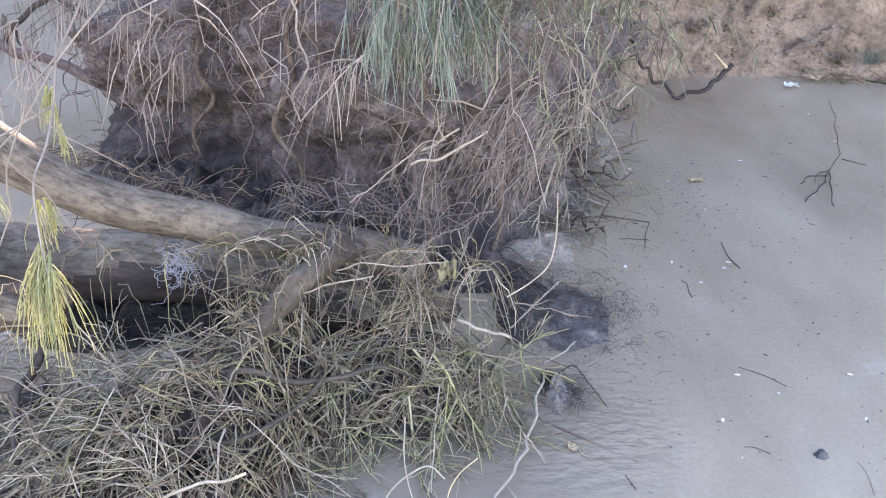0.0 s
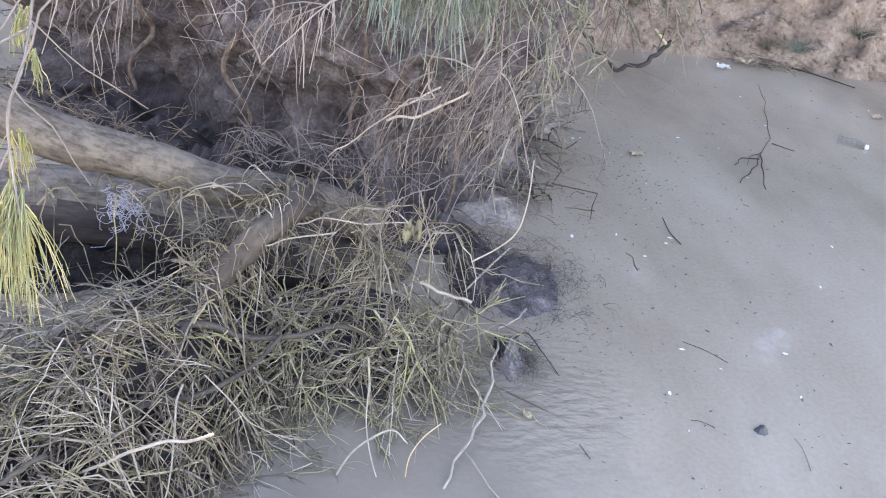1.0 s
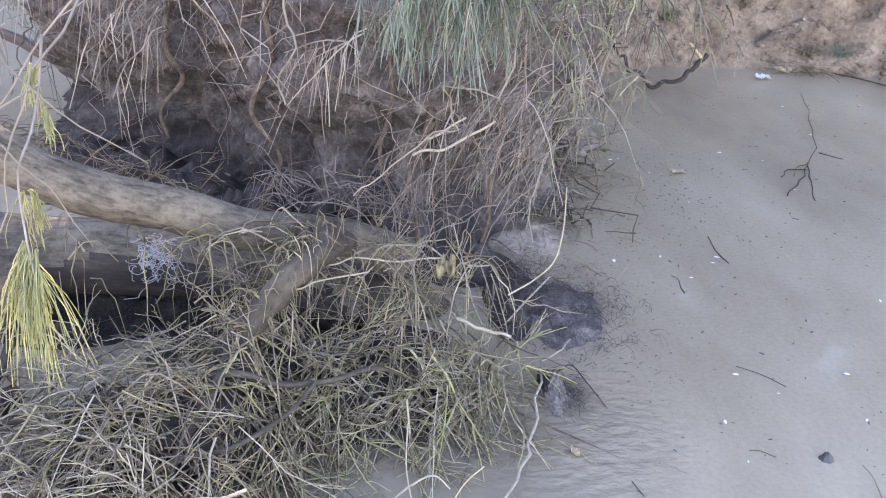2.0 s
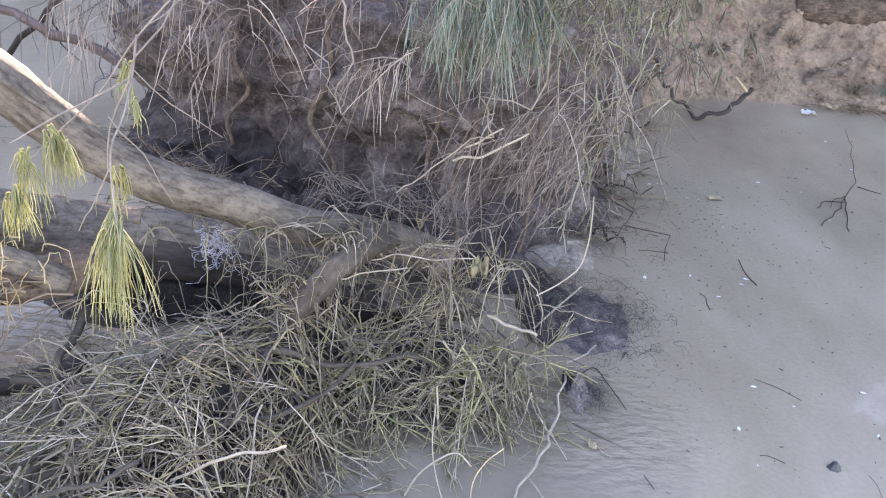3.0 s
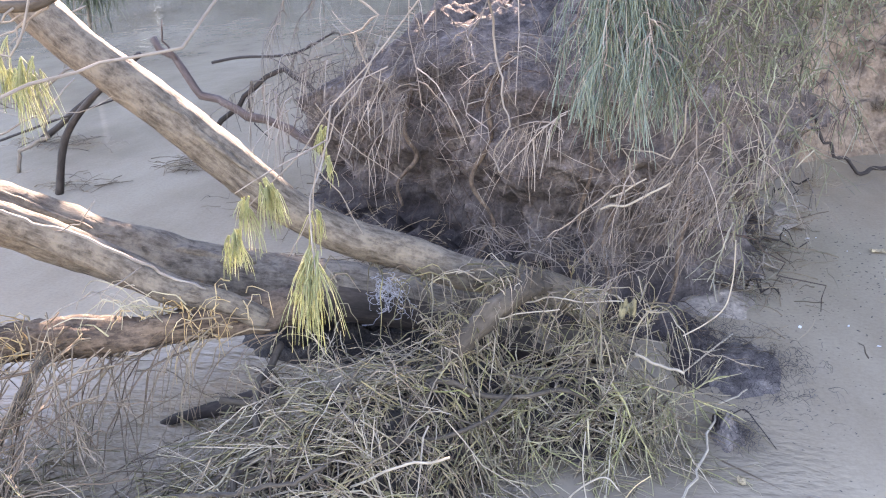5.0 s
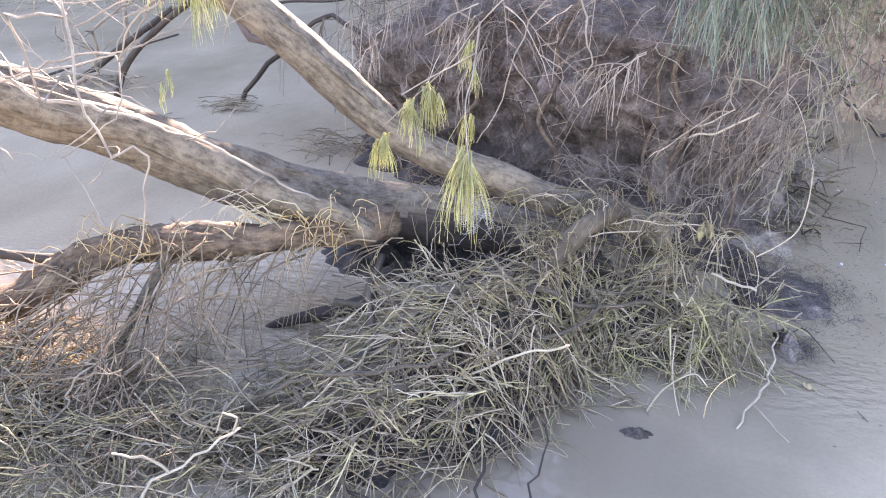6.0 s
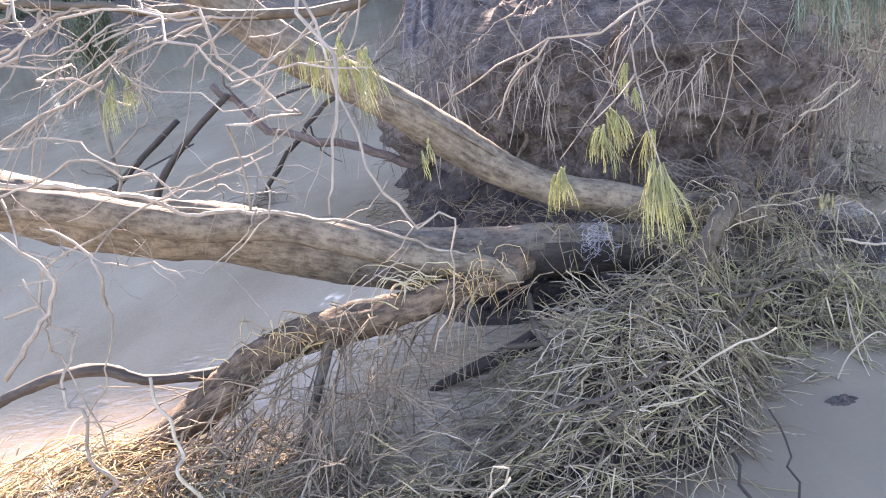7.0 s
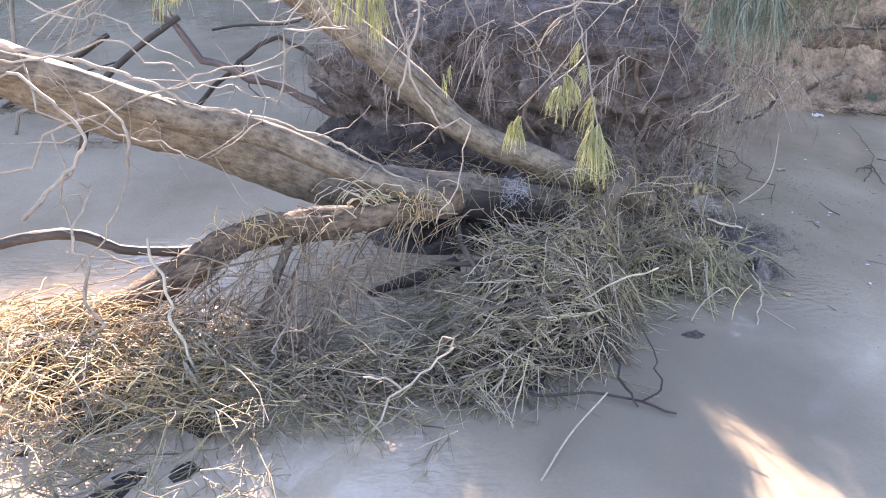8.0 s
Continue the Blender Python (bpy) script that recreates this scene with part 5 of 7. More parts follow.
def twiggy(name, main, r0, r1, sides_n, length, material, label, droop=0.25, sub=2):
    """A dead branch whose side twigs fork again."""
    top = thing(name, None, label, "branch")
    main = kinked(main, 0.14)
    line = np.array([main[0]] + [np.array(a) + (np.array(b) - np.array(a)) * f for a, b in zip(main, main[1:]) for f in (0.25, 0.5, 0.75, 1.0)])
    child("stem", tube_mesh("stem", kinked(main, 0.05), [r0, (r0 + r1) / 2, r1], material, 8, -1, 0.16, rng.uniform(0, 90)), top)
    def shoot(p, d, L, r):
        pts = [p]
        for k in range(4):
            d = d + rng.normal(0, 0.30, 3) - np.array([0, 0, droop * 0.25])
            d = d / np.linalg.norm(d)
            pts.append(pts[-1] + d * L / 4)
        child("twig", tube_mesh("twig", [tuple(q) for q in pts], [r, r * 0.75, r * 0.4], material, 6, -1, 0.12, rng.uniform(0, 90)), top)
        return pts, d
    for k in range(sides_n):
        i = rng.integers(5, len(line))
        t = line[i] - line[i - 1]
        t = t / np.linalg.norm(t)
        d = t * rng.uniform(0.2, 0.9) + rng.normal(0, 0.7, 3)
        d = d / np.linalg.norm(d)
        L = rng.uniform(*length)
        r = (r0 + (r1 - r0) * i / len(line)) * 0.42
        pts, d2 = shoot(line[i], d, L, r)
        for s in range(rng.integers(0, sub + 1)):
            q = rng.integers(1, 4)
            d3 = d2 + rng.normal(0, 0.6, 3)
            shoot(pts[q], d3 / np.linalg.norm(d3), L * rng.uniform(0.35, 0.7), r * 0.6)
    return top


twiggy("dead_branch", [(-2.75, -0.85, 1.95), (-2.3, -1.05, 1.6), (-2.01, -1.1, 1.33), (-2.25, -0.8, 1.12), (-2.5, -0.42, 0.97)], 0.0045, 0.002, 26, (0.06, 0.26), M_PALE, "pale forked dead branch hanging over the limb")
twiggy("dead_branch", [(-3.9, -0.4, 2.0), (-3.2, -0.8, 1.72), (-2.6, -1.1, 1.6), (-2.15, -1.3, 1.54), (-1.8, -1.3, 1.44)], 0.005, 0.002, 44, (0.06, 0.3), M_PALE, "pale twiggy dead branch reaching over the water")
twiggy("dead_branch", [(-3.7, 0.1, 1.9), (-3.3, -0.3, 1.62), (-2.95, -0.5, 1.45), (-2.6, -0.6, 1.36), (-2.2, -0.6, 1.3)], 0.005, 0.002, 34, (0.06, 0.28), M_PALE, "grey twiggy dead branch over the fallen trunk")
twiggy("dead_branch", [(-3.5, -0.36, 0.95), (-3.2, -0.5, 0.92), (-2.9, -0.55, 0.85), (-2.65, -0.55, 0.76)], 0.005, 0.0025, 16, (0.08, 0.25), M_PALE, "pale twigs sprouting beneath the limb", 0.5)
twiggy("dead_branch", [(-4.6, 2.6, 0.0), (-4.3, 2.6, 0.45), (-4.0, 2.65, 0.8), (-3.9, 2.7, 1.15)], 0.016, 0.006, 14, (0.2, 0.5), M_WOOD, "grey dead branch standing in the water")
twiggy("dead_branch", [(-1.55, 1.0, 1.9), (-1.5, 0.9, 1.45), (-1.42, 0.85, 1.1), (-1.36, 0.8, 0.86)], 0.007, 0.003, 14, (0.12, 0.35), M_WOOD, "wiry grey dead branch hanging before the bank", 0.8)
twiggy("dead_branch", [(-0.95, 0.9, 1.9), (-0.92, 0.8, 1.4), (-0.85, 0.75, 1.0), (-0.86, 0.7, 0.75)], 0.006, 0.003, 12, (0.12, 0.35), M_WOOD, "wiry grey dead branch hanging before the bank", 0.8)
twiggy("dead_branch", [(-0.1, 0.1, 1.9), (-0.2, 0.0, 1.3), (-0.35, -0.1, 0.98), (-0.6, -0.1, 0.8)], 0.0032, 0.0016, 16, (0.12, 0.36), M_WOOD, "brown-grey dead branch drooping over the trunk base", 0.6)
twiggy("dead_branch", [(0.4, 0.6, 1.9), (0.25, 0.5, 1.3), (0.1, 0.4, 0.95), (-0.1, 0.3, 0.75)], 0.0032, 0.0016, 16, (0.12, 0.36), M_WOOD, "brown-grey dead branch drooping over the debris", 0.6)


stick("driftwood_stick", kinked([(0.85, 3.35, 0.41), (0.89, 3.35, 0.36), (0.99, 3.33, 0.23), (1.18, 3.32, 0.04), (1.35, 3.35, 0.07), (1.47, 3.38, 0.15), (1.56, 3.42, 0.24)], 0.07), 0.009, 0.016, M_DARKWOOD, "black wet hooked branch dipping into the water at the bank", sides=10, lumps=0.4)
stick("wood_splinter", [(1.43, 3.42, 0.31), (1.47, 3.41, 0.27), (1.52, 3.40, 0.22)], 0.008, 0.012, M_CARD, "pale peeled end of wood on the dark branch")
branched("forked_twig", [(2.24, 3.38, 0.012), (2.06, 2.85, 0.012), (1.96, 2.56, 0.014), (1.73, 2.11, 0.012), (1.60, 1.91, 0.01), (1.46, 1.72, 0.008)], 0.0016, 0.0028, [([(1.73, 2.11, 0.012), (1.66, 1.9, 0.01), (1.58, 1.67, 0.008)], 0.0036, 0.002), ([(1.75, 2.15, 0.012), (1.66, 2.08, 0.01), (1.60, 1.97, 0.008)], 0.0024, 0.0015), ([(1.7, 2.05, 0.012), (1.6, 2.05, 0.01), (1.52, 1.95, 0.008)], 0.003, 0.002), ([(1.88, 2.3, 0.012), (1.98, 2.22, 0.01)], 0.003, 0.002)], M_DARKWOOD, "dark forked twig floating on the grey water")
stick("floating_twig", [(0.905, 1.26, 0.008), (0.895, 1.12, 0.01), (0.915, 1.02, 0.008)], 0.002, 0.0028, M_DARKWOOD, "short dark twig floating on the water", "floating twigs")
stick("floating_twig", [(0.69, 0.30, 0.006), (0.76, 0.25, 0.008), (0.82, 0.19, 0.006)], 0.0012, 0.0012, M_DARKWOOD, "thin bent twig floating on the water", "floating twigs")
stick("floating_twig", [(0.58, -0.12, 0.006), (0.61, -0.125, 0.008), (0.65, -0.15, 0.006)], 0.0011, 0.001, M_DARKWOOD, "thin bent twig floating on the water", "floating twigs")
stick("floating_twig", [(0.90, -0.18, 0.006), (0.905, -0.23, 0.008), (0.89, -0.32, 0.006)], 0.0012, 0.0018, M_PALE, "thin bent twig floating on the water", "floating twigs")
stick("floating_twig", [(0.23, -0.16, 0.006), (0.30, -0.18, 0.008), (0.36, -0.22, 0.006)], 0.0012, 0.001, M_PALE, "thin bent twig floating on the water", "floating twigs")
stick("floating_twig", [(0.19, -0.25, 0.006), (0.21, -0.31, 0.006)], 0.0014, 0.0012, M_DARKWOOD, "thin bent twig floating on the water", "floating twigs")
stick("floating_twig", [(2.68, 3.82, 0.03), (2.85, 3.72, 0.02), (3.05, 3.55, 0.01)], 0.006, 0.004, M_DARKWOOD, "dark twig lying from the bank into the water", "floating twigs")
branched("pale_stick", [(0.0, 0.25, 0.05), (-0.05, -0.03, 0.045), (-0.09, -0.17, 0.03), (-0.16, -0.30, 0.02), (-0.23, -0.44, 0.0)], 0.0042, 0.004, [([(-0.16, -0.32, 0.02), (-0.12, -0.4, 0.015), (-0.07, -0.48, 0.0)], 0.003, 0.002), ([(0.0, 0.25, 0.05), (0.06, 0.3, 0.05), (0.13, 0.41, 0.03)], 0.0035, 0.003)], M_PEELED, "pale peeled stick lying in the shallow ripples")
stick("bent_twig", [(0.05, 0.22, 0.03), (0.10, 0.24, 0.045), (0.14, 0.17, 0.03), (0.19, 0.08, 0.0)], 0.0022, 0.0018, M_DARKWOOD, "dark bent twig arching over the silt", "arched twigs")
stick("pale_stick", [(-0.10, 0.45, 0.06), (0.0, 0.60, 0.07), (0.11, 0.76, 0.08)], 0.0035, 0.004, M_PEELED, "pale straight stick leaning on the dark silt")
stick("arched_twig", [(-0.54, -0.41, -0.05), (-0.49, -0.40, 0.07), (-0.43, -0.40, 0.14), (-0.38, -0.40, 0.165), (-0.34, -0.41, 0.13)], 0.0035, 0.0022, M_PEELED, "pale twig arching out of the water", "arched twigs")
stick("arched_twig", [(-0.45, -0.30, 0.25), (-0.45, -0.36, 0.14), (-0.42, -0.40, 0.02), (-0.38, -0.42, -0.06)], 0.002, 0.0016, M_PEELED, "pale thin stem hanging into the water", "arched twigs")
stick("arched_twig", [(-0.33, -0.40, -0.06), (-0.33, -0.40, 0.06), (-0.30, -0.39, 0.13), (-0.25, -0.36, 0.16)], 0.0022, 0.0016, M_STRAW, "pale thin stem arching out of the water", "arched twigs")
stick("arched_twig", [(-0.62, -0.1, 0.16), (-0.66, -0.2, 0.08), (-0.64, -0.3, 0.0), (-0.58, -0.38, -0.03)], 0.002, 0.0014, M_DARKWOOD, "thin dark stem curling into the water", "arched twigs")
stick("thin_vine", [(-0.02, 0.12, 0.74), (-0.015, 0.12, 0.66), (-0.015, 0.12, 0.58), (-0.03, 0.12, 0.50), (-0.08, 0.12, 0.44), (-0.15, 0.13, 0.38)], 0.002, 0.0026, M_PEELED, "pale bent vine hanging over the debris")
for a, b, r, lab in (((-0.74, 0.19, 0.43), (-0.35, 0.22, 0.45), 0.0026, "straight pale reed stalk lying on the debris"), ((-0.79, 0.06, 0.43), (-0.57, 0.18, 0.42), 0.0026, "straight pale reed stalk lying on the debris"), ((-0.30, 0.12, 0.30), (-0.14, 0.07, 0.27), 0.006, "split pale reed end sticking out of the debris"), ((-0.45, 0.15, 0.81), (-0.23, 0.15, 0.915), 0.004, "pale stalk caught in the hanging twigs"), ((-0.42, 0.16, 0.85), (-0.31, 0.155, 0.92), 0.0032, "pale stalk caught in the hanging twigs"), ((-1.10, -0.62, 0.20), (-0.80, -0.66, 0.37), 0.004, "pale stick leaning on the debris"), ((-2.0, -1.07, 0.03), (-1.82, -0.76, 0.12), 0.0035, "pale stick leaning on the debris"), ((-1.80, -1.38, 0.02), (-1.65, -1.30, 0.04), 0.0032, "pale stick floating on the water")):
    m = (np.array(a) + np.array(b)) / 2 + rng.normal(0, 0.008, 3)
    stick("reed_stalk", kinked([a, tuple(m), b], 0.03), r, r * 0.8, M_PEELED, lab, "reed stalks")

# sticks standing in the water behind
branched("bent_branch", [(-3.46, 3.1, -0.05), (-3.42, 3.1, 0.08), (-3.08, 3.1, 0.41), (-2.89, 3.1, 0.60), (-2.70, 3.08, 0.69), (-2.43, 2.9, 0.58), (-2.2, 2.6, 0.5)], 0.022, 0.014, [([(-3.0, 3.1, 0.48), (-2.95, 3.05, 0.3), (-2.8, 3.0, 0.2)], 0.008, 0.003)], M_DARKWOOD, "dark crooked branch standing out of the water")
branched("red_branch", [(-3.62, 3.0, 0.9), (-3.43, 2.97, 0.72), (-3.28, 2.93, 0.52), (-2.99, 2.9, 0.43), (-2.70, 2.88, 0.35), (-2.42, 2.8, 0.25), (-2.1, 2.6, 0.15)], 0.025, 0.034, [([(-3.43, 2.97, 0.72), (-3.5, 2.9, 0.9), (-3.45, 2.85, 1.05)], 0.01, 0.004)], M_REDWOOD, "reddish weathered branch lying against the bank")
stick("standing_stick", [(-4.0, 2.2, 0.0), (-3.87, 2.2, 0.40), (-3.6, 2.2, 0.68), (-3.26, 2.2, 0.93)], 0.028, 0.02, M_DARKWOOD, "dark slanting stick standing in the water", "standing sticks")
stick("standing_stick", [(-5.0, 3.4, 0.0), (-4.83, 3.4, 0.11), (-4.5, 3.4, 0.35), (-4.1, 3.4, 0.62)], 0.03, 0.024, M_DARKWOOD, "dark slanting stick standing in the water", "standing sticks")
stick("standing_stick", [(-5.5, 3.0, -0.05), (-4.72, 3.0, 0.22), (-4.3, 3.0, 0.36), (-3.87, 3.0, 0.50)], 0.010, 0.007, M_DARKWOOD, "dark slanting stick standing in the water", "standing sticks")
stick("standing_stick", [(-3.2, 3.0, 0.74), (-2.99, 3.0, 0.78), (-2.58, 2.95, 0.82), (-2.24, 2.85, 0.98)], 0.010, 0.007, M_DARKWOOD, "dark twig reaching out from the bank", "standing sticks")


def twig_pile(name, cx, cy, rx, ry, n, h, label):
    P0 = np.column_stack([rng.normal(cx, rx, n), rng.normal(cy, ry, n), np.abs(rng.normal(0, h, n))])
    az = rng.uniform(0, 2 * math.pi, n)
    L = rng.uniform(0.06, 0.28, n)
    u = np.linspace(-0.5, 0.5, 5)[None, :]
    x = P0[:, :1] + np.cos(az)[:, None] * L[:, None] * u
    y = P0[:, 1:2] + np.sin(az)[:, None] * L[:, None] * u
    z = P0[:, 2:] + rng.normal(0, 0.15, (n, 1)) * L[:, None] * u + 0.03 * (0.25 - u ** 2)
    P = np.stack([x, y, np.maximum(z, -0.01)], -1) + rng.normal(0, 0.004, (n, 5, 3))
    return thing(name, strands(name, P, taper(n, 5, 0.0015, 0.004), M_BROWN), label, "debris", kind="stuff")


twig_pile("twig_pile", -3.42, 2.85, 0.10, 0.07, 70, 0.05, "small pile of brown twigs caught in the water")
twig_pile("twig_pile", -4.7, 3.3, 0.22, 0.10, 90, 0.04, "brown twigs and weed caught in the water")
twig_pile("twig_pile", -3.95, 2.35, 0.12, 0.06, 40, 0.03, "brown twigs caught in the water")
twig_pile("twig_pile", -2.35, 2.1, 0.16, 0.12, 130, 0.05, "brown twigs washed against the bank foot")
twig_pile("twig_pile", 0.42, 1.9, 0.10, 0.28, 60, 0.03, "dark roots and twigs at the bank foot")
twig_pile("twig_pile", 0.20, 1.42, 0.09, 0.14, 70, 0.05, "dark roots and twigs at the bank foot")
twig_pile("twig_pile", 2.5, 3.85, 0.14, 0.05, 60, 0.04, "twigs and dead grass at the bank foot")
twig_pile("twig_pile", -0.45, 0.85, 0.35, 0.12, 160, 0.06, "dark sodden twigs behind the trunk")
brushwood("twig_pile", 26, 4, M_BROWN, "dark bare twigs lying on the mud at the bank foot", box_pick(0.25, 0.95, 2.15, 3.15, lambda x, y: np.abs(x - 0.36 - (y - 2.2) * 0.5) < 0.16), lambda x, y: 0.025 + 0 * x, 20, 70, (0.1, 0.3), (0.002, 0.0042), (0.04, 0.13), 0.02, 0.06)
brushwood("twig_pile", 24, 4, M_STALK, "tan bare twigs lying on the mud at the bank foot", box_pick(0.02, 0.62, 1.15, 2.7, lambda x, y: np.abs(x - 0.12 - (y - 1.2) * 0.24) < 0.15), lambda x, y: 0.04 + 0 * x, -20, 70, (0.1, 0.3), (0.0018, 0.0038), (0.04, 0.13), 0.03, 0.08)
brushwood("twig_pile", 60, 5, M_BROWN, "brown twigs and roots matted over the clods at the bank foot", box_pick(-2.25, -0.8, 0.9, 2.15, lambda x, y: np.abs(y - 1.82 + (x + 2.0) * 0.78) < 0.2), lambda x, y: 0.13 + 0 * x, -60, 60, (0.12, 0.32), (0.0016, 0.0036), (0.05, 0.16), 0.05, 0.1)
twig_pile("twig_pile", -1.3, 1.3, 0.4, 0.16, 160, 0.04, "dark sodden twigs at the foot of the bank")

for k, (x, y, az) in enumerate(((0.30, 1.55, 20), (0.42, 1.95, -15), (0.36, 2.2, 160), (0.55, 2.5, 10), (0.62, 2.85, -30), (0.28, 1.35, -50), (0.48, 2.3, 60), (0.72, 3.05, 170))):
    L, c, d = rng.uniform(0.14, 0.3), math.cos(radians(az)), math.sin(radians(az))
    pts = [(x + c * L * f + rng.normal(0, 0.012), y + d * L * f + rng.normal(0, 0.012), 0.02 + 0.06 * math.sin(f * 5 + k) ** 2) for f in (-0.4, -0.2, 0, 0.25, 0.5, 0.7)]
    side = [pts[3], (pts[3][0] + 0.05 * c - 0.03, pts[3][1] + 0.06, pts[3][2] + 0.05), (pts[3][0] + 0.1 * c, pts[3][1] + 0.09, 0.0)]
    branched("washed_root", pts, 0.006, 0.003, [(side, 0.004, 0.002)], M_DARKWOOD if k % 3 else M_PALE, "twisted dark root washed out at the bank foot")

# pale dead twigs on the branch and hanging near the viewer
branched("dead_branch", kinked([(-3.45, -0.46, 1.17), (-3.31, -0.45, 1.14), (-3.09, -0.43, 1.105), (-2.90, -0.40, 1.05), (-2.755, -0.37, 0.985), (-2.665, -0.36, 0.913), (-2.50, -0.31, 0.893), (-2.314, -0.26, 0.83), (-2.057, -0.19, 0.71), (-1.89, -0.13, 0.595), (-1.742, -0.083, 0.515), (-1.735, -0.10, 0.45), (-1.78, -0.13, 0.37)], 0.02), 0.013, 0.005, [([(-2.74, -0.40, 0.99), (-2.59, -0.44, 1.028), (-2.441, -0.45, 1.059), (-2.291, -0.45, 1.106), (-2.246, -0.45, 1.222), (-2.077, -0.45, 1.319)], 0.006, 0.003), ([(-2.44, -0.30, 0.89), (-2.445, -0.36, 0.87), (-2.461, -0.38, 0.83), (-2.547, -0.40, 0.769), (-2.64, -0.42, 0.72), (-2.76, -0.44, 0.741)], 0.005, 0.0025), ([(-1.95, -0.15, 0.63), (-2.0, -0.26, 0.60), (-2.12, -0.33, 0.56), (-2.22, -0.36, 0.50)], 0.005, 0.003), ([(-2.2, -0.23, 0.77), (-2.05, -0.30, 0.83), (-1.96, -0.32, 0.93)], 0.004, 0.002)], M_PALE, "long pale dead branch lying along the fallen trunk")
branched("dead_branch", kinked([(-1.90, -0.80, 0.0), (-1.80, -0.80, 0.08), (-1.70, -0.82, 0.17), (-1.614, -0.835, 0.235), (-1.52, -0.82, 0.262), (-1.429, -0.811, 0.276), (-1.27, -0.77, 0.30), (-1.15, -0.68, 0.31)], 0.05), 0.013, 0.009, [([(-1.62, -0.83, 0.235), (-1.57, -0.87, 0.19), (-1.54, -0.93, 0.10), (-1.52, -0.98, 0.02)], 0.007, 0.004), ([(-1.43, -0.81, 0.276), (-1.36, -0.87, 0.30), (-1.25, -0.93, 0.29)], 0.006, 0.003)], M_MUDWOOD, "thick grey-brown dead branch arching over the debris")
branched("dead_branch", [(-3.45, -0.34, 0.62), (-3.16, -0.33, 0.83), (-2.91, -0.31, 0.92), (-2.69, -0.29, 1.0), (-2.56, -0.25, 1.05), (-2.42, -0.2, 1.06), (-2.25, -0.1, 1.13), (-2.15, -0.05, 1.24)], 0.008, 0.0035, [([(-2.45, -0.2, 1.05), (-2.38, -0.3, 0.95), (-2.39, -0.34, 0.86), (-2.51, -0.36, 0.77), (-2.61, -0.36, 0.71)], 0.006, 0.003), ([(-2.92, -0.31, 0.91), (-3.0, -0.4, 0.84), (-3.12, -0.5, 0.8), (-3.3, -0.6, 0.82)], 0.006, 0.003), ([(-2.58, -0.38, 0.72), (-2.49, -0.40, 0.57), (-2.38, -0.42, 0.42)], 0.003, 0.002), ([(-2.69, -0.29, 1.0), (-2.85, -0.36, 1.02), (-3.05, -0.42, 0.97)], 0.004, 0.002), ([(-2.25, -0.1, 1.13), (-2.12, -0.1, 1.14), (-1.98, -0.12, 1.2)], 0.003, 0.0015)], M_PALE, "pale bare dead branch lying across the limb")
branched("dead_branch", [(-3.16, -0.85, 0.62), (-3.08, -0.82, 0.71), (-2.98, -0.8, 0.80), (-2.93, -0.8, 0.89), (-2.95, -0.8, 0.94), (-3.03, -0.78, 1.02), (-3.2, -0.7, 1.1)], 0.013, 0.007, [([(-2.80, -0.8, 0.80), (-2.79, -0.8, 0.92), (-2.82, -0.78, 0.97), (-2.95, -0.75, 1.05)], 0.010, 0.005), ([(-2.98, -0.8, 0.80), (-3.06, -0.72, 0.71), (-3.07, -0.66, 0.5), (-3.07, -0.62, 0.19), (-3.06, -0.6, 0.0)], 0.005, 0.005), ([(-2.80, -0.8, 0.80), (-2.88, -0.74, 0.6), (-2.97, -0.68, 0.45), (-3.09, -0.64, 0.33)], 0.005, 0.004)], M_PALE, "curved pale dead twigs standing in the straw")
branched("dead_branch", [(-1.95, -1.2, 1.85), (-1.83, -1.5, 1.5), (-1.83, -1.56, 1.43), (-1.86, -1.58, 1.31), (-1.88, -1.6, 1.23)], 0.006, 0.003, [([(-1.84, -1.55, 1.4), (-1.9, -1.5, 1.3), (-1.95, -1.5, 1.22)], 0.002, 0.001)], M_PALE, "pale dead twig hanging from the boughs above")

stick("leaning_stick", kinked([(-2.78, -0.72, 0.50), (-2.70, -0.84, 0.34), (-2.62, -0.95, 0.19), (-2.58, -1.0, 0.06)], 0.08), 0.006, 0.006, M_PEELED, "pale barkless stick leaning in the straw")
stick("leaning_stick", [(-2.62, -0.98, 0.12), (-2.53, -1.1, 0.06), (-2.46, -1.22, 0.03), (-2.38, -1.36, 0.0)], 0.008, 0.005, M_PEELED, "pale barkless stick lying in the shallows")
stick("leaning_stick", kinked([(-2.94, -1.0, 0.16), (-2.94, -1.15, 0.12), (-2.96, -1.35, 0.05)], 0.08), 0.005, 0.004, M_WOOD, "pale barkless stick lying in the straw")
stick("leaning_stick", kinked([(-2.40, -1.1, 0.03), (-2.31, -0.95, 0.15), (-2.26, -0.88, 0.22)], 0.12), 0.005, 0.003, M_WOOD, "pale broken stick propped on the stalks")
stick("leaning_stick", kinked([(-2.06, -1.08, 0.02), (-1.93, -0.96, 0.08), (-1.82, -0.86, 0.15)], 0.12), 0.005, 0.003, M_WOOD, "pale broken stick propped on the stalks")
twiggy("dead_branch", [(-3.0, -0.85, 0.0), (-2.99, -0.85, 0.3), (-3.0, -0.8, 0.6), (-3.06, -0.75, 0.9)], 0.007, 0.004, 8, (0.06, 0.22), M_PALE, "thin grey dead stem standing in the straw")
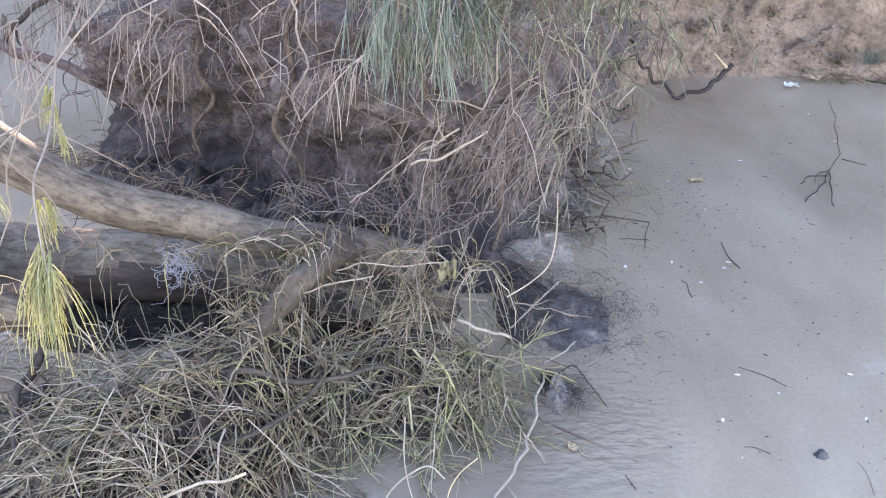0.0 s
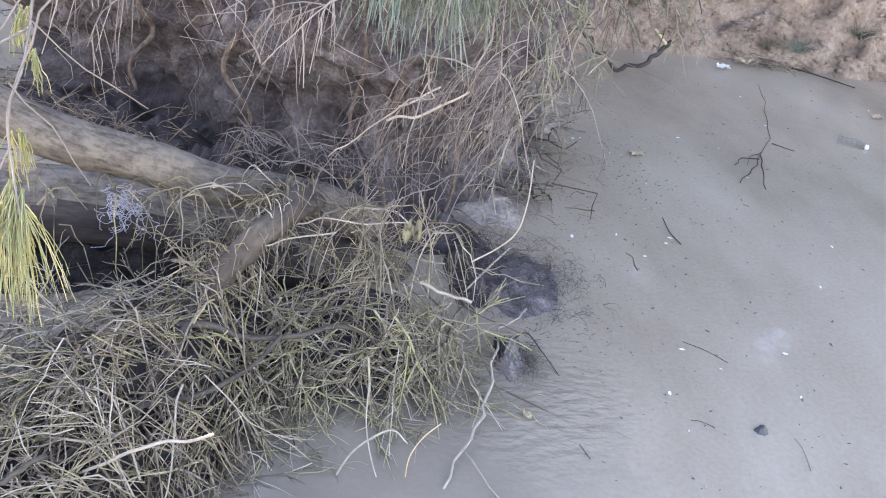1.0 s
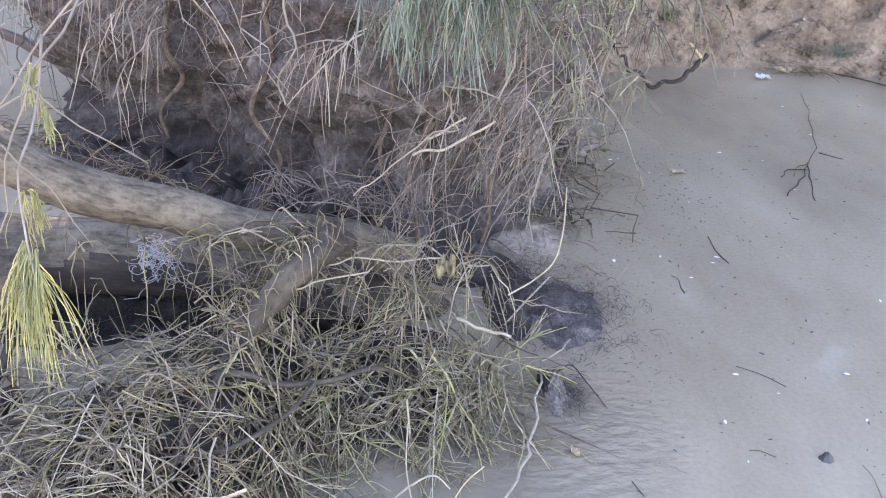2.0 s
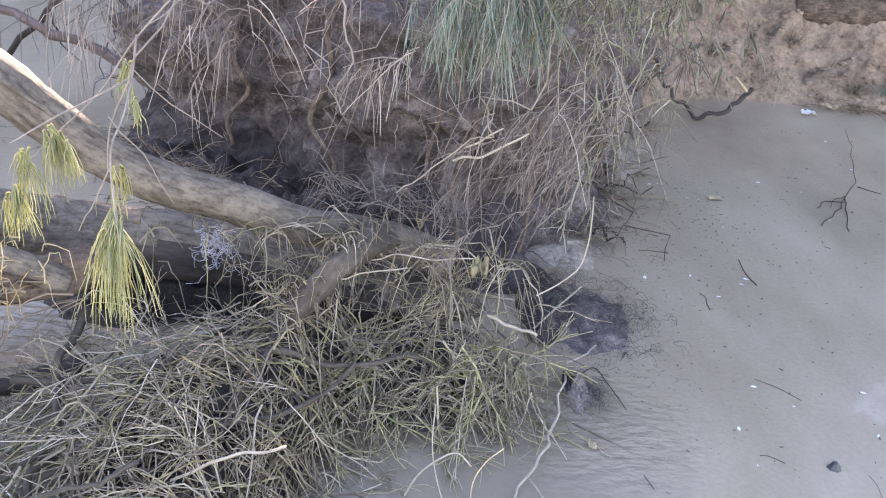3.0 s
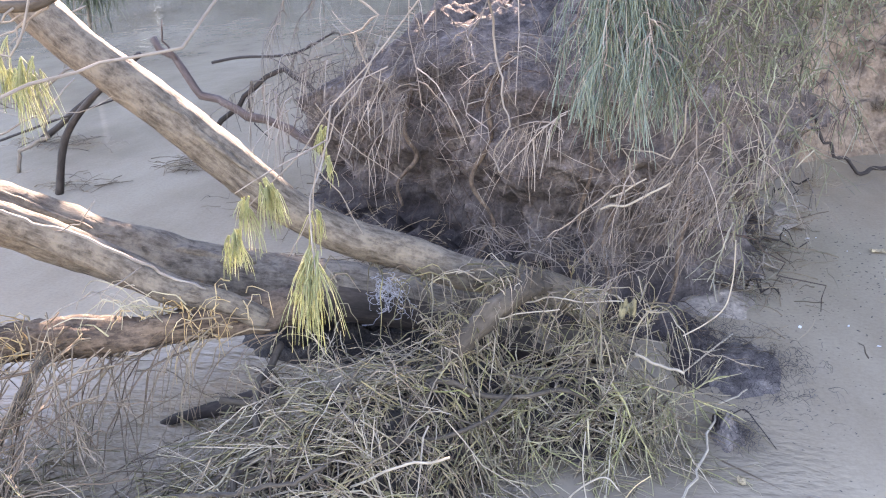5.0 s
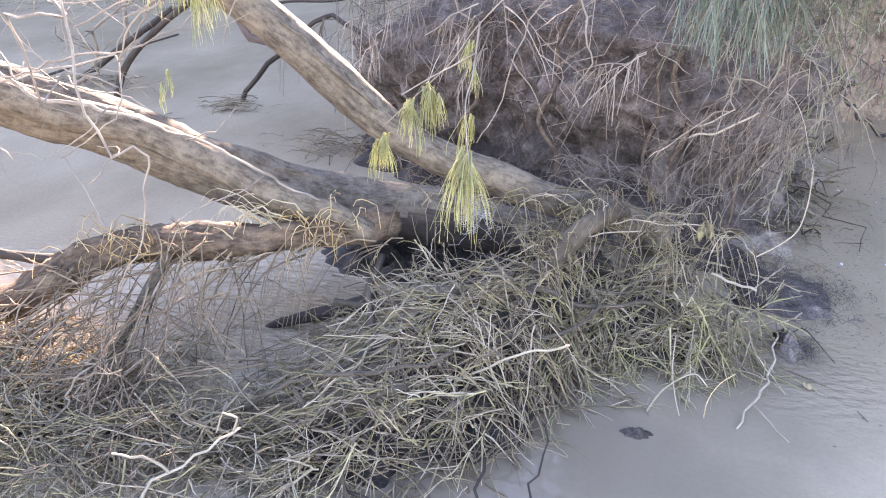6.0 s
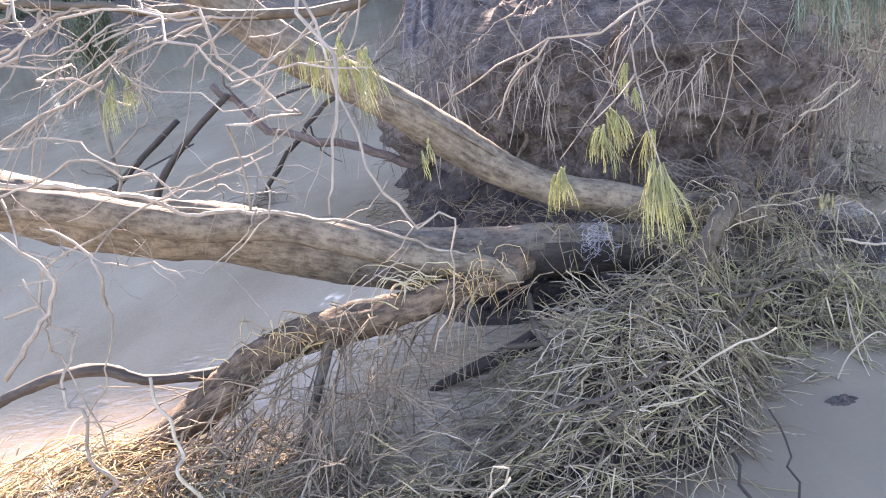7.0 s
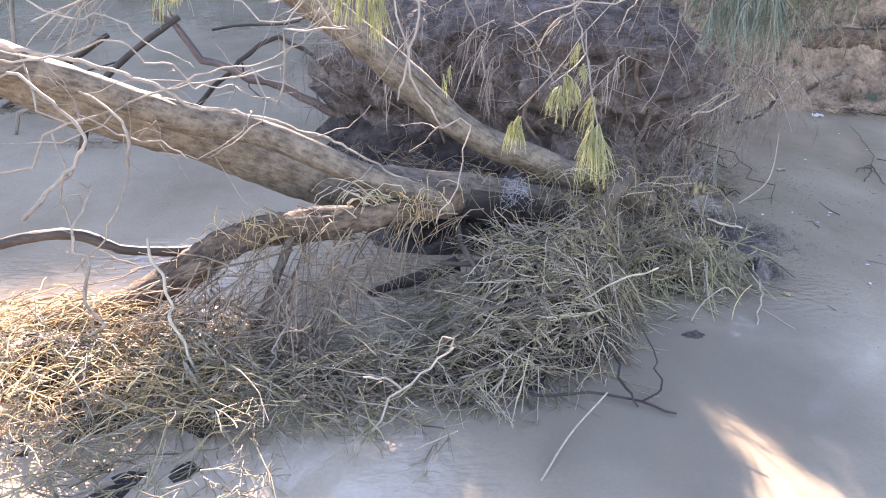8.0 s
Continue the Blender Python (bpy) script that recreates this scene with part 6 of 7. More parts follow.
twiggy("dead_branch", [(-3.5, -0.5, 1.05), (-3.1, -0.5, 1.12), (-2.8, -0.46, 1.1), (-2.5, -0.42, 1.02), (-2.3, -0.38, 0.95)], 0.005, 0.002, 11, (0.06, 0.24), M_PALE, "pale forked twigs lying on the limb", 0.3)
twiggy("dead_branch", [(-3.6, -0.7, 1.5), (-3.2, -0.72, 1.42), (-2.85, -0.7, 1.3), (-2.6, -0.68, 1.15)], 0.005, 0.002, 10, (0.06, 0.26), M_PALE, "pale forked twigs reaching past the limb", 0.3)
branched("dead_branch", [(-1.95, -1.1, 1.8), (-1.88, -1.3, 1.4), (-1.81, -1.38, 1.19), (-1.75, -1.4, 1.11), (-1.70, -1.4, 1.14), (-1.67, -1.4, 1.12), (-1.69, -1.4, 1.05), (-1.70, -1.41, 0.94), (-1.76, -1.42, 0.83)], 0.005, 0.002, [([(-1.70, -1.4, 1.14), (-1.78, -1.38, 1.09), (-1.84, -1.36, 1.03)], 0.003, 0.0015), ([(-1.74, -1.39, 1.11), (-1.8, -1.3, 1.1), (-1.88, -1.25, 1.08)], 0.002, 0.001)], M_PALE, "pale twisted dead twig hanging from the boughs above")
branched("dead_branch", [(-1.05, -0.95, 1.75), (-1.11, -1.24, 1.540), (-1.19, -1.41, 1.530), (-1.27, -1.58, 1.515), (-1.34, -1.66, 1.500), (-1.45, -1.66, 1.490), (-1.52, -1.66, 1.430), (-1.55, -1.66, 1.370)], 0.0045, 0.002, [([(-1.45, -1.66, 1.490), (-1.54, -1.66, 1.460), (-1.62, -1.66, 1.420)], 0.003, 0.0015), ([(-1.49, -1.66, 1.460), (-1.53, -1.64, 1.400), (-1.58, -1.62, 1.360)], 0.002, 0.001), ([(-1.31, -1.66, 1.510), (-1.35, -1.68, 1.450), (-1.36, -1.68, 1.410)], 0.002, 0.001)], M_WOOD, "grey dead twig hanging from the boughs above")
branched("dead_branch", [(-0.9, -0.8, 1.5), (-0.96, -0.95, 1.36), (-0.99, -1.0, 1.26), (-1.02, -1.0, 1.15), (-1.06, -1.0, 1.08)], 0.0026, 0.0014, [([(-0.99, -1.0, 1.28), (-0.93, -1.0, 1.2), (-0.9, -1.0, 1.14)], 0.002, 0.001), ([(-0.98, -1.0, 1.4), (-0.9, -0.98, 1.3), (-0.83, -0.95, 1.24)], 0.002, 0.001)], M_WOOD, "grey dead twig hanging from the boughs above")
BOUGH = [(-3.05, -0.52, 1.70), (-2.82, -0.51, 1.655), (-2.687, -0.5, 1.634), (-2.5, -0.5, 1.59), (-2.326, -0.5, 1.548), (-2.058, -0.5, 1.512), (-1.9, -0.46, 1.53), (-1.7, -0.3, 1.66)]
rows = smooth_line(BOUGH, 60)
shoots = []
for k in range(17):
    p = np.array(rows[int(4 + k * 2.9 + rng.uniform(-1.2, 1.2))])
    L, dip, near = rng.uniform(0.14, 0.42), rng.uniform(0.1, 0.75), rng.uniform(0.0, 0.5)
    if k % 6 == 5:
        dip = -0.25
    d = np.array((-1.0, -near, -dip))
    d *= L / np.linalg.norm(d)
    sag = rng.uniform(-0.04, 0.10)
    line = [tuple(p + d * f + np.array((rng.normal(0, 0.006), rng.normal(0, 0.006), -sag * f * (1 - f) * 2 + rng.normal(0, 0.005)))) for f in (0, 0.2, 0.4, 0.6, 0.8, 1.0)]
    r = rng.uniform(0.003, 0.006)
    shoots.append((line, r, r * 0.6))
    q = np.array(line[2])
    shoots.append(([line[2], tuple(q + d * 0.22 + (0, 0, -0.045)), tuple(q + d * 0.42 + (0, -0.03, -0.075))], r * 0.7, r * 0.4))
branched("dead_bough", BOUGH, 0.013, 0.017, shoots, M_PALE, "bare brown bough with bowed pale twigs over the fallen trunk", M_MUDWOOD)
branched("crooked_stick", [(-1.95, -1.3, 0.03), (-1.84, -1.2, 0.14), (-1.74, -1.16, 0.2), (-1.66, -1.12, 0.26)], 0.005, 0.003, [([(-1.68, -1.13, 0.245), (-1.66, -1.13, 0.30), (-1.70, -1.13, 0.31), (-1.72, -1.14, 0.25)], 0.0035, 0.002), ([(-1.84, -1.2, 0.14), (-1.9, -1.22, 0.2), (-1.97, -1.25, 0.22)], 0.005, 0.003)], M_PEELED, "pale crooked stick propped on the debris")
branched("dark_branch", [(-1.56, -1.05, 0.05), (-1.31, -1.06, 0.025), (-1.08, -1.04, 0.02), (-0.95, -1.09, 0.018), (-0.84, -1.16, 0.01)], 0.006, 0.004, [([(-1.01, -0.90, 0.1), (-1.0, -1.05, 0.05), (-0.97, -1.12, 0.015)], 0.006, 0.004), ([(-0.95, -1.09, 0.018), (-0.88, -1.08, 0.06), (-0.85, -0.93, 0.09), (-0.85, -0.72, 0.12)], 0.004, 0.003)], M_DARKWOOD, "dark wet branch lying half under water")
stick("pale_stick", [(-1.40, -1.52, 0.0), (-1.26, -1.30, 0.025), (-1.08, -1.08, 0.05)], 0.004, 0.003, M_PEELED, "pale thin stick lying in the water")
stick("leaning_stick", kinked([(-1.40, -1.05, 0.12), (-1.385, -1.07, 0.05), (-1.35, -1.12, -0.03)], 0.06), 0.007, 0.011, M_MUDWOOD, "dark grey stub standing at the edge of the debris")


# ---- mounds, stone, litter, flecks ----
def lump(name, cx, cy, rx, ry, h, material, label, category, seed, rough=0.35, n=40):
    """A low uneven mound that rises from the water."""
    V, F = [], []
    for i in range(n // 2 + 1):
        q = i / (n // 2)
        for k in range(n):
            w = 2 * math.pi * k / n
            s = Vector((math.cos(w) * q * 2, math.sin(w) * q * 2, seed))
            edge = 1 + 0.3 * noise.noise(Vector((math.cos(w) * 1.3, math.sin(w) * 1.3, seed + 5)))
            z = h * (1 - q ** 2) ** 1.6 * (1 + rough * noise.noise(s * 1.7) + rough * 0.7 * noise.noise(s * 4.5)) - 0.02 * q
            V.append((cx + rx * q * edge * math.cos(w), cy + ry * q * edge * math.sin(w), z))
    for i in range(n // 2):
        for k in range(n):
            F.append((i * n + k, i * n + (k + 1) % n, (i + 1) * n + (k + 1) % n, (i + 1) * n + k))
    return thing(name, mesh_of(name, V, F, material), label, category)


lump("silt_mound", -0.03, 0.70, 0.17, 0.34, 0.065, M_MUDSHADE, "dark lump of silt and rootlets rising from the water", "mound", 3.0, 0.45, 64)
lump("silt_mound", 0.13, 0.62, 0.27, 0.34, 0.032, M_GRIT, "low grey silt bar at the water surface", "mound", 8.0, 0.5, 80)
lump("silt_mound", 0.035, 0.15, 0.075, 0.15, 0.06, M_GRIT, "small grey lump of silt and rootlets in the water", "mound", 12.0, 0.45, 56)
lump("silt_mound", 0.005, 0.17, 0.03, 0.12, 0.055, M_MUDSHADE, "small dark lump of wet silt in the water", "mound", 14.0, 0.6, 40)
lump("silt_mound", 0.22, 1.5, 0.12, 0.18, 0.03, M_TANMUD, "tan lump of silt at the bank foot", "mound", 17.0, 0.35)
lump("silt_mound", 0.0, 1.15, 0.14, 0.2, 0.018, M_TANMUD, "tan lump of silt at the bank foot", "mound", 21.0, 0.35)
lump("silt_mound", -0.56, -0.54, 0.085, 0.05, 0.022, M_MUDSHADE, "small dark silt bar under the arched twig", "mound", 27.0, 0.6)
# added lumps: shade under the stalks put into their dark colour
lump("silt_mound", -1.16, -0.3, 0.27, 0.36, 0.09, M_MUDSHADE, "dark silt added beneath the matted stalks to deepen their shade", "mound", 61.0, 0.7, 60)
lump("silt_mound", -0.62, 0.08, 0.42, 0.26, 0.10, M_MUDSHADE, "dark silt added beneath the matted stalks to deepen their shade", "mound", 67.0, 0.7, 60)
lump("silt_mound", -0.6, 0.25, 0.55, 0.3, 0.10, M_MUDSHADE, "dark silt added beneath the matted stalks to deepen their shade", "mound", 31.0, 0.5)
# black mounds added to fill the shaded void under the trunk
lump("silt_mound", -1.5, 0.6, 0.6, 0.3, 0.12, M_SILTSHADE, "black mound added beneath the fallen trunk for the shade there", "mound", 83.0, 1.2, 70)
stick("sunken_log", [(-1.98, -0.14, -0.015), (-1.93, -0.13, 0.01), (-1.84, -0.12, 0.04), (-1.72, -0.10, 0.075), (-1.55, -0.05, 0.12)], 0.018, 0.036, M_DARKWOOD, "black sunken log in the pool", sides=14, lumps=0.3)
lump("silt_mound", -0.95, 0.3, 0.4, 0.3, 0.12, M_SILTSHADE, "black mound added beneath the fallen trunk for the shade there", "mound", 87.0, 0.6, 60)
lump("mud_apron", 0.20, 1.75, 0.26, 0.62, 0.035, M_TANMUD, "tan mud shelf at the foot of the bank", "mud", 57.0, 0.35, 70)
lump("mud_apron", 0.48, 2.5, 0.24, 0.55, 0.035, M_TANMUD, "tan mud shelf at the foot of the bank", "mud", 59.0, 0.35, 70)
lump("mud_apron", 0.10, 1.25, 0.24, 0.30, 0.035, M_TANMUD, "tan mud shelf at the foot of the bank", "mud", 73.0, 0.35, 60)
# added clods, coloured dark to carry the shade at the bank foot
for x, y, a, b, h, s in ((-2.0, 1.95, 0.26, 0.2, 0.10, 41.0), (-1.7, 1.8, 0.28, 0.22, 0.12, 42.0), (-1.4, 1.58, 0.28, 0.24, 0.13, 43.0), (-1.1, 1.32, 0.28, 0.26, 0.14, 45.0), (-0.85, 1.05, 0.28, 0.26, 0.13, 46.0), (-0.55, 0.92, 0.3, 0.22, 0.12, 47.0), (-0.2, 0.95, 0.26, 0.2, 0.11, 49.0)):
    lump("root_clod", x, y, a, b, h, M_MUDSHADE, "dark clod added at the bank foot for the shade there", "clod", s, 0.45, 56)
def crumbs(n, x0, x1, depth, size):
    """Crumbled clods of earth lying on the bank slope."""
    ball = [Vector((a, b, c)).normalized() for a in (-1, 0, 1) for b in (-1, 0, 1) for c in (-1, 0, 1) if a or b or c]
    V, F = [], []
    x = rng.uniform(x0, x1, n)
    y = np.interp(x, shore[:, 0], shore[:, 1]) + np.abs(rng.normal(0, depth, n))
    z = bank_height(x[None, :], y[None, :])[0]
    for k in range(n):
        r = rng.uniform(*size) * rng.uniform(0.4, 1.0)
        bm = bmesh.new()
        for d in ball:
            q = r * (1 + 0.5 * noise.noise(d * 1.3 + Vector((k * 3.7, 0, 0))))
            bm.verts.new((d.x * q * 1.2, d.y * q, d.z * q * 0.7))
        hull = bmesh.ops.convex_hull(bm, input=bm.verts)
        bmesh.ops.triangulate(bm, faces=bm.faces)
        bm.verts.index_update()
        o = len(V)
        V += [(v.co.x + x[k], v.co.y + y[k], v.co.z + max(z[k], 0.0) - r * 0.1) for v in bm.verts]
        F += [tuple(v.index + o for v in f.verts) for f in bm.faces]
        bm.free()
    return thing("earth_crumbs", mesh_of("earth_crumbs", V, F, M_EARTH, smooth=False), "crumbled clods of dry tan earth on the bank", "earth", kind="stuff")


crumbs(900, 0.55, 4.2, 0.4, (0.008, 0.034))
lump("stone", 0.805, -0.15, 0.036, 0.03, 0.026, M_STONE, "small black wet stone on the silty shallows", "stone", 37.0, 0.4, 24)


def fuzz(name, cx, cy, rx, ry, n, h, label):
    """Fine rootlets that bristle from a silt mound."""
    P0 = np.column_stack([rng.normal(cx, rx, n), rng.normal(cy, ry, n), rng.uniform(0, h, n)])
    az = rng.uniform(0, 2 * math.pi, n)
    L = rng.uniform(0.02, 0.08, n)
    u = np.linspace(0, 1, 5)[None, :]
    x = P0[:, :1] + np.cos(az)[:, None] * L[:, None] * u
    y = P0[:, 1:2] + np.sin(az)[:, None] * L[:, None] * u
    z = P0[:, 2:] + 0.02 * np.sin(u * math.pi) - 0.02 * u
    P = np.stack([x, y, np.maximum(z, 0.0)], -1) + rng.normal(0, 0.003, (n, 5, 3))
    return thing(name, strands(name, P, taper(n, 5, 0.0006, 0.0014), M_FUZZ), label, "rootlets", kind="stuff")


M_FUZZ = fibre("sodden_rootlets", [(0.03, 0.028, 0.03), (0.07, 0.06, 0.06), (0.12, 0.11, 0.105)], 0.6)
fuzz("rootlets", 0.03, 0.72, 0.08, 0.12, 420, 0.13, "sodden dark rootlets on the silt lump")
fuzz("rootlets", 0.17, 0.60, 0.11, 0.14, 650, 0.03, "sodden dark rootlets on the silt bar")
fuzz("rootlets", 0.07, 0.14, 0.032, 0.05, 200, 0.04, "sodden dark rootlets on the small silt lump")
fuzz("rootlets", 0.35, 2.0, 0.08, 0.35, 260, 0.08, "sodden dark rootlets at the bank foot")
fuzz("rootlets", 0.22, 1.48, 0.06, 0.1, 160, 0.08, "sodden dark rootlets at the bank foot")


def crumpled(name, cx, cy, z, rx, ry, h, material, label, category, seed, n=26):
    """A crumpled sheet with thickness."""
    V, F = [], []
    for side in (0, 1):
        for i in range(n):
            for k in range(n):
                a, b = i / (n - 1) * 2 - 1, k / (n - 1) * 2 - 1
                s = Vector((a * 1.6, b * 1.6, seed))
                q = 1 + 0.25 * noise.noise(s * 0.8)
                V.append((cx + rx * a * q, cy + ry * b * q, z + h * (0.5 + noise.noise(s) + 0.5 * noise.noise(s * 2.7)) - side * 0.002))
    for i in range(n - 1):
        for k in range(n - 1):
            j = i * n + k
            F += [(j, j + n, j + n + 1, j + 1), (n * n + j, n * n + j + 1, n * n + j + n + 1, n * n + j + n)]
    rim = [i * n for i in range(n)] + [(n - 1) * n + k for k in range(1, n)] + [i * n + n - 1 for i in range(n - 2, -1, -1)] + [k for k in range(n - 2, 0, -1)]
    for p, q in zip(rim, rim[1:] + rim[:1]):
        F.append((p, q, n * n + q, n * n + p))
    return thing(name, mesh_of(name, V, F, material), label, category)


crumpled("plastic_scrap", 2.09, 3.68, 0.02, 0.045, 0.035, 0.025, M_WHITE, "crumpled white plastic scrap at the water's edge", "litter", 3.0)
crumpled("card_scrap", 2.31, 3.86, 0.03, 0.05, 0.035, 0.02, M_CARD, "torn tan scrap at the water's edge", "litter", 9.0)
crumpled("leaf", 0.98, 1.98, 0.008, 0.035, 0.022, 0.012, M_CARD, "pale curled leaf floating on the water", "leaf", 14.0, 14)
crumpled("leaf", 2.9, 2.95, 0.008, 0.04, 0.02, 0.012, M_CARD, "pale curled leaf floating on the water", "leaf", 19.0, 14)
crumpled("leaf", 0.05, -0.13, 0.006, 0.012, 0.016, 0.01, M_CARD, "pale scrap caught in the ripples", "leaf", 24.0, 14)
crumpled("seed_husk", -0.335, 0.21, 0.40, 0.028, 0.028, 0.05, M_YFRUIT, "yellow dried seed husk caught in the stalks", "husk", 29.0, 16)


def bottle(m):
    top = thing("plastic_bottle", None, "clear plastic bottle floating half under on the water", "bottle")
    prof = [(0.0, 0.028), (0.01, 0.031), (0.05, 0.031), (0.06, 0.029), (0.07, 0.031), (0.11, 0.031), (0.135, 0.024), (0.15, 0.013), (0.165, 0.013)]
    V, F, n = [], [], 20
    for u, r in prof:
        V += [(r * math.cos(2 * math.pi * k / n), r * math.sin(2 * math.pi * k / n), u) for k in range(n)]
    for i in range(len(prof) - 1):
        F += [(i * n + k, i * n + (k + 1) % n, (i + 1) * n + (k + 1) % n, (i + 1) * n + k) for k in range(n)]
    b = child("body", mesh_of("body", V, F, M_CLEAR), top)
    c = child("cap", tube_mesh("cap", [(0, 0, 0.163), (0, 0, 0.172), (0, 0, 0.18)], [0.015, 0.015, 0.015], M_WHITE, 14, 4), top, "white screw cap")
    b.visible_shadow = False
    top.matrix_world = m
    return top


bottle(pose(2.36, 2.46, 0.008, 0, 88, -30))

# tangle of pale plastic string on the trunk
n_s, k_s = 34, 26
c0 = rng.normal((-1.225, 0.33, 0.385), (0.03, 0.02, 0.03), (n_s, 3))
walkd = np.cumsum(rng.normal(0, 0.009, (n_s, k_s, 3)), 1)
loops = c0[:, None, :] + walkd * (1.2, 0.7, 0.9)
loops[:, :, 2] -= np.linspace(0, 0.07, k_s)[None, :] * rng.uniform(0, 1.4, (n_s, 1))
for _ in range(2):
    loops[:, 1:-1] = (loops[:, :-2] + 2 * loops[:, 1:-1] + loops[:, 2:]) / 4
loops[:, :, 1] = np.minimum(loops[:, :, 1], 0.38)
thing("plastic_string", strands("plastic_string", loops, np.full((n_s, k_s), 0.0011), M_STRING), "tangled whitish plastic string snagged on the trunk", "litter", kind="stuff")


def fleck(i):
    bm = bmesh.new()
    n = 6
    ring = [(math.cos(2 * math.pi * k / n) * (0.6 + 0.5 * noise.noise(Vector((k * 1.7, i * 3.1, 0)))), math.sin(2 * math.pi * k / n) * (0.35 + 0.25 * noise.noise(Vector((k * 1.3, i * 2.3, 5))))) for k in range(n)]
    lo = [bm.verts.new((x, y, -0.15)) for x, y in ring]
    hi = [bm.verts.new((x * 0.8, y * 0.8, 0.12 + 0.1 * noise.noise(Vector((x, y, i))))) for x, y in ring]
    bm.faces.new(hi)
    for k in range(n):
        bm.faces.new((lo[k], lo[(k + 1) % n], hi[(k + 1) % n], hi[k]))
    me = bpy.data.meshes.new("floating_fleck")
    bm.to_mesh(me)
    bm.free()
    me.materials.append((M_FLECK, M_FLECK, M_CARD, M_WHITE, M_FLECK)[i])
    return me


flecks = [fleck(i) for i in range(5)]
names = ("dark leaf fragment floating on the grey water", "dark leaf fragment floating on the grey water", "tan leaf fragment floating on the grey water", "white fleck floating on the grey water", "dark leaf fragment floating on the grey water")
for k in range(230):
    y = rng.uniform(-0.6, 3.4)
    x = rng.uniform(0.35, 1.1) + max(0, y) * rng.uniform(0.0, 0.75)
    if k % 3 == 0:
        x, y = rng.normal(0.75, 0.25), rng.normal(1.75, 0.35)
    i = (0, 1, 4, 0, 1, 4, 2, 3)[k % 8]
    s = rng.uniform(0.004, 0.013)
    ob = thing("floating_fleck", flecks[i], names[i], "leaf", "floating flecks")
    ob.matrix_world = pose(x, y, 0.002, 0, 0, rng.uniform(0, 360)) @ Matrix.Diagonal((s * 1.5, s, s * 0.5, 1))
for x, y, s, i in ((0.553, 0.013, 0.011, 3), (0.43, 1.03, 0.014, 3), (0.36, -0.5, 0.012, 0)):
    ob = thing("floating_fleck", flecks[i], names[i], "leaf", "floating flecks")
    ob.matrix_world = pose(x, y, 0.003, 0, 0, 30 * i) @ Matrix.Diagonal((s * 1.4, s * 1.4, s * 0.8, 1))

# fine specks on the silt
n_p = 700
grp = rng.integers(0, 3, n_p)
px = np.where(grp == 0, rng.normal(0.75, 0.25, n_p), np.where(grp == 1, rng.normal(0.35, 0.15, n_p), rng.uniform(0.3, 2.2, n_p)))
py = np.where(grp == 0, rng.normal(1.9, 0.45, n_p), np.where(grp == 1, rng.normal(0.55, 0.4, n_p), rng.uniform(-0.6, 3.4, n_p)))
ps = rng.uniform(0.0015, 0.005, n_p)
pa = rng.normal(0, 0.5, n_p)
corner = pa[:, None] + np.arange(4)[None, :] * math.pi / 2
wide = ps[:, None] * np.array([2.2, 0.6, 2.2, 0.6])[None, :]
base_v = np.stack([px[:, None] + wide * np.cos(corner), py[:, None] + wide * np.sin(corner), np.full((n_p, 4), -0.001)], -1)
tip_v = np.stack([px, py, 0.001 + ps * 0.5], -1)[:, None, :]
tri_f = np.array([(0, 1, 4), (1, 2, 4), (2, 3, 4), (3, 0, 4)])
thing("leaf_specks", mesh_of("leaf_specks", np.concatenate([base_v, tip_v], 1).reshape(-1, 3), (np.arange(n_p)[:, None, None] * 5 + tri_f[None]).reshape(-1, 3), M_FLECK), "scattered dark leaf specks on the water", "leaves", kind="stuff")

# leafy shrub that leans over the open water
shrub = thing("overhanging_shrub", None, "dull green shrub leaning over the open water", "shrub")
child("stem", tube_mesh("stem", [(-5.6, 5.2, -0.1), (-5.5, 5.1, 0.7), (-5.35, 4.95, 1.3), (-5.2, 4.8, 1.6)], [0.03, 0.022, 0.015, 0.008], M_WOOD, 10, 24, 0.2, 5.0), shrub)
n_l = 420
l0 = rng.normal((-5.25, 4.85, 1.35), (0.13, 0.13, 0.16), (n_l, 3))
l_len = rng.uniform(0.15, 0.45, n_l)[:, None, None]
l_dir = rng.normal(0, 0.25, (n_l, 1, 3)) + np.array([0, 0, -1.0])
l_v = np.linspace(0, 1, 5)[None, :, None]
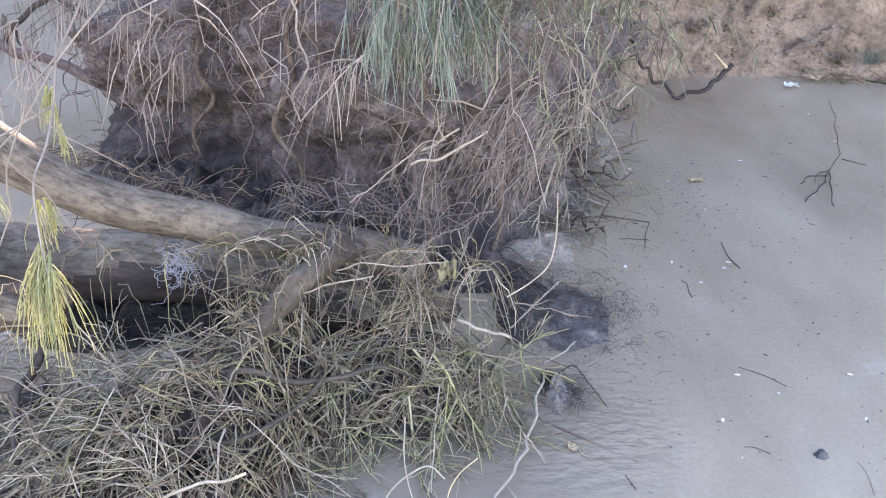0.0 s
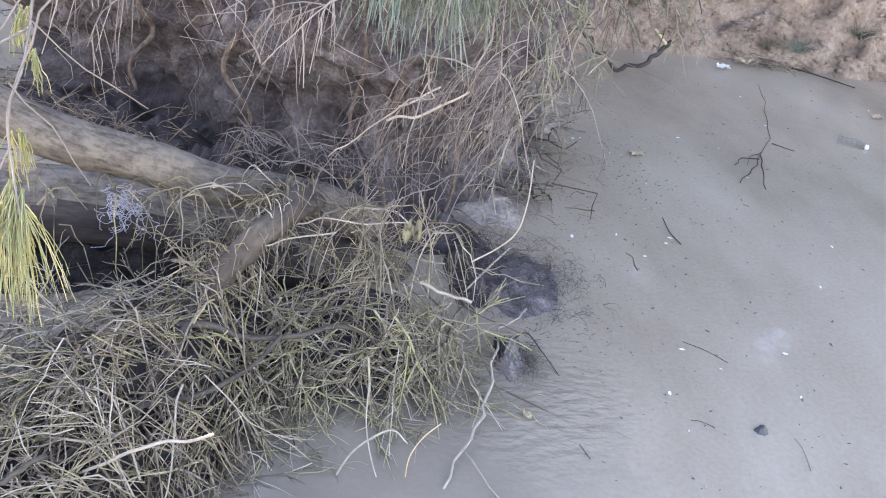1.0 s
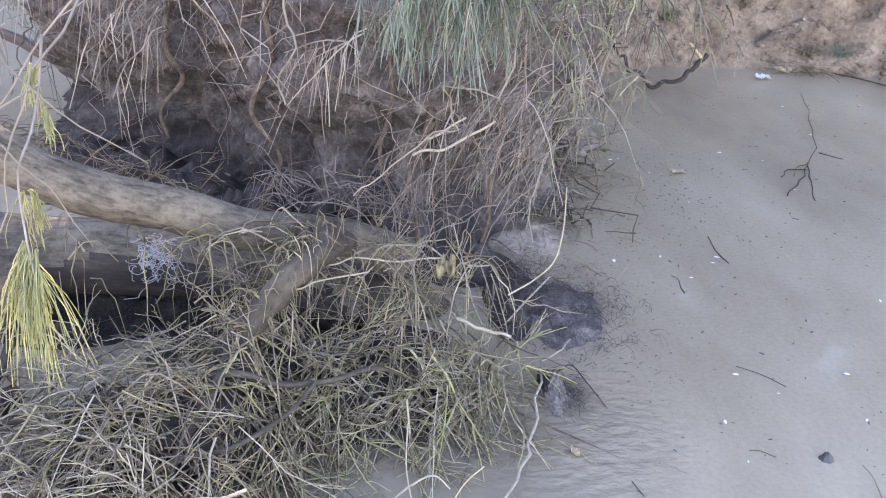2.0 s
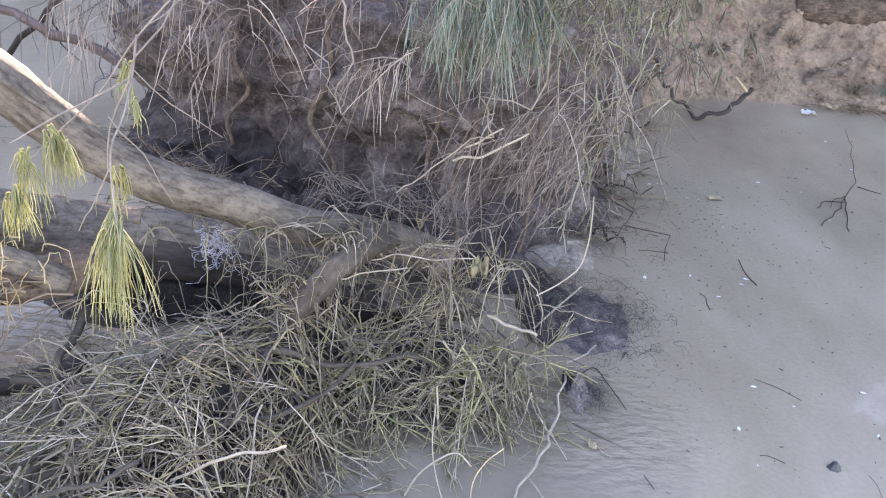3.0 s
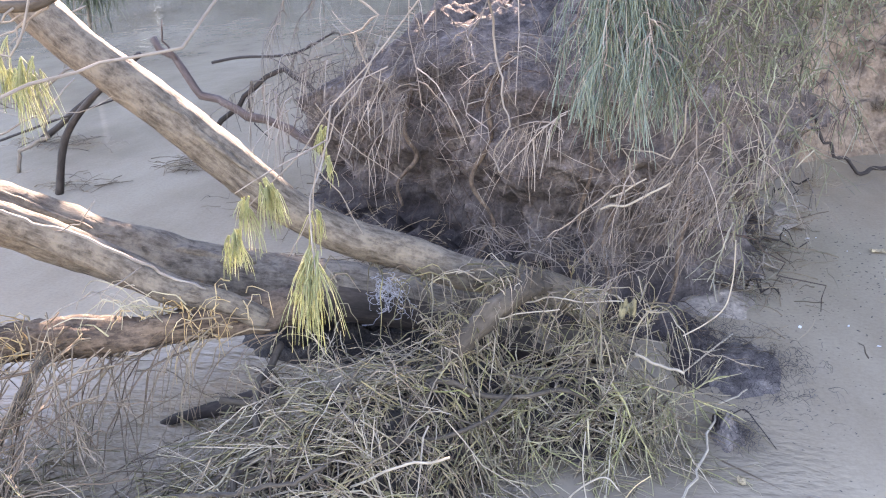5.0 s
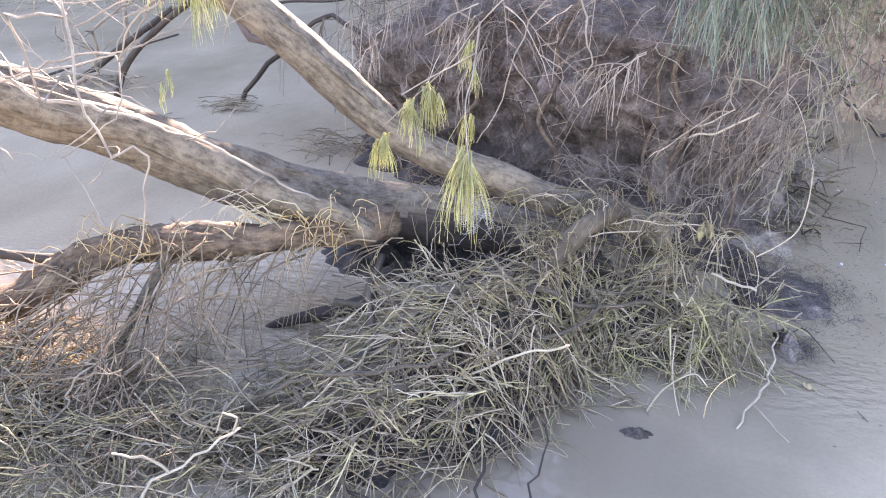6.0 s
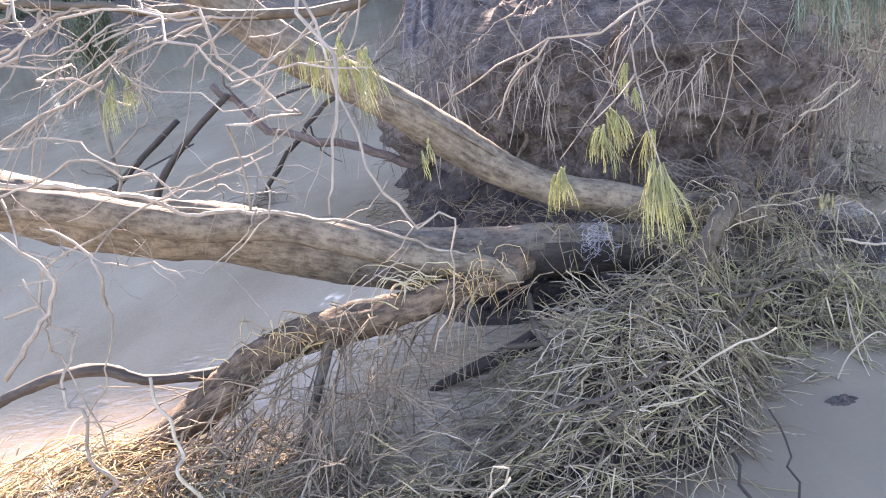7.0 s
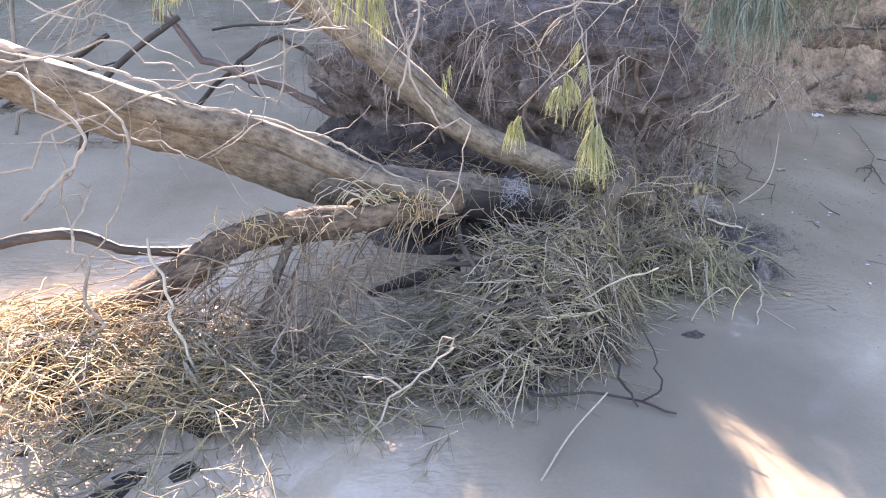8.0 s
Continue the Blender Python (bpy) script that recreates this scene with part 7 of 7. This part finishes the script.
child("foliage", strands("foliage", l0[:, None, :] + l_len * l_dir * l_v, taper(n_l, 5, 0.003, 0.007, 0.3), M_CROWN), shrub, "hanging dull green leaves", kind="stuff")

# half-buried dark log on the far bank
stick("buried_log", [(2.15, 4.55, 0.60), (2.5, 4.47, 0.60), (2.8, 4.40, 0.62), (3.3, 4.35, 0.66)], 0.11, 0.13, M_ROOTBARK, "dark weathered log lying on the sandy bank", sides=18)


# ---- plants on the bank foot ----
def bank_plant(x, y, n, length, material, label):
    az = rng.uniform(0, 2 * math.pi, n)
    L = rng.uniform(*length, n)
    v = np.linspace(0, 1, 6)[None, :]
    lean = rng.uniform(0.3, 1.1, n)[:, None]
    z0 = float(bank_height(np.array([[x]]), np.array([[y]]))[0, 0])
    P = np.stack([x + rng.normal(0, 0.03, (n, 1)) + np.cos(az)[:, None] * L[:, None] * lean * v, y + rng.normal(0, 0.03, (n, 1)) + np.sin(az)[:, None] * L[:, None] * lean * v, max(z0, 0) + L[:, None] * (v - 0.6 * lean * v * v)], -1)
    return thing("grass_tuft", strands("grass_tuft", P, taper(n, 6, 0.0015, 0.003), material), label, "grass", "grass tufts")


for x, y, n, mt in ((2.55, 4.0, 60, M_DEBRIS), (2.75, 3.95, 50, M_NEEDLE), (3.2, 4.0, 60, M_OLIVE), (2.1, 4.3, 40, M_BROWN), (3.5, 4.2, 60, M_STRAW), (1.5, 4.15, 40, M_BROWN), (2.95, 4.5, 50, M_BROWN)):
    bank_plant(x, y, n, (0.06, 0.2), mt, "tuft of dry grass rooted at the foot of the sandy bank")
matted("pool_stalks", 16, M_BROWN, "brown stalks lying over the wet silt of the pool", box_pick(-2.25, -1.65, -0.75, -0.45), lambda x, y: 0.05 + 0.08 * np.clip(-y - 0.3, 0, 0.5), 62, 32, (0.15, 0.42), (0.0018, 0.0036), 0.05)
drooping("root_straw", 10, [(-1.75, -0.1, 0.38), (-2.05, -0.23, 0.38), (-2.4, -0.28, 0.33)], M_BROWN, "brown stalks trailing from the root down into the pool", (0.3, 0.62), (0.002, 0.004), -72, 24, (0.6, 0.9))
